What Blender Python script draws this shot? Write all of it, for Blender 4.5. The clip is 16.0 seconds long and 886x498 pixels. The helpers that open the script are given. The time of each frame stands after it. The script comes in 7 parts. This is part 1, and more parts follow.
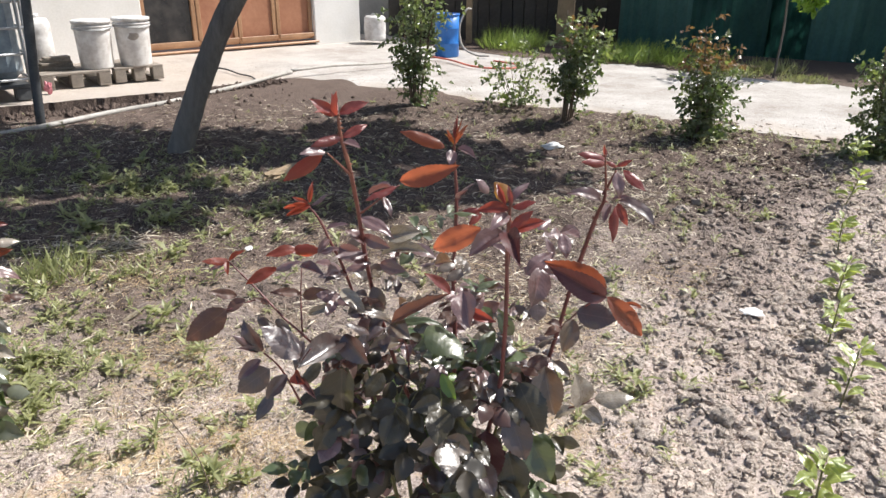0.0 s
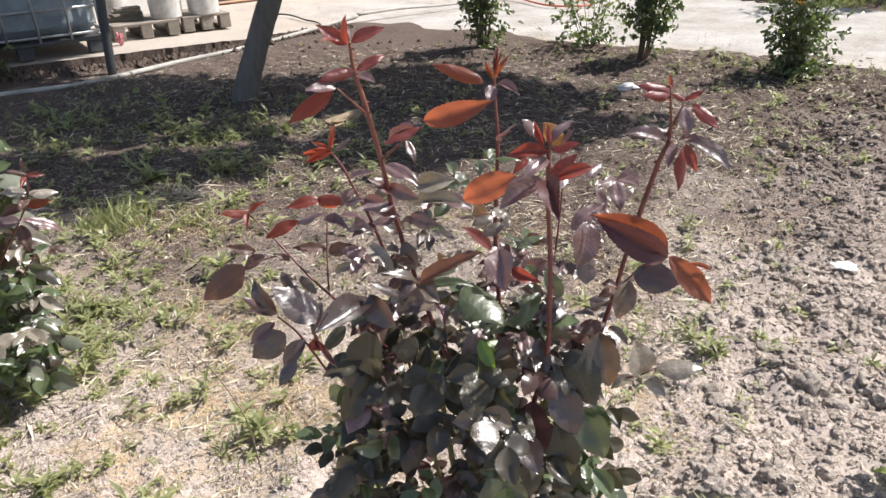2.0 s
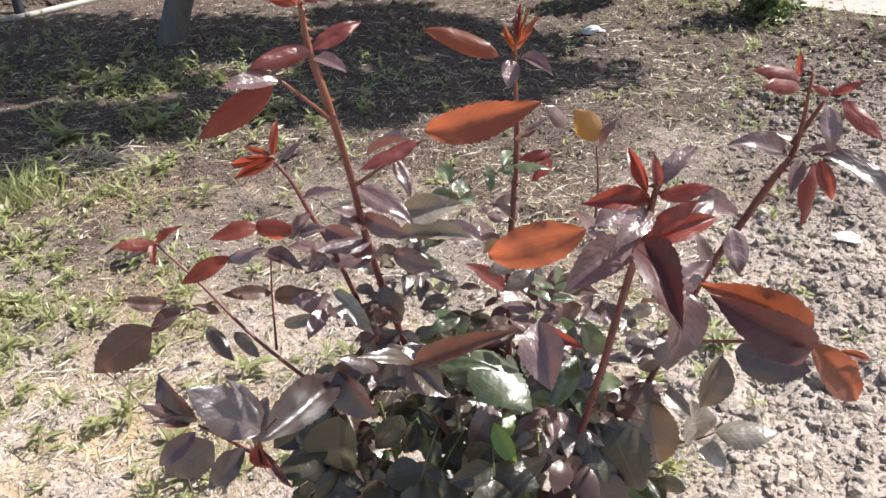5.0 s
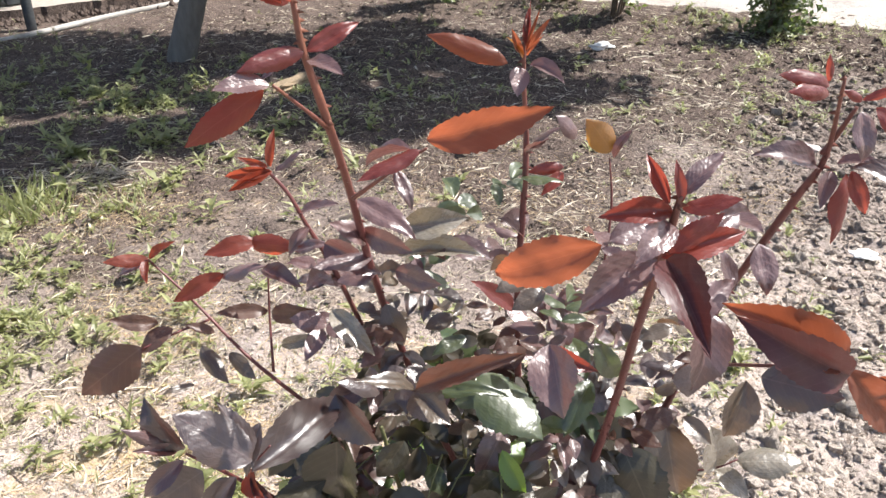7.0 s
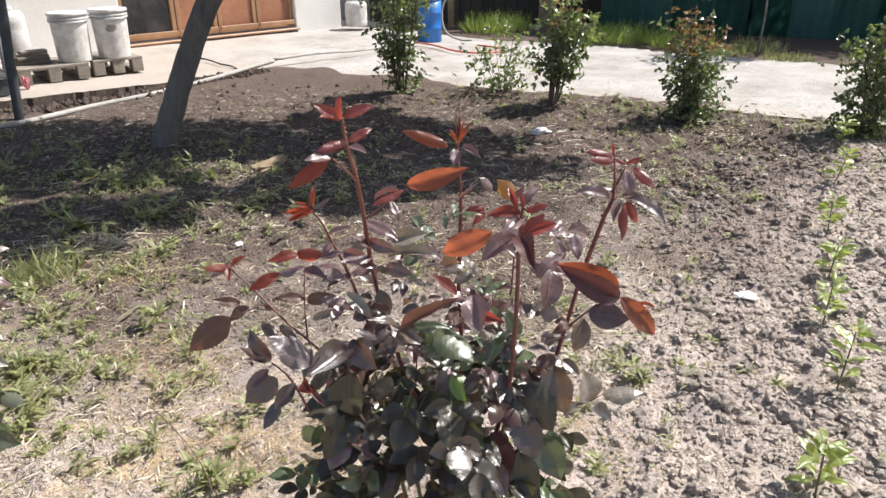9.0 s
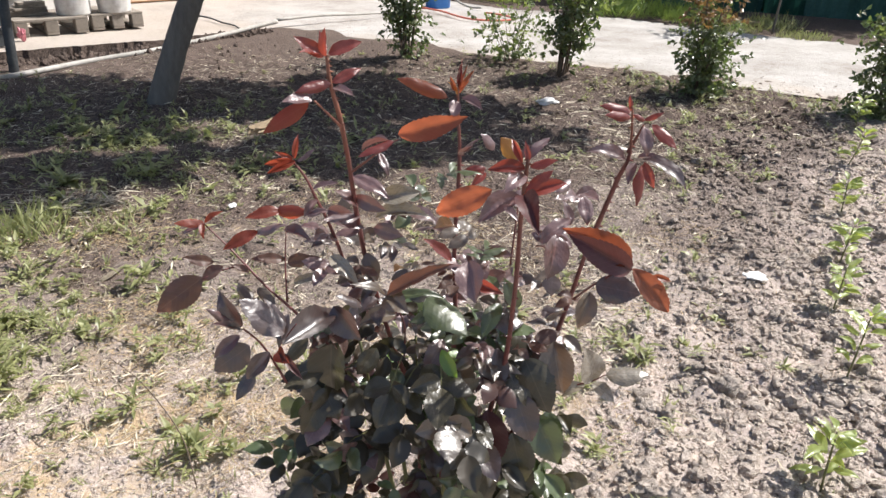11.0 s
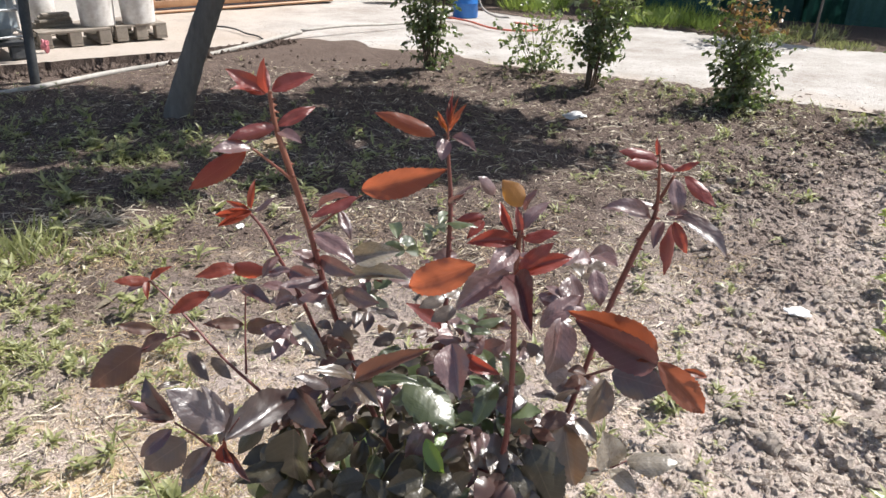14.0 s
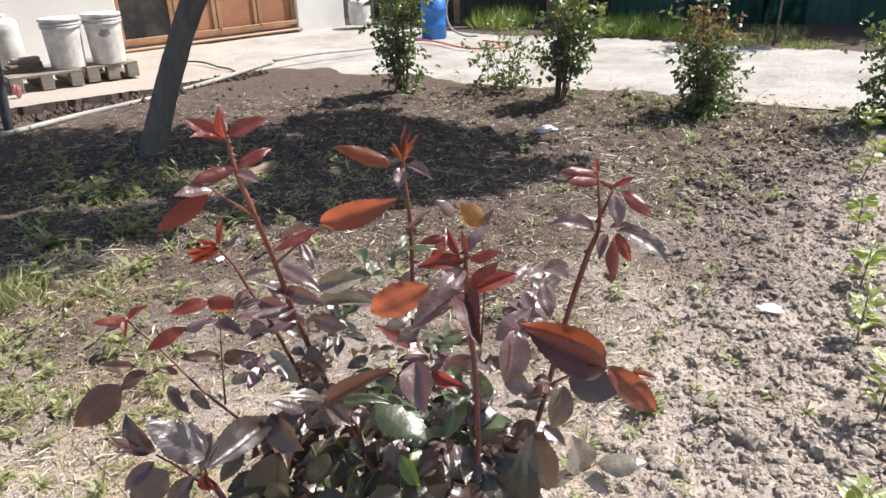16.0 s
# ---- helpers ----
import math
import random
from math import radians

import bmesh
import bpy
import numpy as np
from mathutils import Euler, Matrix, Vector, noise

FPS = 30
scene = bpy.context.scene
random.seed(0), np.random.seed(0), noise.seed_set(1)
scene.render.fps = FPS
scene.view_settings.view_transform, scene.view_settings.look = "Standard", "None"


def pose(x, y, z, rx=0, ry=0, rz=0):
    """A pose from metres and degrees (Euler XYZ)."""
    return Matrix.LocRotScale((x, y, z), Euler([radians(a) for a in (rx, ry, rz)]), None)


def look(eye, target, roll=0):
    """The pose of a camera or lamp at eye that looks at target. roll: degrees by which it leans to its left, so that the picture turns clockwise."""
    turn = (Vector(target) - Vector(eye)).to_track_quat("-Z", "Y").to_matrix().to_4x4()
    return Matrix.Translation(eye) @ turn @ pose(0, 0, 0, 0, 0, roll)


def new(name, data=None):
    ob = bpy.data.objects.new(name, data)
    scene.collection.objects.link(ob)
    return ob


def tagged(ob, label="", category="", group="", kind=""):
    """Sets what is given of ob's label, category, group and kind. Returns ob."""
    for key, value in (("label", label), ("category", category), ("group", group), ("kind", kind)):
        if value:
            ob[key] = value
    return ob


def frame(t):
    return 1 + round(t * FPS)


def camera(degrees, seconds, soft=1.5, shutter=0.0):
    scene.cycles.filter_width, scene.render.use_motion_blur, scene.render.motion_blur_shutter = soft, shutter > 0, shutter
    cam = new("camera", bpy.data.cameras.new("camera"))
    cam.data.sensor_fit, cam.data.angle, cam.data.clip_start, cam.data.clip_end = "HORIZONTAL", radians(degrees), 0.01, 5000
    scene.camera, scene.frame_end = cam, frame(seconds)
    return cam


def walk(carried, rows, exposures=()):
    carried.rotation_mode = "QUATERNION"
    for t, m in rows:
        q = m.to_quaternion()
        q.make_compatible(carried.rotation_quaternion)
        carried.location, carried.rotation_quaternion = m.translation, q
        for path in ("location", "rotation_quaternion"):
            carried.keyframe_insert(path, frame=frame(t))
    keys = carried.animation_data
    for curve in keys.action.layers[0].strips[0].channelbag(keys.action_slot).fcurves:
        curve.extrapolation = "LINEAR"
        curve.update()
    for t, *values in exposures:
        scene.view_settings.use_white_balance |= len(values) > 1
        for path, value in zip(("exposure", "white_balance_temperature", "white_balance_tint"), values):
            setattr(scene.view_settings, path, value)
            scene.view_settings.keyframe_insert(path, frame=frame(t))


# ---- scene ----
cam = camera(63.4, 16.0)
PATH = [
    (0, (0.238, 0.13, 1.23), (0.07, 1.973, 0.472), 0.5),
    (0.5, (0.237, 0.068, 1.203), (0.04, 1.884, 0.39), 1.5),
    (1, (0.243, 0.142, 1.188), (-0.048, 1.908, 0.296), -0.7),
    (1.5, (0.259, 0.209, 1.199), (-0.191, 1.961, 0.346), -2.0),
    (2, (0.275, 0.257, 1.184), (-0.089, 2.012, 0.296), -2.2),
    (2.5, (0.207, 0.27, 1.189), (0.055, 2.078, 0.348), 0.9),
    (3, (0.13, 0.306, 1.192), (0.193, 2.093, 0.295), 0.1),
    (3.5, (0.107, 0.374, 1.187), (0.121, 2.169, 0.305), 0.7),
    (4, (0.139, 0.476, 1.187), (0.036, 2.254, 0.279), -2.6),
    (4.5, (0.161, 0.532, 1.164), (-0.026, 2.265, 0.184), -1.2),
    (4.7, (0.166, 0.55, 1.154), (-0.035, 2.249, 0.119), -1.0),
    (6.8, (0.169, 0.591, 1.119), (-0.068, 2.301, 0.109), -1.0),
    (7, (0.167, 0.595, 1.124), (-0.071, 2.313, 0.129), -1.2),
    (7.5, (0.171, 0.557, 1.13), (0.005, 2.294, 0.153), -0.8),
    (8, (0.18, 0.337, 1.183), (0.03, 2.131, 0.312), -1.3),
    (8.5, (0.193, 0.178, 1.233), (0.069, 1.995, 0.406), -1.0),
    (9, (0.205, 0.153, 1.247), (0.078, 1.983, 0.449), -0.5),
    (9.2, (0.205, 0.15, 1.249), (0.08, 1.981, 0.455), -0.9),
    (11.3, (0.212, 0.29, 1.184), (0.063, 2.08, 0.304), 2.2),
    (11.5, (0.225, 0.337, 1.178), (0.051, 2.121, 0.29), 2.5),
    (12, (0.243, 0.407, 1.158), (0.007, 2.171, 0.246), 1.0),
    (12.5, (0.243, 0.42, 1.16), (-0.015, 2.185, 0.257), -0.9),
    (13, (0.242, 0.426, 1.172), (0.003, 2.212, 0.304), 0.3),
    (13.5, (0.237, 0.423, 1.185), (-0.002, 2.219, 0.337), 0.7),
    (14, (0.244, 0.426, 1.184), (0.034, 2.225, 0.335), 0.9),
    (14.5, (0.252, 0.431, 1.189), (0.057, 2.239, 0.357), 0.3),
    (15, (0.257, 0.425, 1.186), (0.057, 2.221, 0.329), -1.5),
    (15.5, (0.276, 0.414, 1.18), (0.074, 2.203, 0.31), -4.4),
    (16, (0.277, 0.392, 1.206), (0.105, 2.215, 0.403), -2.2),
]
EXPOSURE = [(0, 0.57), (3.0, 0.57), (4.4, 0.64), (6.8, 0.92), (7.5, 0.92), (8.0, 0.72), (9, 0.57), (16, 0.57)]
walk(cam, [(t, look(eye, target, roll)) for t, eye, target, roll in PATH], EXPOSURE)

# ---- world, sun, exposure ----
SUN = Vector((0.66, 0.30, 1.0)).normalized()
world = bpy.data.worlds.new("sky")
scene.world = world
world.use_nodes = True
wn = world.node_tree
sky = wn.nodes.new("ShaderNodeTexSky")
sky.sky_type, sky.sun_disc = "NISHITA", False
sky.sun_elevation = math.asin(SUN.z)
sky.sun_rotation = math.atan2(SUN.x, SUN.y)
sky.dust_density = 2.0
wn.links.new(sky.outputs[0], wn.nodes["Background"].inputs[0])
wn.nodes["Background"].inputs[1].default_value = 0.1
sun_data = bpy.data.lights.new("sun", "SUN")
sun_data.energy, sun_data.angle, sun_data.color = 5.0, radians(0.55), (1.0, 0.97, 0.93)
sun = new("sun", sun_data)
sun.matrix_world = look(SUN * 30, (0, 0, 0))


# ---- materials ----
def mat(name):
    m = bpy.data.materials.new(name)
    m.use_nodes = True
    nt = m.node_tree
    return m, nt, nt.nodes["Principled BSDF"], nt.nodes["Material Output"]


def node(nt, kind, **values):
    n = nt.nodes.new(kind)
    for key, value in values.items():
        if key in n.inputs:
            n.inputs[key].default_value = value
    return n


def coords(nt, which="Object"):
    return nt.nodes.new("ShaderNodeTexCoord").outputs[which]


def noise_of(nt, vec, scale, detail=5.0, rough=0.6):
    n = node(nt, "ShaderNodeTexNoise", Scale=scale, Detail=detail, Roughness=rough)
    nt.links.new(vec, n.inputs["Vector"])
    return n.outputs["Fac"]


def ramp(nt, fac, stops):
    r = nt.nodes.new("ShaderNodeValToRGB")
    while len(r.color_ramp.elements) < len(stops):
        r.color_ramp.elements.new(0.5)
    for e, (p, c) in zip(r.color_ramp.elements, stops):
        e.position, e.color = p, (*c, 1)
    nt.links.new(fac, r.inputs["Fac"])
    return r.outputs["Color"]


def mix(nt, fac, a, b, blend="MIX"):
    m = nt.nodes.new("ShaderNodeMix")
    m.data_type, m.blend_type = "RGBA", blend
    for src, k in ((fac, 0), (a, 6), (b, 7)):
        if hasattr(src, "links"):
            nt.links.new(src, m.inputs[k])
        else:
            m.inputs[k].default_value = src if k == 0 else (*src, 1)
    return m.outputs[2]


def calc(nt, op, a, b=0.0, c=0.0):
    m = nt.nodes.new("ShaderNodeMath")
    m.operation = op
    for src, k in ((a, 0), (b, 1), (c, 2)):
        if hasattr(src, "links"):
            nt.links.new(src, m.inputs[k])
        else:
            m.inputs[k].default_value = src
    return m.outputs[0]


def bump(nt, bsdf, height, strength, distance):
    b = node(nt, "ShaderNodeBump", Strength=strength, Distance=distance)
    nt.links.new(height, b.inputs["Height"])
    nt.links.new(b.outputs[0], bsdf.inputs["Normal"])


def surface(name, dark, light, scale=8.0, rough=0.8, metal=0.0, grain=60.0, relief=0.004, vary=0.0, stretch=None):
    """A weathered surface: two scales of colour, fine relief, and some variation from object to object."""
    m, nt, bsdf, out = mat(name)
    vec = coords(nt)
    if stretch:
        mp = nt.nodes.new("ShaderNodeMapping")
        mp.inputs["Scale"].default_value = stretch
        nt.links.new(vec, mp.inputs[0])
        vec = mp.outputs[0]
    big, fine = noise_of(nt, vec, scale), noise_of(nt, vec, grain, 6, 0.7)
    both = calc(nt, "ADD", calc(nt, "MULTIPLY", big, 0.6), calc(nt, "MULTIPLY", fine, 0.4))
    col = ramp(nt, both, [(0.32, dark), (0.66, light)])
    if vary:
        rnd = nt.nodes.new("ShaderNodeObjectInfo").outputs["Random"]
        col = mix(nt, calc(nt, "MULTIPLY", rnd, vary), col, dark)
    nt.links.new(col, bsdf.inputs["Base Color"])
    bsdf.inputs["Roughness"].default_value, bsdf.inputs["Metallic"].default_value = rough, metal
    bump(nt, bsdf, fine, 0.6, relief)
    return m


def leaf_material(name, dark, light, through_colour, through_amount, rough, veins=0.014, island=False, gloss=1.0):
    """A leaf: glossy skin over coloured tissue that lets light through."""
    m, nt, bsdf, out = mat(name)
    gen = coords(nt, "Generated")
    if island:
        rnd = nt.nodes.new("ShaderNodeNewGeometry").outputs["Random Per Island"]
    else:
        rnd = nt.nodes.new("ShaderNodeObjectInfo").outputs["Random"]
    blot = noise_of(nt, coords(nt), 40 if island else 3.0, 4)
    fac = calc(nt, "ADD", calc(nt, "MULTIPLY", rnd, 0.7), calc(nt, "MULTIPLY", blot, 0.5))
    col = ramp(nt, fac, [(0.15, dark), (0.95, light)])
    bsdf.inputs["Roughness"].default_value = rough
    bsdf.inputs["Specular IOR Level"].default_value = 0.5 if island else gloss
    bsdf.inputs["Coat Weight"].default_value = 0.35 if island else 0.9 * gloss
    bsdf.inputs["Coat Roughness"].default_value = 0.33
    if not island:
        sep = nt.nodes.new("ShaderNodeSeparateXYZ")
        nt.links.new(gen, sep.inputs[0])
        side = calc(nt, "ABSOLUTE", calc(nt, "SUBTRACT", sep.outputs[0], 0.5))
        wave = calc(nt, "SINE", calc(nt, "SUBTRACT", calc(nt, "MULTIPLY", sep.outputs[1], 62.0), calc(nt, "MULTIPLY", side, 34.0)))
        # paler midrib and side veins, patchy gloss
        rib = calc(nt, "MAXIMUM", calc(nt, "SUBTRACT", 1.0, calc(nt, "MULTIPLY", side, 50.0)), 0.0)
        rib = calc(nt, "ADD", calc(nt, "MULTIPLY", rib, 0.55), calc(nt, "MULTIPLY", calc(nt, "MAXIMUM", calc(nt, "SUBTRACT", wave, 0.8), 0.0), 0.8))
        col = mix(nt, rib, col, tuple(min(1.0, c * 1.7 + 0.02) for c in light))
        nt.links.new(calc(nt, "ADD", rough - 0.14, calc(nt, "MULTIPLY", noise_of(nt, gen, 7.0, 4, 0.7), 0.32)), bsdf.inputs["Roughness"])
        h = calc(nt, "ADD", calc(nt, "MULTIPLY", wave, veins), calc(nt, "MULTIPLY", noise_of(nt, gen, 6.0, 2), 0.35))
        bump(nt, bsdf, h, 0.26 if gloss > 0.4 else 0.14, 0.012)
    nt.links.new(col, bsdf.inputs["Base Color"])
    tr = node(nt, "ShaderNodeBsdfTranslucent")
    tcol = mix(nt, calc(nt, "MULTIPLY", blot, 0.6), through_colour, tuple(c * 0.55 for c in through_colour))
    nt.links.new(tcol, tr.inputs["Color"])
    ms = node(nt, "ShaderNodeMixShader", Fac=through_amount)
    nt.links.new(bsdf.outputs[0], ms.inputs[1])
    nt.links.new(tr.outputs[0], ms.inputs[2])
    nt.links.new(ms.outputs[0], out.inputs[0])
    return m


LEAF = {
    "R": leaf_material("leaf_new_red", (0.095, 0.024, 0.023), (0.20, 0.055, 0.048), (0.56, 0.095, 0.055), 0.38, 0.36, gloss=0.65),
    "O": leaf_material("leaf_copper", (0.11, 0.042, 0.03), (0.19, 0.078, 0.048), (0.62, 0.155, 0.062), 0.45, 0.42, gloss=0.5),
    "T": leaf_material("leaf_glowing_red", (0.11, 0.030, 0.024), (0.19, 0.060, 0.042), (0.66, 0.12, 0.055), 0.48, 0.38, gloss=0.5),
    "Y": leaf_material("leaf_amber", (0.20, 0.10, 0.03), (0.30, 0.16, 0.05), (0.80, 0.36, 0.06), 0.50, 0.4),
    "P": leaf_material("leaf_plum", (0.068, 0.040, 0.040), (0.19, 0.118, 0.112), (0.36, 0.12, 0.09), 0.22, 0.32),
    "B": leaf_material("leaf_bronze", (0.065, 0.05, 0.036), (0.13, 0.10, 0.07), (0.30, 0.15, 0.07), 0.22, 0.36),
    "G": leaf_material("leaf_rose_green", (0.034, 0.045, 0.022), (0.080, 0.096, 0.044), (0.24, 0.34, 0.08), 0.25, 0.33),
    "S": leaf_material("leaf_silvery", (0.17, 0.155, 0.125), (0.32, 0.28, 0.225), (0.38, 0.28, 0.13), 0.24, 0.27),
    "D": leaf_material("leaf_old_dark", (0.032, 0.028, 0.017), (0.072, 0.060, 0.037), (0.17, 0.16, 0.05), 0.2, 0.31, gloss=0.6),
    "M": leaf_material("leaf_maroon", (0.055, 0.02, 0.022), (0.09, 0.035, 0.035), (0.3, 0.07, 0.05), 0.12, 0.45, gloss=0.3),
    "N": leaf_material("leaf_brown_plum", (0.030, 0.021, 0.020), (0.075, 0.049, 0.044), (0.24, 0.09, 0.06), 0.16, 0.35, gloss=1.0),
    "H": leaf_material("leaf_red_brown", (0.058, 0.036, 0.029), (0.112, 0.068, 0.052), (0.38, 0.13, 0.07), 0.25, 0.42, gloss=0.5),
    "L": leaf_material("leaf_lime", (0.08, 0.16, 0.03), (0.16, 0.28, 0.05), (0.55, 0.85, 0.10), 0.5, 0.33),
    "K": leaf_material("leaf_seedling", (0.17, 0.22, 0.06), (0.33, 0.38, 0.13), (0.62, 0.74, 0.10), 0.4, 0.4),
}
LOW_LEAF = {
    "D": leaf_material("low_leaf_dark", (0.026, 0.024, 0.018), (0.07, 0.058, 0.042), (0.14, 0.12, 0.05), 0.18, 0.28, island=True),
    "P": leaf_material("low_leaf_plum", (0.04, 0.025, 0.022), (0.09, 0.055, 0.048), (0.26, 0.07, 0.06), 0.2, 0.27, island=True),
    "S": leaf_material("low_leaf_silvery", (0.10, 0.11, 0.08), (0.22, 0.23, 0.18), (0.25, 0.30, 0.10), 0.22, 0.27, island=True),
    "G": leaf_material("low_leaf_green", (0.045, 0.068, 0.035), (0.12, 0.15, 0.08), (0.22, 0.32, 0.08), 0.25, 0.27, island=True),
}
FOLIAGE = leaf_material("foliage_rose", (0.05, 0.065, 0.035), (0.19, 0.20, 0.11), (0.22, 0.34, 0.07), 0.28, 0.34, island=True)
FOLIAGE_FRESH = leaf_material("foliage_fresh", (0.10, 0.14, 0.045), (0.30, 0.34, 0.15), (0.42, 0.52, 0.12), 0.32, 0.36, island=True)
FOLIAGE_RED = leaf_material("foliage_new_red", (0.10, 0.060, 0.035), (0.24, 0.15, 0.075), (0.46, 0.27, 0.08), 0.3, 0.4, island=True)
FOLIAGE_TREE = leaf_material("foliage_tree", (0.03, 0.065, 0.018), (0.07, 0.13, 0.035), (0.24, 0.38, 0.05), 0.2, 0.4, island=True)
FOLIAGE_LIGHT = leaf_material("foliage_light", (0.10, 0.22, 0.03), (0.22, 0.38, 0.06), (0.55, 0.80, 0.12), 0.4, 0.45, island=True)
WEED = leaf_material("weed_leaf", (0.100, 0.115, 0.045), (0.39, 0.39, 0.19), (0.55, 0.60, 0.22), 0.34, 0.5, island=True)
GRASS = leaf_material("grass_blade", (0.09, 0.16, 0.03), (0.24, 0.34, 0.08), (0.55, 0.70, 0.15), 0.4, 0.45, island=True)
STRAW = leaf_material("straw", (0.10, 0.072, 0.048), (0.82, 0.73, 0.57), (0.5, 0.4, 0.2), 0.15, 0.7, island=True)
CHAFF = leaf_material("chaff", (0.26, 0.175, 0.09), (0.66, 0.50, 0.29), (0.6, 0.4, 0.15), 0.15, 0.7, island=True)
CANE_RED = surface("cane_bark_red", (0.095, 0.030, 0.030), (0.20, 0.066, 0.058), 20, 0.42, 0, 150, 0.0008)


def young_wood(m):
    """Shoots turn from dark red bark to orange-green towards their tips."""
    nt = m.node_tree
    bsdf = nt.nodes["Principled BSDF"]
    bark = bsdf.inputs["Base Color"].links[0].from_socket
    sep = nt.nodes.new("ShaderNodeSeparateXYZ")
    nt.links.new(coords(nt), sep.inputs[0])
    up = calc(nt, "MULTIPLY", calc(nt, "SUBTRACT", sep.outputs[2], 0.86), 4.0)
    up = calc(nt, "ADD", up, calc(nt, "MULTIPLY", calc(nt, "SUBTRACT", noise_of(nt, coords(nt), 25), 0.5), 1.2))
    up = calc(nt, "MINIMUM", calc(nt, "MAXIMUM", up, 0.0), 0.6)
    nt.links.new(mix(nt, up, bark, (0.25, 0.105, 0.055)), bsdf.inputs["Base Color"])


young_wood(CANE_RED)
CANE_GREEN = surface("cane_bark_green", (0.10, 0.10, 0.04), (0.20, 0.20, 0.08), 20, 0.5, 0, 150, 0.0008)
CANE_OLD = surface("cane_bark_old", (0.08, 0.055, 0.04), (0.18, 0.13, 0.09), 30, 0.8, 0, 150, 0.001)
BARK = surface("tree_bark", (0.075, 0.068, 0.060), (0.22, 0.200, 0.178), 6, 0.9, 0, 40, 0.012, stretch=(1, 1, 0.25))
PLASTER = surface("white_plaster", (0.62, 0.60, 0.56), (0.82, 0.80, 0.77), 1.2, 0.9, 0, 40, 0.003)
DOOR_PAINT = surface("rusty_orange_paint", (0.25, 0.095, 0.05), (0.47, 0.235, 0.135), 1.6, 0.55, 0, 18, 0.001, vary=0.5)
DOOR_FRAME = surface("brown_frame_paint", (0.24, 0.12, 0.06), (0.46, 0.27, 0.15), 4, 0.5, 0, 60, 0.001)
PLASTIC_WHITE = surface("dirty_white_plastic", (0.40, 0.36, 0.33), (0.84, 0.83, 0.81), 7, 0.5, 0, 22, 0.001)
PLASTIC_BLUE = surface("blue_plastic", (0.02, 0.12, 0.42), (0.04, 0.22, 0.62), 5, 0.4, 0, 30, 0.0006)
PLASTIC_TANK = surface("grimy_tank_plastic", (0.13, 0.165, 0.19), (0.42, 0.48, 0.52), 3.2, 0.4, 0, 14, 0.002)
GRIME = surface("dried_grime", (0.20, 0.165, 0.14), (0.44, 0.40, 0.36), 14, 0.85, 0, 60, 0.001)
STEEL = surface("galvanised_steel", (0.34, 0.35, 0.36), (0.55, 0.56, 0.57), 12, 0.45, 0.7, 70, 0.0006)
STEEL_DARK = surface("weathered_dark_steel", (0.05, 0.055, 0.06), (0.13, 0.135, 0.14), 9, 0.6, 0.4, 60, 0.001)
PALLET_WOOD = surface("grey_pallet_wood", (0.16, 0.135, 0.11), (0.38, 0.33, 0.28), 7, 0.9, 0, 60, 0.002, vary=0.5)
TIMBER = surface("brown_timber", (0.18, 0.13, 0.08), (0.36, 0.27, 0.17), 6, 0.85, 0, 50, 0.002)
HOSE_GREY = surface("chalky_grey_hose", (0.26, 0.24, 0.21), (0.52, 0.49, 0.45), 9, 0.7, 0, 50, 0.001)
HOSE_RED = surface("red_hose", (0.50, 0.10, 0.07), (0.72, 0.22, 0.15), 9, 0.45, 0, 50, 0.0005)
SHEET_GREEN = surface("dark_green_sheet", (0.022, 0.075, 0.068), (0.06, 0.15, 0.13), 1.5, 0.75, 0, 25, 0.002)
SHED_DARK = surface("dark_shed_boards", (0.03, 0.027, 0.025), (0.10, 0.088, 0.075), 2.0, 0.9, 0, 25, 0.003, vary=0.5)
GREY_BLOCK = surface("grey_render", (0.20, 0.20, 0.20), (0.36, 0.35, 0.34), 3.0, 0.9, 0, 40, 0.003)
PAPER = surface("white_scrap", (0.70, 0.69, 0.66), (0.85, 0.84, 0.82), 14, 0.8, 0, 90, 0.001)
RED_PLASTIC = surface("faded_red_plastic", (0.42, 0.10, 0.13), (0.66, 0.26, 0.30), 14, 0.45, 0, 90, 0.001)
CRACK_LINE = surface("black_crack_line", (0.03, 0.03, 0.03), (0.08, 0.08, 0.08), 14, 0.6, 0, 90, 0.001)


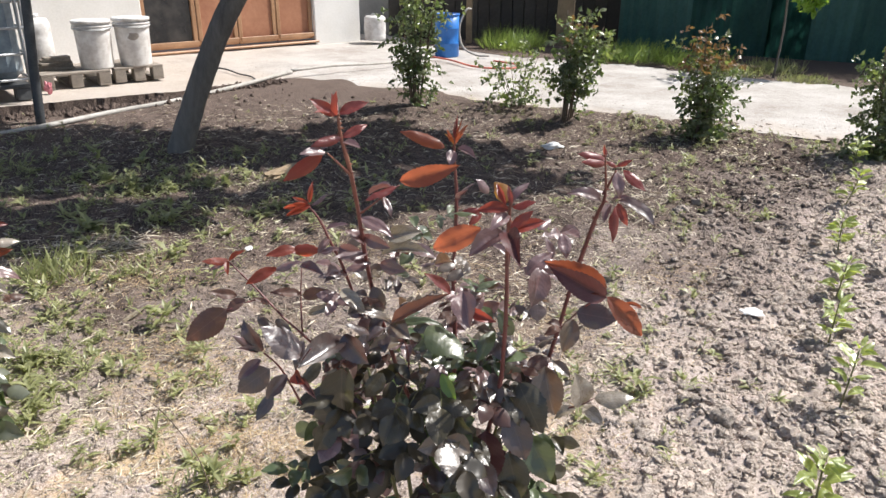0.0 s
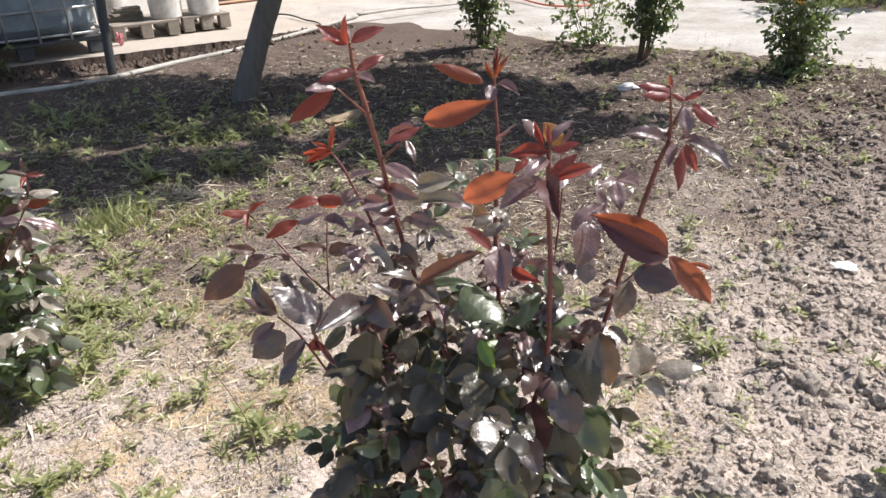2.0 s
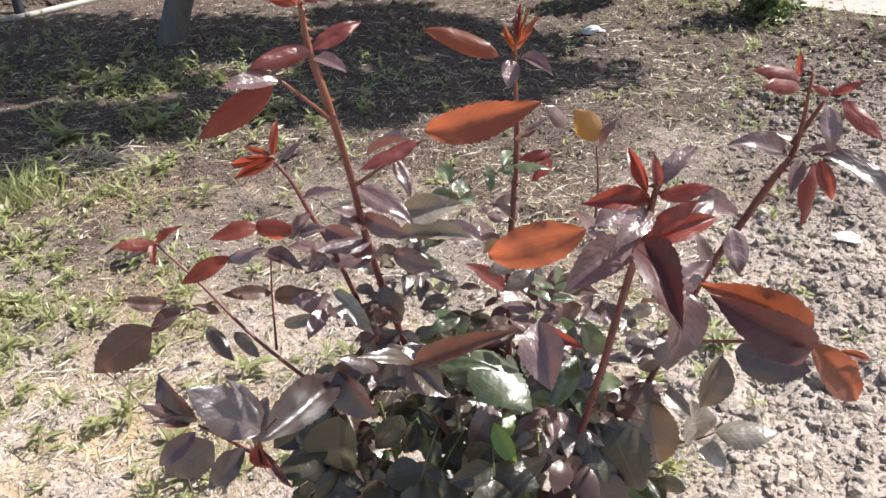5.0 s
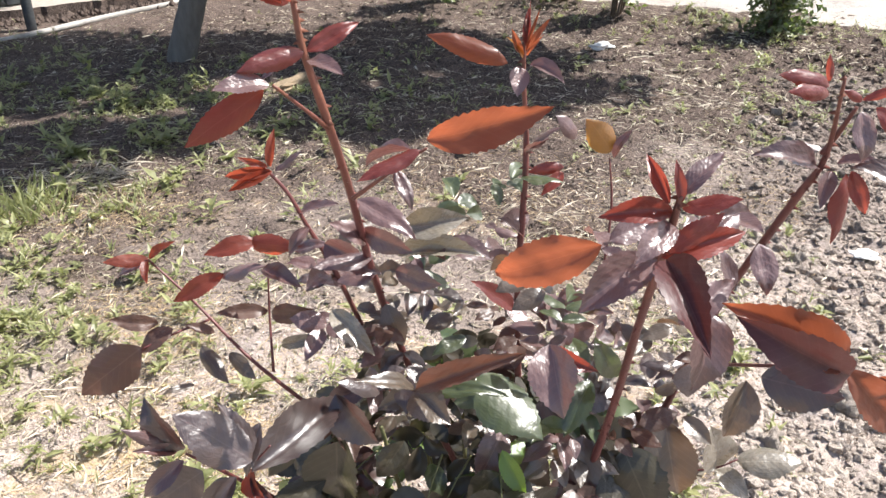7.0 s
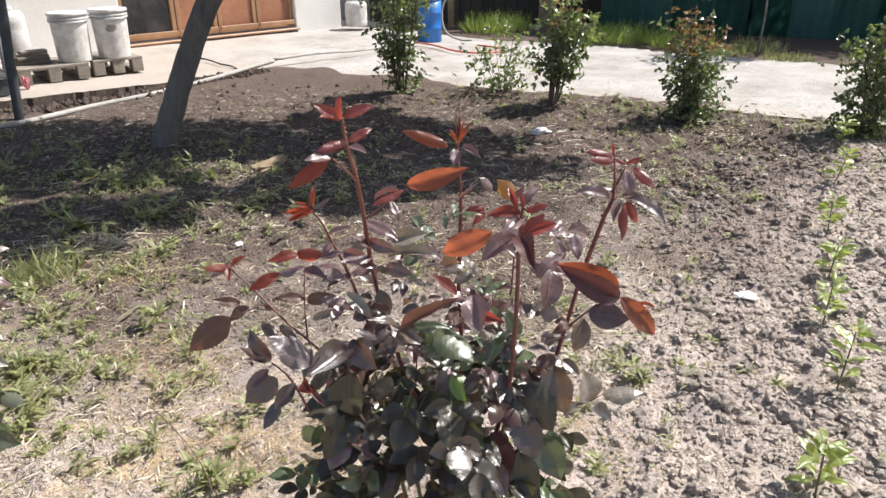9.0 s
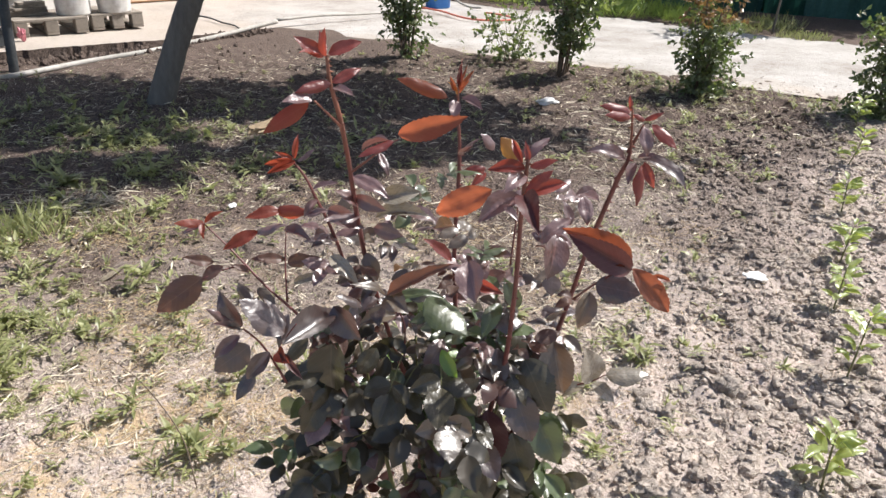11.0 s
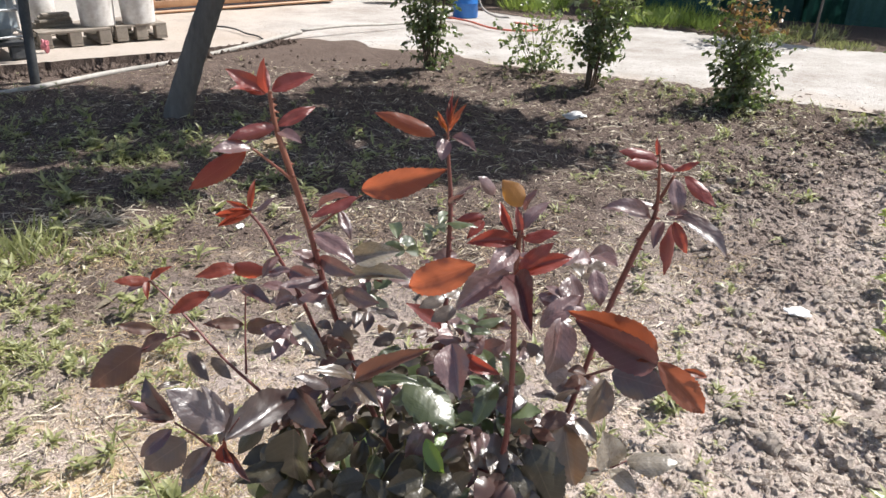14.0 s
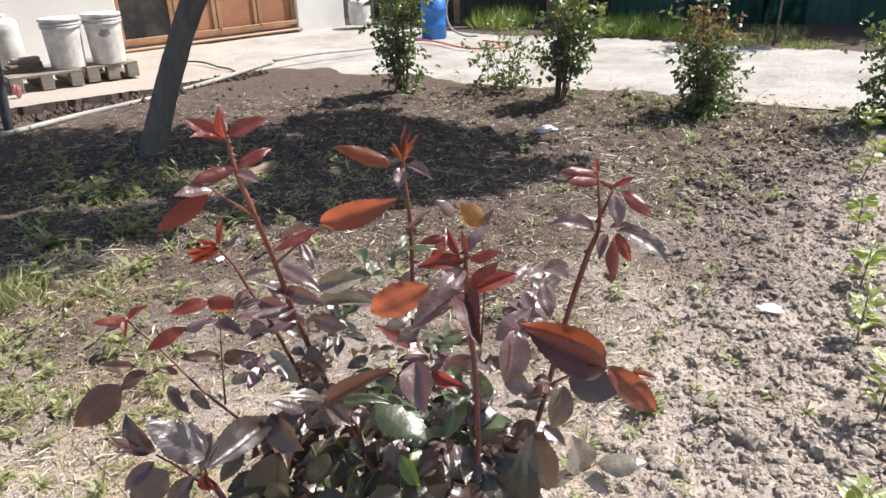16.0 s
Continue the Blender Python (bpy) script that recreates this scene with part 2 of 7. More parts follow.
def soil_material(name, dark, mid, pale, island=False):
    m, nt, bsdf, out = mat(name)
    vec = coords(nt)
    patch = noise_of(nt, vec, 1.1, 4, 0.6)
    crumbs = noise_of(nt, vec, 95, 6, 0.7)
    specks = noise_of(nt, vec, 280, 3, 0.6)
    sep = nt.nodes.new("ShaderNodeSeparateXYZ")
    nt.links.new(vec, sep.inputs[0])
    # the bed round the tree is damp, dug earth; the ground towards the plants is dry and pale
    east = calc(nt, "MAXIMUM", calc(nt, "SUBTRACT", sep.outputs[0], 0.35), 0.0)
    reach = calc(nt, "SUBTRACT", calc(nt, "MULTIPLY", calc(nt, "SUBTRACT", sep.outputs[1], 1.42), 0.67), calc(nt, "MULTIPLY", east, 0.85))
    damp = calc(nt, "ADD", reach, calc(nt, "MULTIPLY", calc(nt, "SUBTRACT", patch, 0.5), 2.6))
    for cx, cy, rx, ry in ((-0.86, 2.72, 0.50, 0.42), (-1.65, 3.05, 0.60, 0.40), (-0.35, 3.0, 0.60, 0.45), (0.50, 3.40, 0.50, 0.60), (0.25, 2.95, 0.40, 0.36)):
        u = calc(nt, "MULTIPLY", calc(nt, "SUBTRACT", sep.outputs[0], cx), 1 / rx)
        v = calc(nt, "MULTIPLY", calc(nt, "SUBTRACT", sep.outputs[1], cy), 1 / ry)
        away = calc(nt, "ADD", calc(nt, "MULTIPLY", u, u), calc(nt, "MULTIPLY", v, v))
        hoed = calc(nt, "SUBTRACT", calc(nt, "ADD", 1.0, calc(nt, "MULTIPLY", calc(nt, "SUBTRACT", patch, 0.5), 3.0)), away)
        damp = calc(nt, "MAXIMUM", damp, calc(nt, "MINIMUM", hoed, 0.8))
    # unseen ground behind and beside the path: an added darker tone in broad patches
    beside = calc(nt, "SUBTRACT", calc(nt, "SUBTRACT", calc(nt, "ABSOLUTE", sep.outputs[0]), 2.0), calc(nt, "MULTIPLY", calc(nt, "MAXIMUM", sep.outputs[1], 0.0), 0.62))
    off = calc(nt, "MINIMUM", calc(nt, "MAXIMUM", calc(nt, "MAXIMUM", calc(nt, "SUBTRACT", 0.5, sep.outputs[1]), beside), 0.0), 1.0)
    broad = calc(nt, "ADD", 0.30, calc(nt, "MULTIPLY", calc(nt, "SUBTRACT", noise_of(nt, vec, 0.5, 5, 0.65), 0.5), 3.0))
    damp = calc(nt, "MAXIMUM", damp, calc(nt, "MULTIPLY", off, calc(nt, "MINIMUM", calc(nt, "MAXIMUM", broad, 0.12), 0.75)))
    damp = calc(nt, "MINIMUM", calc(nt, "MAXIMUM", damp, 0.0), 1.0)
    fine = calc(nt, "ADD", calc(nt, "MULTIPLY", crumbs, 0.65), calc(nt, "MULTIPLY", specks, 0.35))
    dry = ramp(nt, fine, [(0.39, tuple(c * 0.42 for c in mid)), (0.48, mid), (0.58, pale)])
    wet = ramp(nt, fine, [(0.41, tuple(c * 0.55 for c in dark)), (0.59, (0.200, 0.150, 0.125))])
    # trodden patches where fine dust covers the crumbs
    dust = calc(nt, "MULTIPLY", calc(nt, "MAXIMUM", calc(nt, "SUBTRACT", noise_of(nt, vec, 2.9, 5, 0.6), 0.47), 0.0), 7.0)
    dust = calc(nt, "MULTIPLY", calc(nt, "MINIMUM", dust, 0.7), 0.0 if island else 1.0)
    dry = mix(nt, dust, dry, mix(nt, crumbs, tuple(0.52 * c for c in pale), tuple(0.92 * c for c in pale)))
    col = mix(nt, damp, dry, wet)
    # yellowish chaff lies in drifts
    chaff = calc(nt, "MULTIPLY", calc(nt, "MAXIMUM", calc(nt, "SUBTRACT", noise_of(nt, vec, 2.3, 6, 0.7), 0.505), 0.0), 6.0)
    chaff = calc(nt, "MULTIPLY", calc(nt, "MULTIPLY", calc(nt, "MINIMUM", chaff, 0.75), calc(nt, "SUBTRACT", 1.0, damp)), calc(nt, "MAXIMUM", calc(nt, "SUBTRACT", 1.0, calc(nt, "MULTIPLY", east, 2.0)), 0.15))
    if not island:
        col = mix(nt, chaff, col, mix(nt, calc(nt, "MULTIPLY", specks, 1.0), (0.22, 0.15, 0.08), (0.78, 0.56, 0.30)))
    if island:
        rnd = nt.nodes.new("ShaderNodeNewGeometry").outputs["Random Per Island"]
        col = mix(nt, calc(nt, "MULTIPLY", calc(nt, "MULTIPLY", rnd, 0.5), calc(nt, "SUBTRACT", 1.0, damp)), col, tuple(c * 0.98 for c in pale))
    nt.links.new(col, bsdf.inputs["Base Color"])
    bsdf.inputs["Roughness"].default_value = 0.95
    bsdf.inputs["Specular IOR Level"].default_value = 0.2
    bump(nt, bsdf, calc(nt, "MULTIPLY", fine, calc(nt, "SUBTRACT", 1.0, calc(nt, "MULTIPLY", dust, 0.7))), 0.9, 0.011)
    return m


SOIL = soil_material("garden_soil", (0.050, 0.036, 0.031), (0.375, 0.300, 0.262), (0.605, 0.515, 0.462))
CLOD_SINGLE = surface("single_clod", (0.335, 0.274, 0.233), (0.55, 0.475, 0.410), 3.0, 0.95, 0, 9, 0.12, vary=0.25)
CLODS = soil_material("soil_clods", (0.065, 0.048, 0.041), (0.350, 0.284, 0.240), (0.55, 0.475, 0.410), True)


def slab_material():
    m, nt, bsdf, out = mat("pale_concrete")
    vec = coords(nt)
    big, fine = noise_of(nt, vec, 1.3, 8, 0.7), noise_of(nt, vec, 38, 8, 0.75)
    col = ramp(nt, calc(nt, "ADD", calc(nt, "MULTIPLY", big, 0.65), calc(nt, "MULTIPLY", fine, 0.35)),
               [(0.38, (0.26, 0.225, 0.195)), (0.47, (0.37, 0.340, 0.312)), (0.58, (0.48, 0.455, 0.43))])
    # sand washed on from the beds and trodden in by the house
    sep = nt.nodes.new("ShaderNodeSeparateXYZ")
    nt.links.new(vec, sep.inputs[0])
    inward = calc(nt, "ADD", calc(nt, "SUBTRACT", sep.outputs[1], 6.54), calc(nt, "MULTIPLY", sep.outputs[0], 0.445))
    drift = calc(nt, "ADD", calc(nt, "MULTIPLY", calc(nt, "SUBTRACT", 0.42, inward), 1.5), calc(nt, "MULTIPLY", calc(nt, "SUBTRACT", noise_of(nt, vec, 2.4, 5, 0.65), 0.5), 2.6))
    west = calc(nt, "ADD", calc(nt, "MULTIPLY", calc(nt, "SUBTRACT", -2.2, sep.outputs[0]), 0.5), calc(nt, "MULTIPLY", calc(nt, "SUBTRACT", big, 0.5), 1.6))
    sand = calc(nt, "MINIMUM", calc(nt, "MAXIMUM", calc(nt, "MAXIMUM", drift, west), 0.0), 0.75)
    col = mix(nt, sand, col, mix(nt, fine, (0.30, 0.245, 0.20), (0.58, 0.50, 0.43)))
    nt.links.new(col, bsdf.inputs["Base Color"])
    bsdf.inputs["Roughness"].default_value = 0.9
    bump(nt, bsdf, fine, 0.8, 0.012)
    return m


CONCRETE = slab_material()
GRIT = surface("pale_grit", (0.24, 0.19, 0.155), (0.46, 0.40, 0.34), 6, 0.95, 0, 80, 0.002)


def glass_material():
    m, nt, bsdf, out = mat("dusty_window_glass")
    bsdf.inputs["Base Color"].default_value = (0.02, 0.022, 0.025, 1)
    bsdf.inputs["Roughness"].default_value = 0.12
    dust = noise_of(nt, coords(nt), 5, 6)
    nt.links.new(ramp(nt, dust, [(0.4, (0.012, 0.012, 0.014)), (0.75, (0.06, 0.055, 0.05))]), bsdf.inputs["Base Color"])
    return m


GLASS_DARK = glass_material()


# ---- mesh tools ----
def value_noise(x, y, seed=0):
    """Smooth noise from 0 to 1 on the plane, for arrays."""
    x, y = np.asarray(x, float), np.asarray(y, float)
    ix, iy = np.floor(x).astype(np.int64), np.floor(y).astype(np.int64)
    fx, fy = x - ix, y - iy
    fx, fy = fx * fx * (3 - 2 * fx), fy * fy * (3 - 2 * fy)

    def cell(a, b):
        h = (a * 374761393 + b * 668265263 + seed * 974711) & 0x7FFFFFFF
        h = ((h ^ (h >> 13)) * 1274126177) & 0x7FFFFFFF
        return ((h ^ (h >> 16)) & 0xFFFF) / 65535.0

    return (cell(ix, iy) * (1 - fx) + cell(ix + 1, iy) * fx) * (1 - fy) + (cell(ix, iy + 1) * (1 - fx) + cell(ix + 1, iy + 1) * fx) * fy


def clod_zone(x, y):
    """How strongly the ground is dug over into clods, 0 to 1."""
    x, y = np.asarray(x, float), np.asarray(y, float)
    return np.clip((x - 0.33 - 0.30 * (y - 1.5)) * 2.6, 0, 1) * np.clip((5.3 - y) * 1.2, 0, 1)


def ground_height(x, y):
    x, y = np.asarray(x, float), np.asarray(y, float)
    near = np.clip((3.15 - np.abs(x)) / 0.6, 0, 1) * np.clip((y + 0.5) / 0.5, 0, 1) * np.clip((6.6 - y) / 0.8, 0, 1)
    wide = np.clip((9.0 - np.hypot(x, y - 2)) / 3, 0, 1)
    z = (0.035 * (value_noise(x * 1.3, y * 1.3, 1) - 0.5) + 0.022 * (value_noise(x * 4, y * 4, 2) - 0.5)) * wide
    fine = 0.030 * (value_noise(x * 12, y * 12, 3) - 0.5) + 0.018 * (value_noise(x * 27, y * 27, 6) - 0.5)
    c = clod_zone(x, y)
    rough = np.abs(value_noise(x * 9, y * 9, 4) - 0.5) + 0.7 * np.abs(value_noise(x * 20, y * 20, 5) - 0.5)
    fine += c * (0.034 * rough + 0.030 * value_noise(x * 6, y * 6, 14) - 0.02)
    # the far bed is rougher, hoed earth
    hoed = np.clip((y - 3.8) / 0.8, 0, 1)
    fine += hoed * (0.034 * np.abs(value_noise(x * 7, y * 7, 7) - 0.5) + 0.03 * np.abs(value_noise(x * 16, y * 16, 12) - 0.5) - 0.012)
    z += fine * near
    # a mound under one of the far roses, and soil banked against the slab
    z += 0.05 * np.exp(-(((x + 0.55) / 0.35) ** 2 + ((y - 6.15) / 0.25) ** 2))
    bank = np.clip(1 - np.abs((y - 7.42) + 0.46 * (x + 2.0)) / 0.5, 0, 1) * np.clip((x + 2.7) * 2, 0, 1) * np.clip((3 - x), 0, 1)
    corner = np.exp(-(((x + 2.35) / 0.45) ** 2 + ((y - 6.75) / 0.55) ** 2))
    return z + 0.036 * bank + 0.035 * corner


def gz(x, y):
    return float(ground_height(x, y))


def mesh_object(name, verts, faces, material, parent=None, smooth=False, label=""):
    me = bpy.data.meshes.new(name)
    me.from_pydata([tuple(v) for v in verts], [], [tuple(f) for f in faces])
    if smooth:
        me.shade_smooth()
    me.materials.append(material)
    ob = new(name, me)
    ob.parent = parent
    if label:
        ob["label"] = label
    return ob


def part(name, bm, material, parent=None, label="", smooth=False):
    """Links a bmesh as one mesh object under a thing or a part."""
    bm.normal_update()
    me = bpy.data.meshes.new(name)
    bm.to_mesh(me)
    bm.free()
    if smooth:
        me.shade_smooth()
    me.materials.append(material)
    ob = new(name, me)
    ob.parent = parent
    if label:
        ob["label"] = label
    return ob


def thing(name, place, label, category, group="", turn=0.0):
    ob = new(name)
    ob.empty_display_size = 0.05
    ob.matrix_world = pose(*place, 0, 0, turn)
    return tagged(ob, label, category, group)


def box(bm, size, centre=(0, 0, 0), turn=0.0, bevel=0.004):
    """Adds a bevelled block."""
    made = bmesh.ops.create_cube(bm, size=1.0)["verts"]
    bmesh.ops.transform(bm, matrix=pose(*centre, 0, 0, turn) @ Matrix.Diagonal((*size, 1)), verts=made)
    if bevel:
        edges = list({e for v in made for e in v.link_edges})
        bmesh.ops.bevel(bm, geom=edges, offset=bevel, segments=1, affect="EDGES")
    return bm


def lathe(profile, n=28):
    """A turned shape from (radius, height) pairs."""
    bm = bmesh.new()
    rings = []
    for r, z in profile:
        rings.append([bm.verts.new((r * math.cos(2 * math.pi * i / n), r * math.sin(2 * math.pi * i / n), z)) for i in range(n)] if r > 0 else [bm.verts.new((0, 0, z))])
    for a, b in zip(rings, rings[1:]):
        for i in range(n):
            j = (i + 1) % n
            if len(a) == 1 and len(b) == 1:
                continue
            if len(a) == 1:
                bm.faces.new((a[0], b[j], b[i]))
            elif len(b) == 1:
                bm.faces.new((a[i], a[j], b[0]))
            else:
                bm.faces.new((a[i], a[j], b[j], b[i]))
    bmesh.ops.recalc_face_normals(bm, faces=bm.faces)
    return bm


def smooth_line(points, steps=5):
    """Catmull-Rom through rows of numbers."""
    p = np.asarray(points, float)
    if len(p) < 3:
        return np.array([p[0] + (p[-1] - p[0]) * k / steps for k in range(steps + 1)])
    ends = np.vstack([2 * p[0] - p[1], p, 2 * p[-1] - p[-2]])
    out = []
    for i in range(1, len(ends) - 2):
        a, b, c, d = ends[i - 1:i + 3]
        for k in range(steps):
            t = k / steps
            out.append(0.5 * (2 * b + (c - a) * t + (2 * a - 5 * b + 4 * c - d) * t * t + (3 * b - a - 3 * c + d) * t ** 3))
    out.append(p[-1])
    return np.array(out)


def tube_arrays(line, sides=7, wobble=0.0, seed=0, start=0):
    """Vertices and faces of a tube along rows of x, y, z, radius."""
    rng = np.random.default_rng(seed)
    line = np.asarray(line, float)
    c, r = line[:, :3], line[:, 3]
    d = np.gradient(c, axis=0)
    d /= np.linalg.norm(d, axis=1)[:, None] + 1e-9
    ref = np.array([0.31, 0.95, 0.05])
    u = np.cross(d, ref)
    u /= np.linalg.norm(u, axis=1)[:, None] + 1e-9
    w = np.cross(d, u)
    ang = np.arange(sides) * 2 * np.pi / sides
    rr = r[:, None] * (1 + wobble * (rng.random((len(r), sides)) - 0.5))
    v = c[:, None] + rr[..., None] * (np.cos(ang)[None, :, None] * u[:, None] + np.sin(ang)[None, :, None] * w[:, None])
    faces = []
    for i in range(len(c) - 1):
        for j in range(sides):
            k = (j + 1) % sides
            faces.append((start + i * sides + j, start + i * sides + k, start + (i + 1) * sides + k, start + (i + 1) * sides + j))
    n = len(c)
    faces.append(tuple(start + j for j in range(sides))[::-1])
    faces.append(tuple(start + (n - 1) * sides + j for j in range(sides)))
    return v.reshape(-1, 3), faces


def tube(name, points, material, parent=None, sides=8, steps=5, wobble=0.0, seed=0, label=""):
    v, f = tube_arrays(smooth_line(points, steps), sides, wobble, seed)
    return mesh_object(name, v, f, material, parent, True, label)


def blades(places, axes, normals, lengths, widths, droop=0.25, fold=0.25, kind=6):
    """Vertices and faces of many folded leaves: each goes from its place along its axis."""
    places, axes, normals = (np.asarray(a, float) for a in (places, axes, normals))
    axes = axes / (np.linalg.norm(axes, axis=1)[:, None] + 1e-9)
    side = np.cross(axes, normals)
    side /= np.linalg.norm(side, axis=1)[:, None] + 1e-9
    up = np.cross(side, axes)
    L, W = np.asarray(lengths, float)[:, None], np.asarray(widths, float)[:, None]
    rows = [(0, 0, 0), (0.45, 0.5, fold), (0.45, -0.5, fold), (0.5, 0, 0), (1, 0, 0)]
    v = []
    for t, s, h in rows:
        drop = -droop * t * t
        v.append(places + axes * L * t + side * W * s + up * (W * h * abs(s) * 2 * 0.5 + L * drop))
    v = np.stack(v, 1)
    n = len(places)
    base = (np.arange(n) * 5)[:, None]
    f = np.concatenate([base + [0, 1, 3], base + [0, 3, 2], base + [3, 1, 4], base + [2, 3, 4]])
    return v.reshape(-1, 3), f


def joined(name, pieces, material, parent=None, smooth=False, label=""):
    v, f, n = [], [], 0
    for pv, pf in pieces:
        v.append(np.asarray(pv))
        f.extend(tuple(int(k) + n for k in row) for row in pf)
        n += len(pv)
    return mesh_object(name, np.concatenate(v).tolist(), f, material, parent, smooth, label)


def random_ways(rng, n, low=-0.3, high=1.0):
    a = rng.random(n) * 2 * np.pi
    z = low + (high - low) * rng.random(n)
    h = np.sqrt(np.clip(1 - z * z, 0.05, 1))
    return np.stack([h * np.cos(a), h * np.sin(a), z], 1)


# ---- ground ----
def spread_lines(near_lo, near_hi, step, far_lo, far_hi):
    a = list(np.arange(near_lo, near_hi, step))
    s, x, hi = step, near_hi, []
    while x < far_hi:
        hi.append(x)
        s *= 1.22
        x += s
    s, x, lo = step, near_lo - step, []
    while x > far_lo:
        lo.append(x)
        s *= 1.22
        x -= s
    return np.array(lo[::-1] + a + hi)


def build_ground():
    xs = spread_lines(-3.0, 3.2, 0.018, -400, 400)
    ys = spread_lines(-0.5, 6.6, 0.018, -400, 600)
    X, Y = np.meshgrid(xs, ys)
    Z = ground_height(X, Y)
    nx, ny = len(xs), len(ys)
    v = np.stack([X.ravel(), Y.ravel(), Z.ravel()], 1)
    i = (np.arange(ny - 1)[:, None] * nx + np.arange(nx - 1)[None, :]).ravel()
    f = np.stack([i, i + 1, i + nx + 1, i + nx], 1)
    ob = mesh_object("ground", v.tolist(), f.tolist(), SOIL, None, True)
    tagged(ob, "dry crumbly garden soil, darker and damp round the tree", "ground", kind="structure")


build_ground()


def build_slab():
    """The raised yard: a thick pale slab with a broken edge."""
    rng = np.random.default_rng(3)
    front = [(-7.5, 2.6), (-5.2, 4.1), (-4.0, 5.25), (-3.3, 5.85), (-2.75, 6.3), (-2.45, 6.9), (-2.15, 7.35), (-1.9, 7.38), (-1.21, 7.08), (-0.12, 6.6), (0.7, 6.3), (1.35, 5.98), (2.52, 5.42), (4.2, 4.6), (9, 2.6)]
    back = [(12, 4.2), (6.0, 6.5), (3.9, 7.75), (3.1, 8.15), (2.14, 8.72), (1.63, 9.15), (0.9, 9.45), (0.2, 9.75), (-0.7, 10.1), (-1.2, 11.2), (-2.2, 13), (-9, 13), (-11, 6)]

    def broken(line, amount):
        out = []
        for (ax, ay), (bx, by) in zip(line, line[1:]):
            k = max(2, int(math.hypot(bx - ax, by - ay) / 0.045))
            for i in range(k):
                t = i / k
                x, y = ax + (bx - ax) * t, ay + (by - ay) * t
                out.append((x + amount * (rng.random() - 0.5), y + amount * (rng.random() - 0.5)))
        return out

    ring = broken(front, 0.035) + broken(back, 0.12)

    def height(x):
        return 0.022 + 0.068 * min(max((-1.9 - x) / 0.9, 0), 1)

    bm = bmesh.new()
    top = [bm.verts.new((x, y, height(x))) for x, y in ring]
    low = [bm.verts.new((x + 0.02 * (rng.random() - 0.5), y - 0.03, -0.12)) for x, y in ring]
    face = bm.faces.new(top)
    for i in range(len(ring)):
        j = (i + 1) % len(ring)
        bm.faces.new((top[j], top[i], low[i], low[j]))
    bmesh.ops.triangulate(bm, faces=[face])
    bmesh.ops.recalc_face_normals(bm, faces=bm.faces)
    ob = part("pavement", bm, CONCRETE)
    ob.data.materials.append(SOIL)
    for k, q in enumerate(ob.data.polygons):
        q.material_index = 1 if abs(q.normal.z) < 0.5 else 0
    tagged(ob, "sunlit pale concrete yard slab with a broken earthy edge", "pavement", kind="structure")
    return height


slab_height = build_slab()


# ---- loose cover of the ground ----
def clod_shape(seed, level):
    """A rounded crumbly lump of radius about 1."""
    bm = bmesh.new()
    bmesh.ops.create_icosphere(bm, subdivisions=level, radius=1.0)
    off = Vector((seed * 7.3, seed * 3.1, seed * 1.7))
    for v in bm.verts:
        q = v.co.normalized()
        k = 1 + 0.55 * noise.noise(off + q * 1.3) + 0.5 * noise.noise(off + q * 3.4) + 0.34 * noise.noise(off + q * 8)
        v.co = Vector((q.x * k, q.y * k * 0.85, q.z * k * 0.7))
    me = bpy.data.meshes.new("clod")
    bm.to_mesh(me)
    bm.free()
    return me


def build_clods():
    """Clods of the dug strip: the large ones singly, the small ones together."""
    rng = np.random.default_rng(11)
    owner = bpy.data.objects["ground"]
    shapes = [clod_shape(k, 3) for k in range(9)]
    for me in shapes:
        me.shade_smooth()
        me.materials.append(CLOD_SINGLE)
    made = 0
    while made < 290:
        x, y = rng.uniform(0.40, 2.3), 1.15 + 2.9 * rng.random() ** 1.3
        if rng.random() > float(clod_zone(x, y)) * (value_noise(x * 3, y * 3, 31) > 0.42):
            continue
        size = 0.014 + 0.022 * rng.random() ** 2.2
        ob = new("clod", shapes[made % 9])
        ob.parent = owner
        ob.matrix_basis = Matrix.LocRotScale((x, y, gz(x, y) - 0.05 * size), Euler((rng.normal() * 0.5, rng.normal() * 0.5, rng.random() * 6.28)), (size, size * rng.uniform(0.8, 1.2), size))
        made += 1
    base = {1: [], 2: []}
    for level in base:
        for k in range(8):
            me = clod_shape(20 + k, level)
            base[level].append((np.array([tuple(v.co) for v in me.vertices]), np.array([tuple(q.vertices) for q in me.polygons])))
            bpy.data.meshes.remove(me)
    pieces = []
    while len(pieces) < 21000:
        y = 1.05 + 4.3 * rng.random() ** 1.3
        x = rng.uniform(-1, 1) * (0.9 + 0.5 * y) + 0.35
        c = float(clod_zone(x, y))
        if rng.random() > 0.05 + 0.95 * c:
            continue
        size = min(0.0044 + 0.0040 * rng.pareto(1.8), 0.022 if c > 0.3 else 0.011)
        co, f = base[2 if size > 0.0115 else 1][len(pieces) % 8]
        a = rng.random() * 6.283
        r = np.array([[math.cos(a), -math.sin(a), 0], [math.sin(a), math.cos(a), 0], [0, 0, 1]])
        pieces.append(((co * size * rng.uniform(0.75, 1.25, 3)) @ r.T + (x, y, gz(x, y) + 0.10 * size), f))
    ob = joined("soil_clods", pieces, CLODS)
    tagged(ob, "dry grey-brown clods and crumbs of dug soil", "soil clods", kind="stuff")


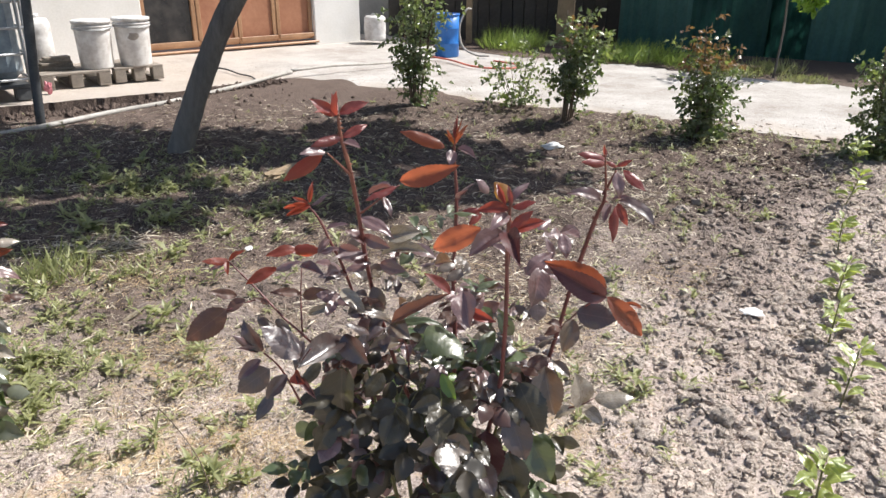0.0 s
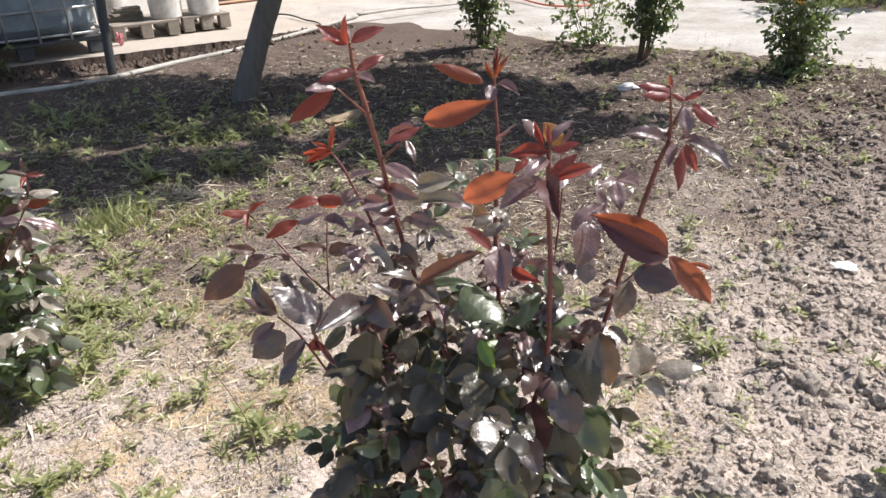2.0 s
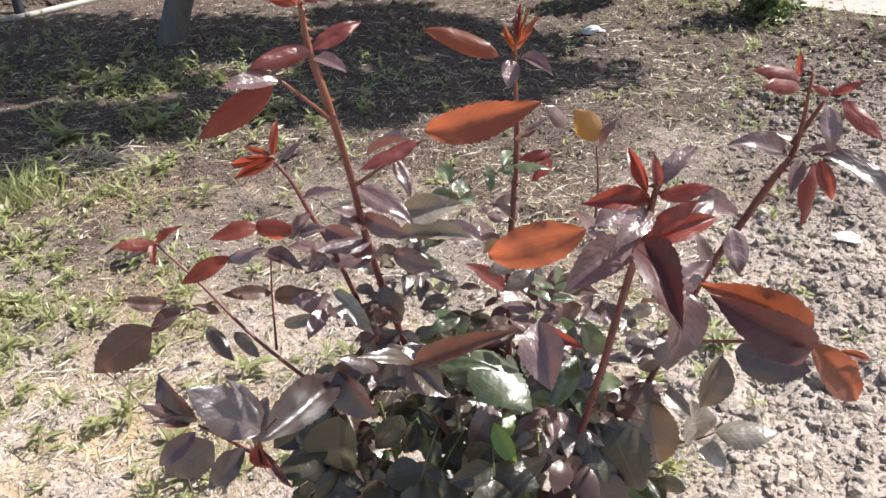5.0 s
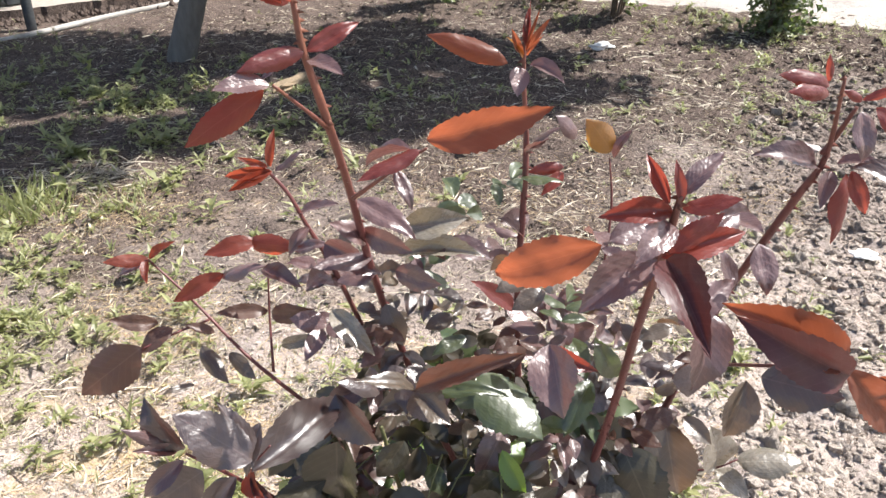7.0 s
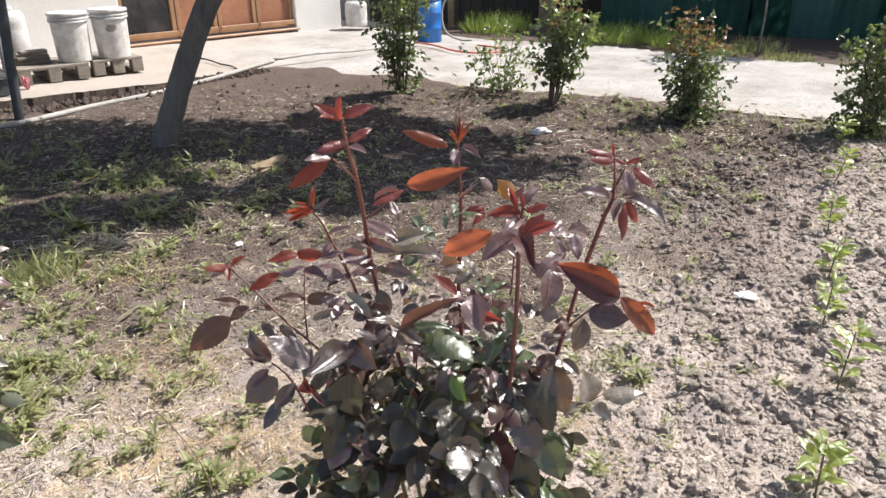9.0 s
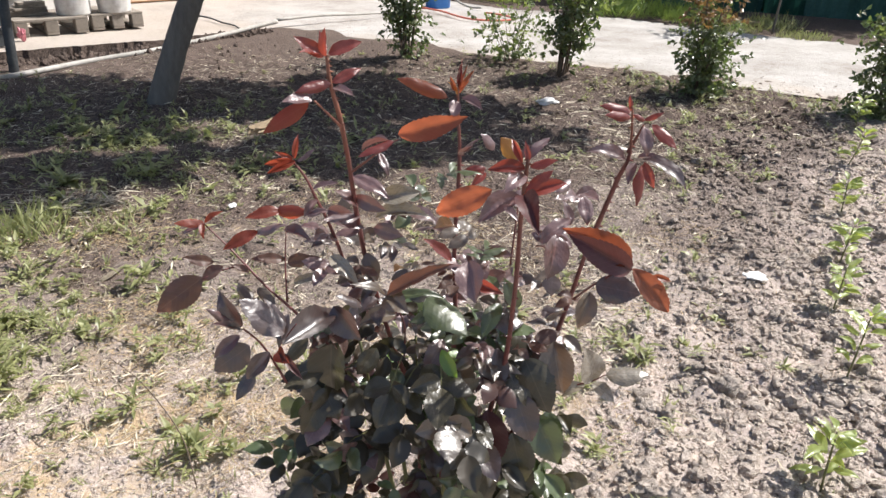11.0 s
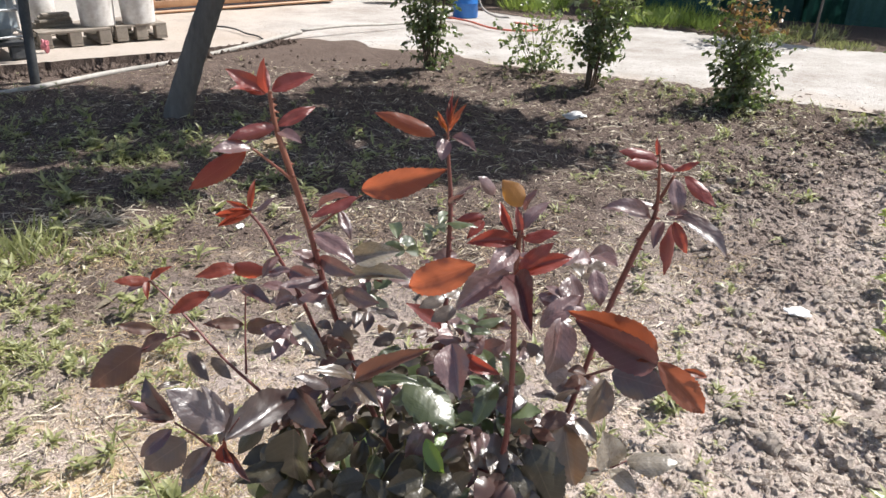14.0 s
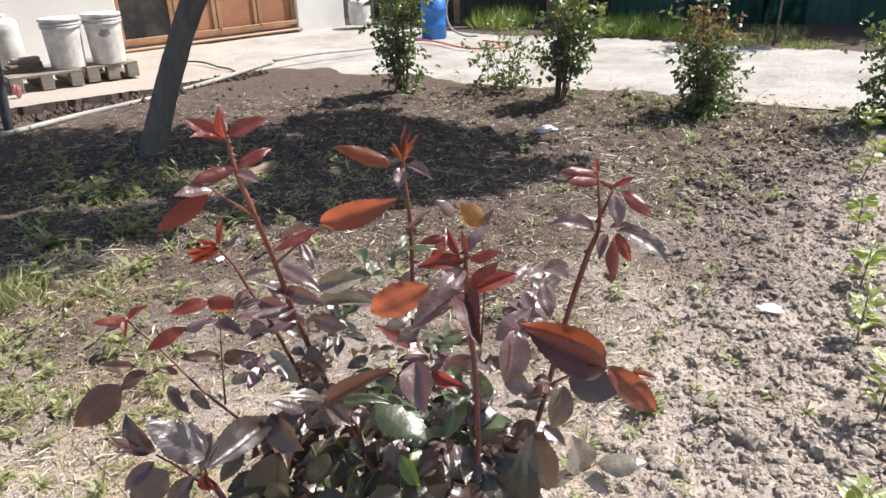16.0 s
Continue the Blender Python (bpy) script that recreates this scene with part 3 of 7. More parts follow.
def build_crumbs():
    """Fine crumbs all over the soil."""
    rng = np.random.default_rng(15)
    n = 68000
    y = 1.0 + 4.6 * rng.random(n) ** 1.35
    x = rng.uniform(-1.0, 1.0, n) * (0.9 + 0.55 * y) + 0.1
    size = 0.0026 + 0.0080 * rng.random(n) ** 3 * (1 + 0.5 * clod_zone(x, y))
    base = np.array([(1, 0, 0), (-0.6, 0.8, 0), (-0.5, -0.8, 0), (0.2, 0.1, 0.8), (0.4, 0.7, 0.25), (0.3, -0.8, 0.2)])
    f = np.array([(0, 4, 3), (4, 1, 3), (1, 2, 3), (2, 5, 3), (5, 0, 3)])
    a = rng.random(n) * 6.283
    v = base[None] * (0.7 + 0.6 * rng.random((n, 6, 1))) * size[:, None, None]
    c, s_ = np.cos(a)[:, None], np.sin(a)[:, None]
    v = np.stack([v[..., 0] * c - v[..., 1] * s_ + x[:, None], v[..., 0] * s_ + v[..., 1] * c + y[:, None], v[..., 2] + ground_height(x, y)[:, None]], -1)
    faces = (f[None] + (np.arange(n) * 6)[:, None, None]).reshape(-1, 3)
    ob = mesh_object("soil_crumbs", v.reshape(-1, 3).tolist(), faces.tolist(), CLODS)
    tagged(ob, "fine dry crumbs of grey-brown soil", "soil crumbs", kind="stuff")


def build_outskirts():
    """The same crumbs and dead stalks, thinner, on the ground all round the garden path."""
    rng = np.random.default_rng(16)
    n = 42000
    x, y = rng.uniform(-4.0, 4.6, n), rng.uniform(-3.2, 4.7, n)
    out = (np.abs(x - 0.1) > 0.85 + 0.5 * y) | (y < 1.1)
    out &= rng.random(n) < np.clip(1.3 - np.hypot(x, y - 1.5) / 5.5, 0.1, 1)
    x, y = x[out], y[out]
    n = len(x)
    size = 0.004 + 0.014 * rng.random(n) ** 3
    base = np.array([(1, 0, 0), (-0.6, 0.8, 0), (-0.5, -0.8, 0), (0.2, 0.1, 0.8), (0.4, 0.7, 0.25), (0.3, -0.8, 0.2)])
    f = np.array([(0, 4, 3), (4, 1, 3), (1, 2, 3), (2, 5, 3), (5, 0, 3)])
    a = rng.random(n) * 6.283
    v = base[None] * (0.7 + 0.6 * rng.random((n, 6, 1))) * size[:, None, None]
    c, s_ = np.cos(a)[:, None], np.sin(a)[:, None]
    v = np.stack([v[..., 0] * c - v[..., 1] * s_ + x[:, None], v[..., 0] * s_ + v[..., 1] * c + y[:, None], v[..., 2] + ground_height(x, y)[:, None]], -1)
    faces = (f[None] + (np.arange(n) * 6)[:, None, None]).reshape(-1, 3)
    ob = mesh_object("soil_crumbs", v.reshape(-1, 3).tolist(), faces.tolist(), CLODS)
    tagged(ob, "scattered dry crumbs of grey-brown soil", "soil crumbs", kind="stuff")
    k = rng.random(n) < 0.5
    x, y = x[k], y[k]
    n = len(x)
    p = np.stack([x, y, ground_height(x, y) + 0.004 + 0.006 * rng.random(n)], 1)
    l = 0.015 + 0.07 * rng.random(n) ** 2
    v, f = blades(p, random_ways(rng, n, -0.05, 0.25), random_ways(rng, n, 0.6, 1.0), l, 0.0025 + 0.09 * l * rng.random(n), 0.15, 0.3)
    ob = mesh_object("straw_litter", v.tolist(), f.tolist(), STRAW)
    tagged(ob, "thin scatter of dry stalks on soil", "straw litter", kind="stuff")


# a heap of bleached stalks beside the grass tuft
STALKS = (-1.52, 2.92)


def build_litter():
    """Dead stalks, chips and curled dry leaves on the ground."""
    rng = np.random.default_rng(12)
    n = 62000
    y = 1.0 + 5.2 * rng.random(n) ** 1.7
    x = rng.uniform(-1, 1, n) * (0.9 + 0.5 * y) - 0.1
    drift = value_noise(x * 2.3, y * 2.3, 8)
    keep = rng.random(n) < np.where(clod_zone(x, y) > 0.4, 0.13, 0.25 + 0.75 * (drift > 0.5))
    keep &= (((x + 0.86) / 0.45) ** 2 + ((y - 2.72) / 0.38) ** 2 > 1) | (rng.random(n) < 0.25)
    # few stalks lie in the tree's shade; thinning them also darkens it
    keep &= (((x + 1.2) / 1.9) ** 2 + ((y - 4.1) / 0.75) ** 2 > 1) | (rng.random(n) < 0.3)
    x, y = x[keep], y[keep]
    n = len(x)
    z = ground_height(x, y) + 0.003 + 0.006 * rng.random(n)
    ways = random_ways(rng, n, -0.05, 0.16)
    nor = random_ways(rng, n, 0.6, 1.0)
    length = 0.010 + 0.055 * rng.random(n) ** 2.8
    # a few long pale stalks among the short stuff
    long_ = rng.random(n) < np.where(y > 2.2, 0.045, 0.02)
    length = np.where(long_, 0.04 + 0.07 * rng.random(n), length)
    v, f = blades(np.stack([x, y, z], 1), ways, nor, length, np.where(y > 2.0, 0.0026, 0.0016) + 0.09 * length * rng.random(n), 0.1, 0.3)
    # coarser dead grass lies on the bed by the yard
    m = 15000
    y2 = rng.uniform(3.6, 6.5, m)
    x2 = rng.uniform(-2.6, 3.3, m)
    ok = (y2 < 6.9 - 0.46 * (x2 + 1.2)) & ((x2 > 0.6) | (rng.random(m) < 0.35)) & (rng.random(m) < 0.25 + 0.75 * (value_noise(x2 * 1.7, y2 * 1.7, 9) > 0.5))
    x2, y2 = x2[ok], y2[ok]
    m = len(x2)
    p2 = np.stack([x2, y2, ground_height(x2, y2) + 0.004 + 0.008 * rng.random(m)], 1)
    l2 = 0.02 + 0.07 * rng.random(m) ** 2
    v2, f2 = blades(p2, random_ways(rng, m, -0.05, 0.3), random_ways(rng, m, 0.6, 1.0), l2, 0.003 + 0.10 * l2 * rng.random(m), 0.15, 0.3)
    f2 = f2 + len(v)
    v, f = np.concatenate([v, v2]), np.concatenate([f, f2])
    # dead stalks stand and lie thick behind the near plants
    m = 8500
    y3, x3 = rng.uniform(1.75, 4.2, m), rng.uniform(-1.9, 1.6, m)
    ok = (rng.random(m) < 0.2 + 0.8 * (value_noise(x3 * 2.8, y3 * 2.8, 10) > 0.48)) & (clod_zone(x3, y3) < 0.3)
    x3, y3 = x3[ok], y3[ok]
    m = len(x3)
    p3 = np.stack([x3, y3, ground_height(x3, y3) + 0.003 + 0.01 * rng.random(m)], 1)
    l3 = 0.015 + 0.06 * rng.random(m) ** 2
    v3, f3 = blades(p3, random_ways(rng, m, -0.05, 0.5), random_ways(rng, m, 0.4, 1.0), l3, 0.002 + 0.045 * l3 * rng.random(m), 0.2, 0.3)
    f3 = f3 + len(v)
    v, f = np.concatenate([v, v3]), np.concatenate([f, f3])
    # flat chips of bark and dead leaf, and long bleached stems lying across them
    for count, lo, hi, wide, rise in ((15000, 0.006, 0.022, 0.26, 0.25), (2200, 0.05, 0.15, 0.020, 0.14)):
        y4 = 1.1 + 3.7 * rng.random(count) ** 1.25
        x4 = rng.uniform(-1, 1, count) * (0.8 + 0.5 * y4) - 0.15
        ok = (clod_zone(x4, y4) < 0.25) & (((x4 + 0.86) / 0.45) ** 2 + ((y4 - 2.72) / 0.38) ** 2 > 1) & (rng.random(count) < 0.25 + 0.75 * (value_noise(x4 * 3.1, y4 * 3.1, 41) > 0.45))
        x4, y4 = x4[ok], y4[ok]
        m = len(x4)
        l4 = lo + (hi - lo) * rng.random(m) ** 1.6
        p4 = np.stack([x4, y4, ground_height(x4, y4) + 0.003 + 0.006 * rng.random(m)], 1)
        v4, f4 = blades(p4, random_ways(rng, m, -0.05, rise), random_ways(rng, m, 0.6, 1.0), l4, 0.0012 + wide * l4 * (0.4 + 0.6 * rng.random(m)), 0.25, 0.35)
        f4 = f4 + len(v)
        v, f = np.concatenate([v, v4]), np.concatenate([f, f4])
    m = 420
    p5 = np.stack([rng.normal(STALKS[0], 0.13, m), rng.normal(STALKS[1], 0.085, m), np.zeros(m)], 1)
    p5[:, 2] = ground_height(p5[:, 0], p5[:, 1]) + 0.004 + 0.022 * rng.random(m)
    v5, f5 = blades(p5, random_ways(rng, m, -0.08, 0.35), random_ways(rng, m, 0.5, 1.0), rng.uniform(0.03, 0.14, m), rng.uniform(0.002, 0.0055, m), 0.15, 0.3)
    f5 = f5 + len(v)
    v, f = np.concatenate([v, v5]), np.concatenate([f, f5])
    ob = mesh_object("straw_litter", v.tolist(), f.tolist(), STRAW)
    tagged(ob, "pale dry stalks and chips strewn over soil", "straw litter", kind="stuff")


def weed_arrays(rng, x, y, size, leaves, upright, broad=1.0):
    p = np.repeat([[x, y, gz(x, y)]], leaves, 0)
    stem = rng.random(leaves) * upright * size
    p[:, 2] += stem
    p[:, :2] += rng.normal(0, 0.12 * size, (leaves, 2))
    ways = random_ways(rng, leaves, 0.15, 0.95)
    nor = np.stack([-ways[:, 0] * 0.6, -ways[:, 1] * 0.6, np.ones(leaves)], 1)
    return blades(p, ways, nor, size * (0.4 + 0.6 * rng.random(leaves)), broad * size * (0.13 + 0.14 * rng.random(leaves)), 0.3, 0.3)


def build_chaff():
    """Golden chaff and matted dead grass, blown into drifts."""
    rng = np.random.default_rng(19)
    drifts = [(-0.36, 1.62, 0.24, 0.16, 3600), (-0.22, 1.34, 0.16, 0.12, 1800), (-0.63, 1.93, 0.20, 0.16, 2200), (-0.88, 2.10, 0.16, 0.12, 1500), (-1.30, 2.60, 0.25, 0.20, 1500), (-1.45, 2.75, 0.4, 0.25, 1600),
              (-0.75, 1.25, 0.22, 0.10, 900), (0.55, 2.35, 0.3, 0.3, 1500), (0.95, 2.95, 0.22, 0.18, 1000), (0.2, 2.9, 0.45, 0.4, 2200), (-0.3, 3.2, 0.5, 0.35, 1600), (0.45, 1.75, 0.12, 0.14, 500)]
    xs, ys = [], []
    for cx, cy, rx, ry, n in drifts:
        xs.append(rng.normal(cx, rx * 0.75, n))
        ys.append(rng.normal(cy, ry * 0.75, n))
    x, y = np.concatenate(xs), np.concatenate(ys)
    keep = value_noise(x * 9, y * 9, 33) + 0.4 * rng.random(len(x)) > 0.55
    x, y = x[keep], y[keep]
    n = len(x)
    p = np.stack([x, y, ground_height(x, y) + 0.002 + 0.008 * rng.random(n)], 1)
    length = 0.012 + 0.05 * rng.random(n) ** 2
    v, f = blades(p, random_ways(rng, n, -0.05, 0.25), random_ways(rng, n, 0.5, 1.0), length, 0.0008 + 0.0014 * rng.random(n), 0.15, 0.35)
    ob = mesh_object("golden_chaff", v.tolist(), f.tolist(), CHAFF)
    tagged(ob, "golden dry chaff matted in drifts on soil", "chaff", kind="stuff")


def build_weeds():
    rng = np.random.default_rng(13)
    pieces = []
    while len(pieces) < 3500:
        y = 1.05 + 5.5 * rng.random() ** 1.35
        x = rng.uniform(-1, 1) * (0.95 + 0.55 * y) - 0.2
        left = np.clip((-0.45 - x + 0.10 * (y - 2)) * 1.3, 0, 1)
        want = (0.09 + 0.06 * (x < -0.45) * (y < 2.3)) + 0.42 * left * (value_noise(x * 2.2, y * 2.2, 21) > 0.36)
        want += 0.16 * (y > 4.6) * (value_noise(x * 1.6, y * 1.6, 22) > 0.60)
        want *= 0.25 + 1.3 * float(value_noise(x * 5.5, y * 5.5, 23)) ** 2
        want += (0.14 if y < 3.3 else 0.17) * (x < -0.9) * (2.3 < y < 4.6) * (value_noise(x * 2.6, y * 2.6, 24) > 0.45)
        want += 0.30 * (x > 1.0) * (3.3 < y < 5.2) * (value_noise(x * 2.0, y * 2.0, 25) > 0.5)
        if x < 0.2 and y > 5.1:
            want *= 0.25
        want *= 1 - 0.75 * float(clod_zone(x, y))
        if 2.35 < y < 3.4 and x < 0.3:
            want *= 0.42
        if y > 5.4 and x > -1.8:
            want *= (y < 5.9 - 0.35 * (x - 1.0))
        edge = 6.5 - 0.445 * x - y
        want += (0.45 if x > 0.9 else 0.12) * (-0.02 < edge < 0.5) * (x > -1.2) * (value_noise(x * 2.4, y * 2.4, 27) > 0.4)
        if x < -2.2 and y > 5.6:
            want = 0
        if y > 4.15 and x < -0.8:
            want *= 0.3
        if ((x - STALKS[0]) / 0.30) ** 2 + ((y - STALKS[1]) / 0.15) ** 2 < 1:
            want *= 0.25
        if rng.random() > want:
            continue
        size = 0.014 + 0.060 * rng.random() ** 2.6
        pieces.append(weed_arrays(rng, x, y, size, int(rng.integers(6, 18)), 1.2 * rng.random(), rng.choice((0.55, 0.8, 1.1, 1.5))))
    # the garden goes on all round, with sparser growth
    for _ in range(2600):
        x, y = rng.uniform(-6, 6), rng.uniform(-4.5, 4.5)
        if abs(x) < 1.2 + 0.6 * y and y > 0.6 or rng.random() > 1.6 * float(value_noise(x * 1.4, y * 1.4, 28)) ** 2:
            continue
        pieces.append(weed_arrays(rng, x, y, rng.uniform(0.03, 0.12), int(rng.integers(5, 11)), rng.random(), 1.0))
    # taller sprouts beside the roses
    for cx, cy, h, count in ((0.61, 2.18, 0.07, 5), (0.76, 2.25, 0.08, 4), (0.69, 2.04, 0.07, 4), (0.50, 1.63, 0.05, 4), (-1.15, 1.77, 0.07, 12), (-0.46, 1.49, 0.07, 10), (-1.08, 1.94, 0.06, 14), (-0.87, 1.92, 0.05, 9), (0.16, 2.55, 0.06, 7), (-0.95, 1.6, 0.05, 8)):
        for _ in range((count + 1) // 2):
            pieces.append(weed_arrays(rng, cx + rng.normal() * 0.06, cy + rng.normal() * 0.05, h * rng.uniform(0.6, 1.1), int(rng.integers(6, 12)), 1.3, rng.choice((0.45, 0.6, 0.9))))
    # leafy clumps along the path by the green rose, and in the shade of the tree
    for cx, cy, spread, count, h in ((-1.29, 2.28, 0.09, 6, 0.07), (-1.25, 2.04, 0.11, 8, 0.065), (-1.09, 1.98, 0.08, 5, 0.055), (-1.11, 1.75, 0.11, 9, 0.06), (-1.16, 2.19, 0.06, 4, 0.08), (-0.96, 2.28, 0.03, 3, 0.09), (-1.00, 1.63, 0.13, 6, 0.05),
                                     (-0.47, 1.74, 0.08, 5, 0.05), (-0.47, 1.48, 0.05, 6, 0.06), (0.68, 2.02, 0.02, 3, 0.07), (0.60, 2.14, 0.02, 2, 0.06), (0.79, 2.12, 0.02, 2, 0.08), (0.49, 1.65, 0.03, 3, 0.05), (-1.60, 2.50, 0.14, 9, 0.07), (-1.98, 2.85, 0.12, 9, 0.07),
                                     (-1.5, 3.3, 0.35, 26, 0.08), (-2.1, 3.7, 0.4, 30, 0.10), (-1.2, 3.8, 0.45, 26, 0.09), (-1.7, 4.1, 0.25, 10, 0.09), (-2.3, 3.9, 0.3, 8, 0.09), (-0.5, 4.0, 0.4, 8, 0.05), (1.9, 4.3, 0.4, 16, 0.05), (1.5, 5.0, 0.3, 12, 0.05)):
        for _ in range(count):
            pieces.append(weed_arrays(rng, cx + spread * rng.normal(), cy + spread * rng.normal(), h * rng.uniform(0.45, 1.15), int(rng.integers(8, 17)), 1.1 * rng.random(), rng.choice((0.8, 1.2, 1.6))))
    # thin sprouts between the rosettes
    n = 13000
    y = 1.0 + 3.6 * rng.random(n) ** 1.3
    x = rng.uniform(-1, 1, n) * (0.9 + 0.5 * y) - 0.25
    west = np.clip((0.25 - x) * 1.2, 0.12, 1)
    ok = (rng.random(n) < west * np.clip((value_noise(x * 4.5, y * 4.5, 26) - 0.42) * 5, 0.03, 1)) & (clod_zone(x, y) < 0.5)
    x, y = x[ok], y[ok]
    n = len(x)
    p = np.stack([x, y, ground_height(x, y)], 1)
    ways = random_ways(rng, n, 0.3, 1.0)
    l = 0.008 + 0.034 * rng.random(n) ** 2
    pieces.append(blades(p, ways, np.stack([-ways[:, 0], -ways[:, 1], np.ones(n)], 1), l, 0.0014 + 0.10 * l * rng.random(n), 0.2, 0.35))
    ob = joined("weeds", pieces, WEED)
    tagged(ob, "low green weeds sprouting from the soil", "weeds", kind="stuff")


def grass_tuft(name, x, y, z, radius, height, n, seed, label, material=GRASS):
    rng = np.random.default_rng(seed)
    a, r = rng.random(n) * 6.283, radius * np.sqrt(rng.random(n))
    p = np.stack([x + r * np.cos(a), y + r * np.sin(a), np.full(n, z)], 1)
    if z < 0.02:
        p[:, 2] = ground_height(p[:, 0], p[:, 1])
    ways = random_ways(rng, n, 0.72, 1.0)
    ways[:, :2] += np.stack([np.cos(a), np.sin(a)], 1) * 0.25
    nor = np.stack([np.cos(a), np.sin(a), np.full(n, 0.6)], 1)
    v, f = blades(p, ways, nor, height * (0.45 + 0.55 * rng.random(n)), 0.005 + 0.005 * rng.random(n) + height * 0.006, 0.3, 0.2)
    ob = mesh_object(name, v.tolist(), f.tolist(), material)
    tagged(ob, label, "grass", kind="stuff")


def build_rubble():
    """Earth and broken bits along the slab's edge."""
    rng = np.random.default_rng(17)
    line = np.array([(-4.6, 4.6), (-4.0, 5.2), (-3.3, 5.8), (-2.75, 6.25), (-2.45, 6.85), (-2.1, 7.3), (-1.2, 7.05), (-0.1, 6.57), (1.35, 5.95), (2.5, 5.4), (3.4, 4.95)])
    me = clod_shape(40, 1)
    co, f = np.array([tuple(v.co) for v in me.vertices]), np.array([tuple(q.vertices) for q in me.polygons])
    bpy.data.meshes.remove(me)
    pieces = []
    for _ in range(900):
        x, y = rng.uniform(-2.4, 3.2), rng.uniform(4.3, 6.9)
        if y > 6.75 - 0.46 * (x + 1.2):
            continue
        size = 0.006 + 0.018 * rng.random() ** 3
        pieces.append((co * size * rng.uniform(0.7, 1.3, 3) + (x, y, gz(x, y) + 0.2 * size), f))
    for _ in range(1100):
        k = int(rng.integers(5))
        p = line[k] + (line[k + 1] - line[k]) * rng.random() + rng.normal(0, 0.055, 2) + (0.03, -0.03)
        size = 0.008 + 0.022 * rng.random() ** 3
        if p[0] < -2.3:
            size *= 1.5
        pieces.append((co * size * rng.uniform(0.7, 1.3, 3) + (p[0], p[1], gz(p[0], p[1]) + 0.02 * rng.random()), f))
    ob = joined("earth_rubble", pieces, CLODS)
    tagged(ob, "crumbled dark earth on the bed beside the slab", "rubble", kind="stuff")
    # grit strewn on the slab, thickest by its edge
    pieces = []
    for _ in range(1600):
        x, d = rng.uniform(-3.4, 3.4), abs(rng.normal(0, 0.5))
        y = 6.60 - 0.445 * x + d
        if x < -1.95:
            y = 7.4 + d
        size = 0.002 + 0.006 * rng.random() ** 3
        pieces.append((co * size * rng.uniform(0.7, 1.3, 3) * (1, 1, 0.6) + (x, y, slab_height(x) + 0.2 * size), f))
    ob = joined("yard_grit", pieces, GRIT)
    tagged(ob, "fine pale grit strewn over the concrete", "grit", kind="stuff")


build_clods()
build_rubble()
build_crumbs()
build_outskirts()
build_litter()
build_chaff()
build_weeds()


# ---- roses: shared parts ----
def leaf_mesh(name, seed, fold, droop, curl, hook, n=29, across=(-1.0, -0.68, -0.34, 0.0, 0.34, 0.68, 1.0)):
    """A rose leaflet, 1 long along y and 1 wide: toothed margin, sides raised from the midrib, quilted between the veins, hooked tip."""
    rng = np.random.default_rng(seed)
    verts, faces = [], []
    cols = len(across)
    skew = 0.05 * rng.normal()
    for i in range(n):
        t = i / (n - 1)
        half = 0.5 * (t ** 0.78 * (1 - t) ** 1.0) / 0.2955 * 0.92 if 0 < t < 1 else 0.004
        tooth = (1.0 if i % 2 else 0.93) + 0.05 * (rng.random() - 0.5)
        mid = droop * 1.3 * t * (1 - t) * (1.2 - 0.7 * t) + 0.012 * math.sin(9 * t + seed) * t * (1 - t) * 4 - hook * max(t - 0.55, 0) ** 2
        bend = skew * 4 * t * (1 - t)
        for s in across:
            w = half * s * (tooth if abs(s) == 1 else 1) + bend
            ripple = 0.026 * math.sin(11 * t + 2.3 * s + seed * 1.7) * abs(s) + 0.016 * math.sin(23 * t - 3 * s + seed) * s * s
            quilt = 0.030 * abs(math.sin(math.pi * (7.5 * t - 1.6 * abs(s) * half * 2))) * half * 2 * (1 - 0.5 * abs(s)) * min(1, 3 * abs(s))
            lift = fold * abs(s) ** 0.95 * half * 1.2 - curl * (s * half) ** 2 * 2.5 + ripple
            verts.append((w, t - (0.012 if abs(s) == 1 and i % 2 == 0 and i else 0), mid + lift * 0.5 + quilt * 0.5))
    for i in range(n - 1):
        for j in range(cols - 1):
            a = i * cols + j
            faces.append((a, a + 1, a + cols + 1, a + cols))
    me = bpy.data.meshes.new(name)
    me.from_pydata(verts, [], faces)
    me.shade_smooth()
    return me


SHAPES = [(0.28, 0.12, 0.0, 0.2), (0.5, 0.24, 0.1, 0.5), (0.15, 0.06, 0.3, 0.0), (0.66, 0.16, 0.0, 0.3), (0.35, 0.34, 0.15, 0.0), (0.85, 0.10, 0.2, 0.6), (0.10, 0.2, 0.5, 0.4), (0.45, 0.0, 0.4, 0.9)]
LEAF_MESH = {}
for kind in LEAF:
    for number, (fold_, droop_, curl_, hook_) in enumerate(SHAPES):
        me_ = leaf_mesh("leaflet", number, fold_, droop_, curl_, hook_)
        me_.materials.append(LEAF[kind])
        LEAF_MESH[kind, number] = me_
INNER_LEAF = [leaf_mesh("inner_leaflet", number, *row, 19, (-1.0, -0.5, 0.0, 0.5, 1.0)) for number, row in enumerate(SHAPES)]
leaf_rng = np.random.default_rng(5)


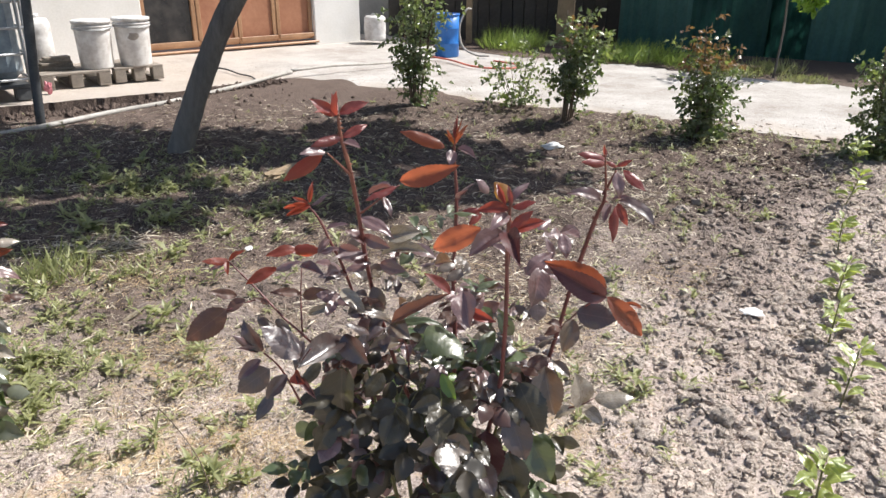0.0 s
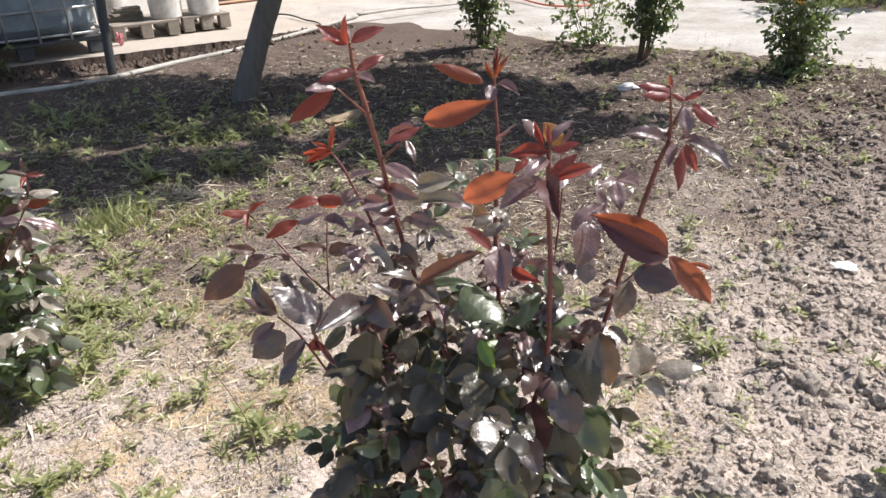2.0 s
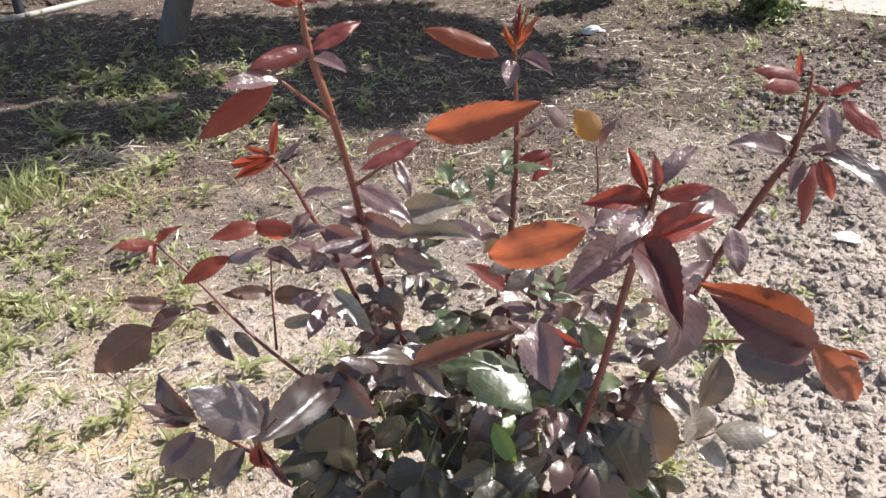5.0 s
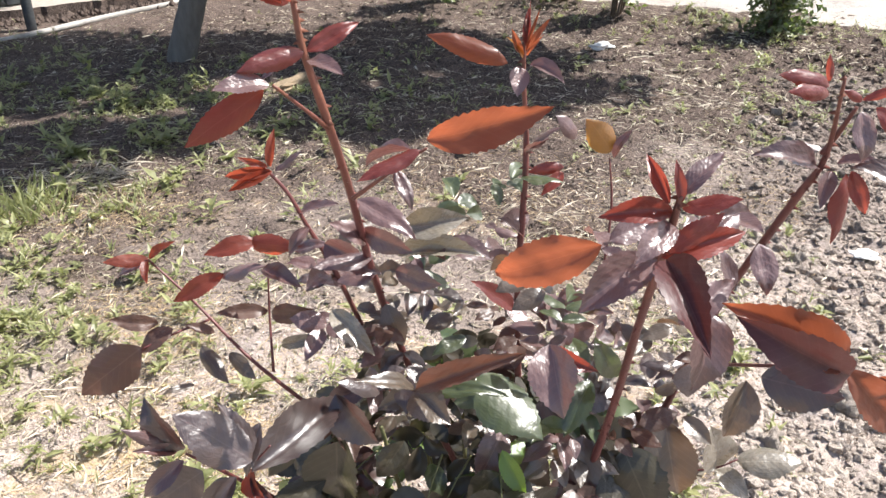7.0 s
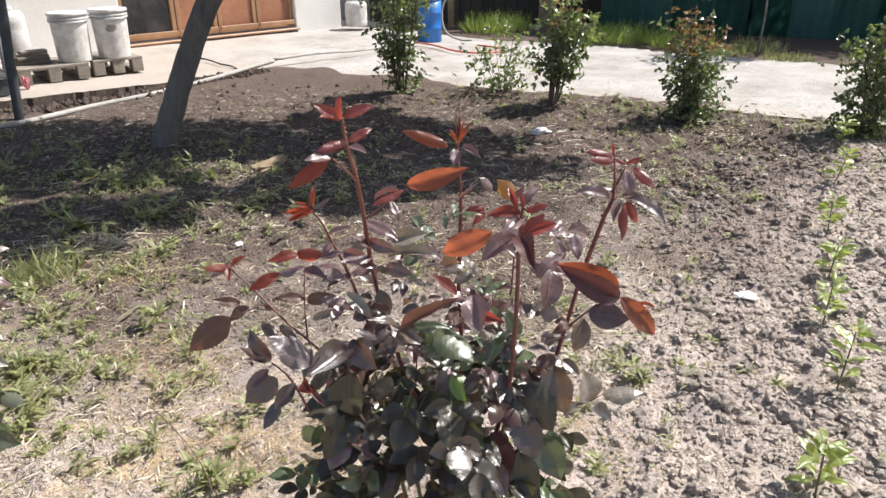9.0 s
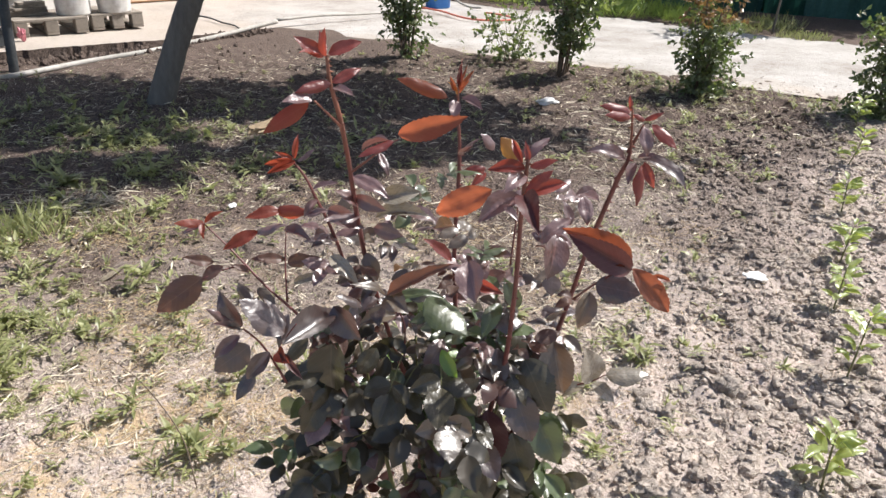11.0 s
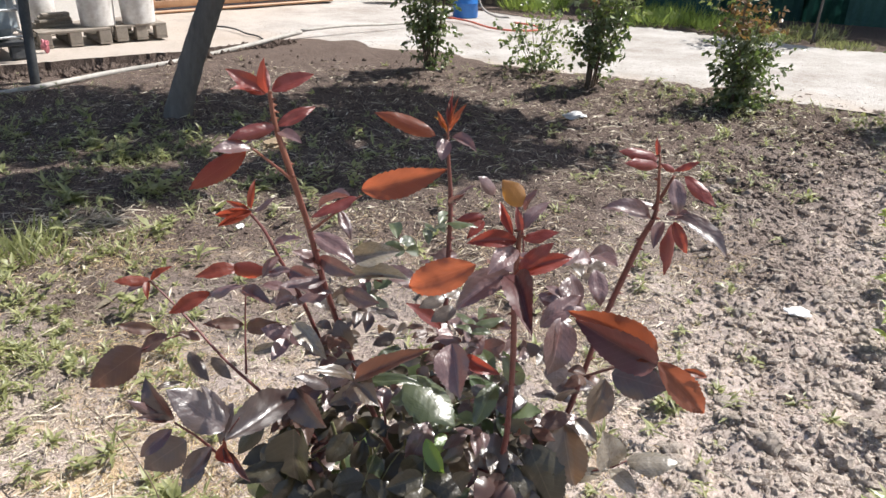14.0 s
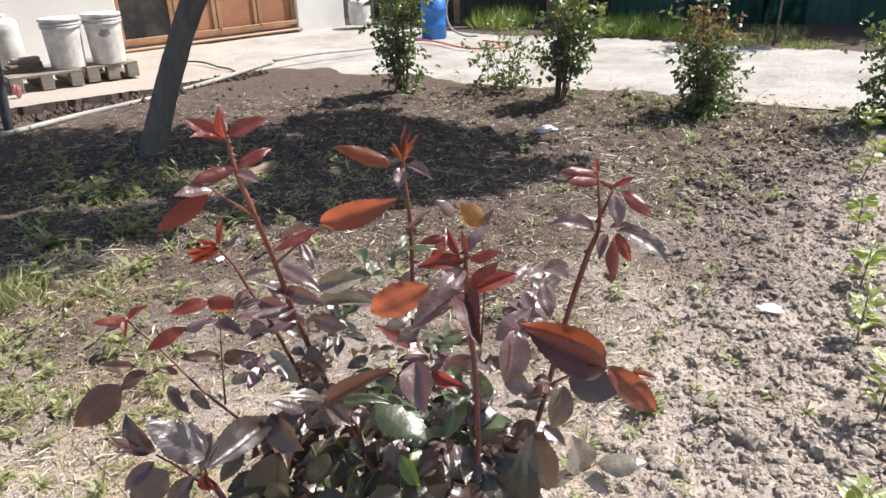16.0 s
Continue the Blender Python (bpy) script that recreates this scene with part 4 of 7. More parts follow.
def leaflet(owner, base, tip, width, facing, kind, shape=None, turn=0.0):
    """One leaflet from base to tip (both from its plant's foot). facing: 0 lies flat to the sky, 1 stands upright; turn: leans its face to the right."""
    base, axis = Vector(base), Vector(tip) - Vector(base)
    length = axis.length
    axis.normalize()
    hint = Vector((turn + 0.12 * leaf_rng.normal(), -facing, 1.05 - facing)) + Vector(leaf_rng.normal(0, 0.10, 3).tolist())
    side = axis.cross(hint).normalized()
    normal = side.cross(axis).normalized()
    number = int(leaf_rng.integers(len(SHAPES)))
    ob = new("leaflet", LEAF_MESH[kind, number if shape is None else shape])
    ob.parent = owner
    m = Matrix((side * width * length, axis * length, normal * length)).transposed().to_4x4()
    ob.matrix_basis = Matrix.Translation(base) @ m
    return ob


def thorn_arrays(rng, line, count):
    pieces = []
    for _ in range(count):
        i = int(rng.integers(len(line)))
        x, y, z, r = line[i]
        a = rng.random() * 6.283
        out = np.array([math.cos(a), math.sin(a), -0.25])
        foot = np.array([x, y, z])
        tip = foot + out * (r + 0.0045)
        e = np.array([0, 0, 0.0018])
        s = np.array([-math.sin(a), math.cos(a), 0]) * 0.0009
        root = foot + out * r * 0.6
        pieces.append((np.array([root + e, root - e + s, root - e - s, tip]), [(0, 1, 3), (1, 2, 3), (2, 0, 3)]))
    return pieces


def cane(owner, name, points, root=False, material=None):
    """A cane or twig through rows of x, y, z, radius; a cane with root goes down to the plant's foot."""
    rng = np.random.default_rng(abs(int(points[0][0] * 1000)) + 7)
    points = list(points)
    if root:
        x, y, z, r = points[-1]
        points += [(x * 0.55, y * 0.5, z * 0.5, r * 1.1), (x * 0.25, y * 0.2, -0.03, r * 1.5)]
    line = smooth_line(points, 5)
    pieces = [tube_arrays(line, 8, 0.12, 3)]
    if name == "cane":
        pieces += thorn_arrays(rng, line, 70)
    return joined(name, pieces, material or CANE_RED, owner, True)


def compound_leaf(rng, owner, at, way, size, kinds, hanging=False):
    """A petiole with five (or three) leaflets; hanging: broad old leaves, many of them drooping upright."""
    at, way = np.asarray(at, float), np.asarray(way, float)
    way = way / np.linalg.norm(way)
    side = np.cross(way, (0, 0, 1))
    side /= np.linalg.norm(side) + 1e-9
    end = at + way * size * 1.2
    kind = kinds[int(rng.integers(len(kinds)))]
    facing = float(rng.uniform(0.1, 0.75))
    broad, turn = 0.5, rng.uniform(0.0, 0.4)
    if rng.random() < 0.45:
        facing, turn = float(rng.normal(0.36, 0.05)), rng.normal(0.32, 0.05)
    if hanging:
        facing, broad = float(rng.choice((0.36, 0.62, 0.85, 1.0))), 0.68
        way[2] -= 0.2 * facing
    pairs = [(1.2, 0.15, 1.0), (0.95, 1, 0.85), (0.95, -1, 0.85)]
    if rng.random() < 0.7:
        pairs += [(0.5, 1, 0.65), (0.5, -1, 0.65)]
    for reach, s, k in pairs:
        b = at + way * size * reach
        d = way * (1.0 if abs(s) < 0.5 else 0.35) + side * s * 0.9 + np.array([0, 0, -0.25 + 0.25 * rng.normal()])
        d = d / np.linalg.norm(d)
        leaflet(owner, b, b + d * size * k * (0.85 + 0.3 * rng.random()), broad + 0.2 * rng.random(), facing, kind, None, turn)
    return np.array([[*at, 0.0011], [*((at + end) / 2 + (0, 0, 0.004)), 0.0009], [*end, 0.0006]])


# ---- the near red-leaved rose ----
rose = thing("rose_bush", (0.13, 1.20, 0.0), "thorny rose bush with glossy plum leaves and red new shoots", "rose bush")
cane(rose, "cane", [(-0.110, -0.175, 1.042, 0.0018), (-0.107, -0.175, 1.011, 0.0025), (-0.098, -0.170, 0.965, 0.0030), (-0.098, -0.130, 0.894, 0.0030), (-0.099, -0.090, 0.814, 0.0033), (-0.096, -0.040, 0.716, 0.0035), (-0.066, 0.010, 0.542, 0.0038), (-0.033, 0.030, 0.415, 0.0041)], root=True)
cane(rose, "cane", [(0.025, 0.025, 0.989, 0.0015), (0.025, 0.020, 0.944, 0.0020), (0.030, 0.015, 0.873, 0.0029), (0.029, 0.010, 0.800, 0.0033), (0.027, 0.010, 0.729, 0.0034), (0.031, 0.020, 0.563, 0.0041)], root=True)
cane(rose, "cane", [(0.114, -0.255, 0.960, 0.0016), (0.113, -0.245, 0.931, 0.0025), (0.113, -0.215, 0.872, 0.0028), (0.115, -0.170, 0.795, 0.0031), (0.115, -0.120, 0.688, 0.0034), (0.108, -0.070, 0.562, 0.0038)], root=True)
cane(rose, "cane", [(0.240, -0.105, 0.981, 0.0011), (0.247, -0.090, 0.919, 0.0021), (0.239, -0.080, 0.883, 0.0031), (0.228, -0.050, 0.814, 0.0034), (0.218, -0.020, 0.744, 0.0033), (0.203, 0.000, 0.647, 0.0034), (0.183, 0.010, 0.551, 0.0039), (0.157, 0.020, 0.445, 0.0041)], root=True)
cane(rose, "shoot", [(-0.199, -0.050, 0.879, 0.0013), (-0.179, -0.050, 0.854, 0.0018), (-0.165, -0.050, 0.822, 0.0020), (-0.144, -0.040, 0.762, 0.0025), (-0.112, -0.010, 0.619, 0.0029)])
cane(rose, "shoot", [(-0.335, -0.040, 0.769, 0.0011), (-0.293, -0.050, 0.732, 0.0015), (-0.240, -0.070, 0.687, 0.0018), (-0.197, -0.080, 0.653, 0.0021), (-0.136, -0.050, 0.556, 0.0025)])
cane(rose, "shoot", [(-0.217, -0.030, 0.759, 0.0008), (-0.219, -0.040, 0.709, 0.0011), (-0.211, -0.070, 0.663, 0.0015)])
cane(rose, "shoot", [(0.114, 0.090, 0.838, 0.0008), (0.120, 0.080, 0.780, 0.0013), (0.114, 0.060, 0.679, 0.0016)])
cane(rose, "twig", [(-0.120, -0.200, 0.997, 0.0010), (-0.108, -0.185, 0.978, 0.0013), (-0.098, -0.170, 0.960, 0.0020)])
cane(rose, "twig", [(-0.032, -0.173, 0.949, 0.0009), (-0.057, -0.165, 0.929, 0.0011), (-0.091, -0.150, 0.899, 0.0018)])
cane(rose, "twig", [(0.259, -0.090, 0.956, 0.0013), (0.251, -0.090, 0.936, 0.0020), (0.244, -0.090, 0.920, 0.0023)])
cane(rose, "twig", [(-0.312, -0.120, 0.721, 0.0008), (-0.287, -0.100, 0.727, 0.0011), (-0.273, -0.060, 0.715, 0.0013)])
cane(rose, "twig", [(-0.213, -0.240, 0.723, 0.0011), (-0.196, -0.220, 0.683, 0.0015), (-0.193, -0.140, 0.558, 0.0020)])
cane(rose, "twig", [(-0.150, -0.230, 0.728, 0.0008), (-0.181, -0.210, 0.680, 0.0011)])
cane(rose, "twig", [(0.243, -0.215, 0.825, 0.0010), (0.222, -0.140, 0.764, 0.0015), (0.205, 0.000, 0.652, 0.0020)])
cane(rose, "twig", [(0.276, 0.000, 0.524, 0.0008), (0.248, 0.000, 0.506, 0.0011), (0.179, 0.020, 0.468, 0.0016)])
cane(rose, "twig", [(-0.049, -0.170, 0.740, 0.0009), (-0.035, -0.100, 0.659, 0.0012), (-0.044, -0.030, 0.549, 0.0016)])
leaflet(rose, (-0.112, -0.178, 1.040), (-0.140, -0.192, 1.063), 0.44, 0.6, "R", shape=0)
leaflet(rose, (-0.115, -0.180, 1.040), (-0.130, -0.210, 1.051), 0.38, 0.4, "R")
leaflet(rose, (-0.111, -0.175, 1.041), (-0.120, -0.160, 1.065), 0.3, 0.7, "R")
leaflet(rose, (-0.108, -0.175, 1.042), (-0.072, -0.165, 1.056), 0.44, 0.6, "R", shape=0)
leaflet(rose, (-0.110, -0.180, 1.041), (-0.107, -0.188, 1.073), 0.34, 0.6, "R", shape=4)
leaflet(rose, (-0.105, -0.175, 1.011), (-0.074, -0.160, 1.027), 0.36, 0.7, "R")
leaflet(rose, (-0.105, -0.180, 1.012), (-0.137, -0.210, 1.008), 0.36, 0.7, "R")
leaflet(rose, (-0.103, -0.180, 1.007), (-0.076, -0.200, 1.005), 0.4, 0.2, "P")
leaflet(rose, (-0.111, -0.180, 1.004), (-0.130, -0.200, 0.997), 0.42, 0.2, "P")
leaflet(rose, (-0.122, -0.200, 0.997), (-0.150, -0.220, 1.000), 0.5, 0.36, "P", shape=0, turn=0.3)
leaflet(rose, (-0.126, -0.200, 0.994), (-0.174, -0.220, 0.963), 0.36, 0.8, "T")
leaflet(rose, (-0.032, -0.173, 0.955), (0.048, -0.185, 0.982), 0.35, 0.9, "O", shape=0)
leaflet(rose, (-0.036, -0.170, 0.946), (-0.076, -0.190, 0.931), 0.3, 0.6, "R")
leaflet(rose, (-0.043, -0.170, 0.946), (-0.079, -0.160, 0.932), 0.4, 0.1, "P")
leaflet(rose, (-0.056, -0.165, 0.930), (-0.041, -0.180, 0.908), 0.4, 0.3, "P")
leaflet(rose, (-0.071, -0.070, 0.835), (-0.016, -0.070, 0.847), 0.55, 0.6, "S")
leaflet(rose, (-0.077, -0.070, 0.805), (-0.002, -0.080, 0.819), 0.34, 0.4, "S")
leaflet(rose, (-0.099, -0.110, 0.878), (-0.049, -0.140, 0.868), 0.42, 0.3, "P")
leaflet(rose, (-0.099, -0.100, 0.847), (-0.056, -0.110, 0.833), 0.5, 0.8, "P")
leaflet(rose, (-0.097, -0.100, 0.834), (-0.121, -0.120, 0.862), 0.5, 0.4, "P", shape=4, turn=0.3)
leaflet(rose, (-0.094, -0.090, 0.815), (-0.139, -0.120, 0.819), 0.4, 0.2, "P")
leaflet(rose, (-0.080, -0.070, 0.790), (-0.040, -0.090, 0.788), 0.6, 0.8, "P")
leaflet(rose, (-0.096, -0.080, 0.791), (-0.133, -0.080, 0.781), 0.5, 0.4, "P")
leaflet(rose, (-0.094, -0.060, 0.746), (-0.077, -0.070, 0.706), 0.6, 0.9, "B")
leaflet(rose, (-0.190, -0.050, 0.873), (-0.224, -0.070, 0.862), 0.3, 0.7, "T")
leaflet(rose, (-0.193, -0.050, 0.877), (-0.215, -0.060, 0.889), 0.3, 0.7, "T")
leaflet(rose, (-0.191, -0.050, 0.877), (-0.187, -0.040, 0.909), 0.28, 0.8, "T")
leaflet(rose, (-0.187, -0.050, 0.873), (-0.160, -0.050, 0.893), 0.3, 0.3, "P")
leaflet(rose, (-0.190, -0.050, 0.873), (-0.231, -0.060, 0.871), 0.3, 0.7, "T")
leaflet(rose, (-0.171, -0.050, 0.831), (-0.130, -0.060, 0.850), 0.35, 0.3, "P")
leaflet(rose, (-0.162, -0.050, 0.819), (-0.178, -0.070, 0.799), 0.4, 0.4, "P")
leaflet(rose, (-0.333, -0.040, 0.769), (-0.370, -0.060, 0.775), 0.36, 0.7, "T")
leaflet(rose, (-0.333, -0.040, 0.769), (-0.309, -0.030, 0.786), 0.36, 0.7, "T")
leaflet(rose, (-0.336, -0.040, 0.769), (-0.330, -0.060, 0.754), 0.4, 0.8, "T")
leaflet(rose, (-0.335, -0.040, 0.766), (-0.370, -0.050, 0.754), 0.3, 0.2, "P")
leaflet(rose, (-0.248, -0.060, 0.770), (-0.294, -0.080, 0.748), 0.38, 0.8, "T")
leaflet(rose, (-0.251, -0.060, 0.767), (-0.204, -0.070, 0.790), 0.4, 0.2, "P")
leaflet(rose, (-0.216, -0.040, 0.794), (-0.265, -0.060, 0.789), 0.4, 0.7, "T")
leaflet(rose, (-0.227, -0.040, 0.795), (-0.173, -0.060, 0.804), 0.38, 0.6, "T")
leaflet(rose, (-0.179, -0.050, 0.794), (-0.145, -0.060, 0.810), 0.4, 0.4, "P")
leaflet(rose, (-0.213, -0.050, 0.771), (-0.170, -0.070, 0.768), 0.45, 0.5, "P")
leaflet(rose, (-0.143, -0.070, 0.814), (-0.091, -0.090, 0.797), 0.5, 0.8, "P")
leaflet(rose, (-0.215, -0.050, 0.722), (-0.259, -0.070, 0.731), 0.36, 0.5, "H")
leaflet(rose, (-0.212, -0.050, 0.718), (-0.168, -0.070, 0.739), 0.45, 0.6, "H")
leaflet(rose, (-0.202, -0.060, 0.690), (-0.140, -0.080, 0.722), 0.2, 0.5, "S")
leaflet(rose, (-0.144, -0.070, 0.742), (-0.098, -0.100, 0.717), 0.42, 0.5, "S")
leaflet(rose, (-0.311, -0.120, 0.723), (-0.380, -0.130, 0.669), 0.54, 0.9, "H")
leaflet(rose, (-0.301, -0.100, 0.738), (-0.336, -0.120, 0.753), 0.4, 0.7, "H")
leaflet(rose, (-0.288, -0.100, 0.732), (-0.315, -0.120, 0.716), 0.6, 0.5, "H")
leaflet(rose, (-0.259, -0.080, 0.715), (-0.282, -0.090, 0.730), 0.4, 0.5, "H")
leaflet(rose, (-0.282, -0.070, 0.689), (-0.246, -0.100, 0.671), 0.4, 0.5, "B")
leaflet(rose, (-0.254, -0.070, 0.683), (-0.221, -0.090, 0.669), 0.45, 0.6, "B")
leaflet(rose, (-0.280, -0.100, 0.665), (-0.304, -0.120, 0.670), 0.3, 0.5, "B")
leaflet(rose, (-0.217, -0.235, 0.722), (-0.241, -0.235, 0.769), 0.55, 0.8, "N")
leaflet(rose, (-0.223, -0.235, 0.720), (-0.248, -0.255, 0.757), 0.28, 0.4, "P")
leaflet(rose, (-0.223, -0.235, 0.720), (-0.243, -0.255, 0.738), 0.32, 0.4, "P")
leaflet(rose, (-0.164, -0.235, 0.716), (-0.213, -0.245, 0.767), 0.6, 0.345, "N", shape=2, turn=0.335)
leaflet(rose, (-0.168, -0.225, 0.700), (-0.193, -0.215, 0.755), 0.36, 0.345, "N", shape=0, turn=0.335)
leaflet(rose, (-0.220, -0.235, 0.710), (-0.249, -0.255, 0.687), 0.45, 0.5, "P", shape=1, turn=0.3)
leaflet(rose, (-0.213, -0.225, 0.688), (-0.260, -0.235, 0.653), 0.72, 0.8, "N")
leaflet(rose, (-0.191, -0.215, 0.674), (-0.220, -0.235, 0.644), 0.55, 0.6, "N")
leaflet(rose, (-0.172, -0.225, 0.692), (-0.123, -0.130, 0.694), 0.4, 0.345, "N", shape=3, turn=0.27)
leaflet(rose, (-0.167, -0.205, 0.726), (-0.175, -0.235, 0.696), 0.4, 0.8, "N")
leaflet(rose, (-0.184, -0.205, 0.671), (-0.163, -0.235, 0.674), 0.6, 0.6, "T")
leaflet(rose, (-0.179, -0.215, 0.675), (-0.146, -0.235, 0.650), 0.26, 0.45, "P")
leaflet(rose, (-0.125, -0.140, 0.703), (-0.088, -0.160, 0.663), 0.75, 0.9, "N")
leaflet(rose, (-0.125, -0.130, 0.639), (-0.128, -0.140, 0.560), 0.85, 0.9, "D")
leaflet(rose, (-0.160, -0.150, 0.656), (-0.189, -0.170, 0.624), 0.5, 0.6, "D")
leaflet(rose, (-0.145, -0.140, 0.593), (-0.195, -0.170, 0.583), 0.5, 0.5, "D")
leaflet(rose, (-0.239, -0.150, 0.597), (-0.264, -0.170, 0.557), 0.5, 0.6, "N")
leaflet(rose, (-0.088, -0.130, 0.699), (-0.118, -0.150, 0.727), 0.45, 0.3, "N")
leaflet(rose, (-0.075, -0.100, 0.613), (-0.100, -0.120, 0.576), 0.7, 0.7, "D")
leaflet(rose, (-0.049, -0.170, 0.740), (0.036, -0.200, 0.808), 0.19, 0.35, "H", turn=0.2)
leaflet(rose, (-0.049, -0.170, 0.740), (-0.088, -0.200, 0.771), 0.3, 0.3, "B")
leaflet(rose, (-0.049, -0.170, 0.739), (-0.018, -0.200, 0.736), 0.8, 0.5, "B")
leaflet(rose, (-0.049, -0.170, 0.740), (0.025, -0.180, 0.757), 0.25, 0.4, "G")
leaflet(rose, (-0.004, -0.100, 0.701), (0.058, -0.145, 0.676), 0.72, 0.355, "G", shape=6, turn=0.32)
leaflet(rose, (0.055, -0.180, 0.802), (0.065, -0.220, 0.768), 0.75, 0.8, "P")
leaflet(rose, (0.059, -0.080, 0.724), (0.102, -0.100, 0.715), 0.4, 0.6, "R")
leaflet(rose, (0.025, -0.020, 0.720), (-0.014, -0.040, 0.764), 0.35, 0.4, "R")
leaflet(rose, (0.055, -0.040, 0.754), (0.076, -0.080, 0.714), 0.5, 0.4, "P", shape=1, turn=0.3)
leaflet(rose, (0.073, -0.050, 0.755), (0.112, -0.080, 0.764), 0.4, 0.36, "P", shape=0, turn=0.3)
leaflet(rose, (-0.049, -0.080, 0.659), (-0.100, -0.100, 0.651), 0.5, 0.6, "B")
leaflet(rose, (-0.019, -0.050, 0.706), (-0.050, -0.070, 0.699), 0.5, 0.5, "G")
leaflet(rose, (0.077, -0.060, 0.720), (0.093, -0.100, 0.702), 0.5, 0.4, "G")
leaflet(rose, (0.099, -0.080, 0.688), (0.076, -0.120, 0.653), 0.5, 0.4, "G")
leaflet(rose, (0.019, -0.080, 0.623), (-0.003, -0.120, 0.586), 0.6, 0.8, "P")
leaflet(rose, (0.021, -0.120, 0.631), (0.045, -0.140, 0.593), 0.45, 0.7, "L")
leaflet(rose, (0.039, -0.080, 0.608), (0.027, -0.120, 0.602), 0.5, 0.5, "L")
leaflet(rose, (-0.006, -0.140, 0.587), (0.028, -0.150, 0.571), 0.5, 0.5, "L")
leaflet(rose, (-0.079, -0.060, 0.589), (-0.053, -0.080, 0.576), 0.6, 0.5, "L")
leaflet(rose, (-0.054, -0.080, 0.563), (-0.037, -0.110, 0.542), 0.6, 0.5, "G")
leaflet(rose, (0.011, 0.020, 0.952), (-0.061, 0.020, 0.977), 0.29, 0.8, "O")
leaflet(rose, (0.021, 0.020, 0.950), (0.021, 0.000, 0.929), 0.7, 0.4, "P", shape=0, turn=0.3)
leaflet(rose, (0.023, 0.020, 0.961), (0.014, 0.010, 0.984), 0.3, 0.8, "O")
leaflet(rose, (0.026, 0.020, 0.967), (0.027, 0.030, 0.997), 0.25, 0.8, "R")
leaflet(rose, (0.027, 0.020, 0.964), (0.046, 0.020, 0.991), 0.2, 0.8, "O")
leaflet(rose, (0.026, 0.020, 0.963), (0.037, 0.020, 0.999), 0.09, 0.7, "O")
leaflet(rose, (0.023, 0.020, 0.957), (0.012, 0.010, 0.977), 0.12, 0.7, "Y")
leaflet(rose, (0.027, 0.020, 0.959), (0.041, 0.010, 0.980), 0.14, 0.7, "O")
leaflet(rose, (0.026, 0.020, 0.967), (0.029, 0.030, 1.006), 0.06, 0.7, "R")
leaflet(rose, (0.030, 0.020, 0.951), (0.060, -0.000, 0.944), 0.45, 0.3, "P")
leaflet(rose, (0.033, 0.015, 0.876), (0.057, 0.000, 0.904), 0.5, 0.2, "P")
leaflet(rose, (0.032, 0.015, 0.870), (0.049, -0.010, 0.896), 0.5, 0.3, "P")
leaflet(rose, (0.030, 0.010, 0.785), (0.009, 0.000, 0.812), 0.4, 0.4, "P")
leaflet(rose, (0.079, 0.090, 0.858), (0.059, 0.080, 0.885), 0.6, 0.5, "P")
leaflet(rose, (0.114, 0.090, 0.844), (0.088, 0.090, 0.878), 0.75, 0.85, "Y")
leaflet(rose, (0.068, 0.080, 0.831), (0.032, 0.070, 0.828), 0.4, 0.7, "R")
leaflet(rose, (0.067, 0.080, 0.825), (0.047, 0.060, 0.808), 0.45, 0.7, "R")
leaflet(rose, (0.118, 0.090, 0.838), (0.134, 0.090, 0.869), 0.4, 0.5, "P")
leaflet(rose, (0.112, -0.250, 0.948), (0.073, -0.260, 0.948), 0.4, 0.6, "R")
leaflet(rose, (0.111, -0.250, 0.942), (0.092, -0.280, 0.933), 0.55, 0.36, "P", shape=1, turn=0.3)
leaflet(rose, (0.109, -0.255, 0.955), (0.096, -0.240, 0.977), 0.3, 0.7, "R")
leaflet(rose, (0.115, -0.255, 0.956), (0.110, -0.250, 0.978), 0.3, 0.8, "R")
leaflet(rose, (0.116, -0.255, 0.960), (0.136, -0.240, 0.979), 0.42, 0.4, "P")
leaflet(rose, (0.117, -0.250, 0.950), (0.144, -0.260, 0.962), 0.4, 0.6, "R")
leaflet(rose, (0.115, -0.245, 0.921), (0.142, -0.240, 0.944), 0.42, 0.7, "R")
leaflet(rose, (0.112, -0.240, 0.914), (0.160, -0.230, 0.928), 0.36, 0.6, "R")
leaflet(rose, (0.079, -0.232, 0.916), (0.009, -0.208, 0.872), 0.40, 0.9, "O")
leaflet(rose, (0.109, -0.245, 0.915), (0.066, -0.270, 0.893), 0.5, 0.36, "P", shape=3, turn=0.3)
leaflet(rose, (0.113, -0.250, 0.918), (0.125, -0.315, 0.907), 0.4, 0.7, "M")
leaflet(rose, (0.150, -0.200, 0.904), (0.169, -0.180, 0.915), 0.45, 0.4, "P")
leaflet(rose, (0.173, -0.180, 0.856), (0.163, -0.170, 0.884), 0.5, 0.4, "P")
leaflet(rose, (0.184, -0.180, 0.893), (0.191, -0.200, 0.867), 0.6, 0.4, "P")
leaflet(rose, (0.156, -0.200, 0.852), (0.149, -0.230, 0.808), 0.72, 0.42, "P", shape=1, turn=0.28)
leaflet(rose, (0.138, -0.200, 0.840), (0.174, -0.180, 0.866), 0.45, 0.4, "P")
leaflet(rose, (0.159, -0.170, 0.784), (0.159, -0.180, 0.761), 1.1, 0.9, "N")
leaflet(rose, (0.245, -0.070, 0.965), (0.206, -0.085, 0.977), 0.38, 0.6, "R")
leaflet(rose, (0.246, -0.070, 0.959), (0.212, -0.095, 0.968), 0.36, 0.6, "R")
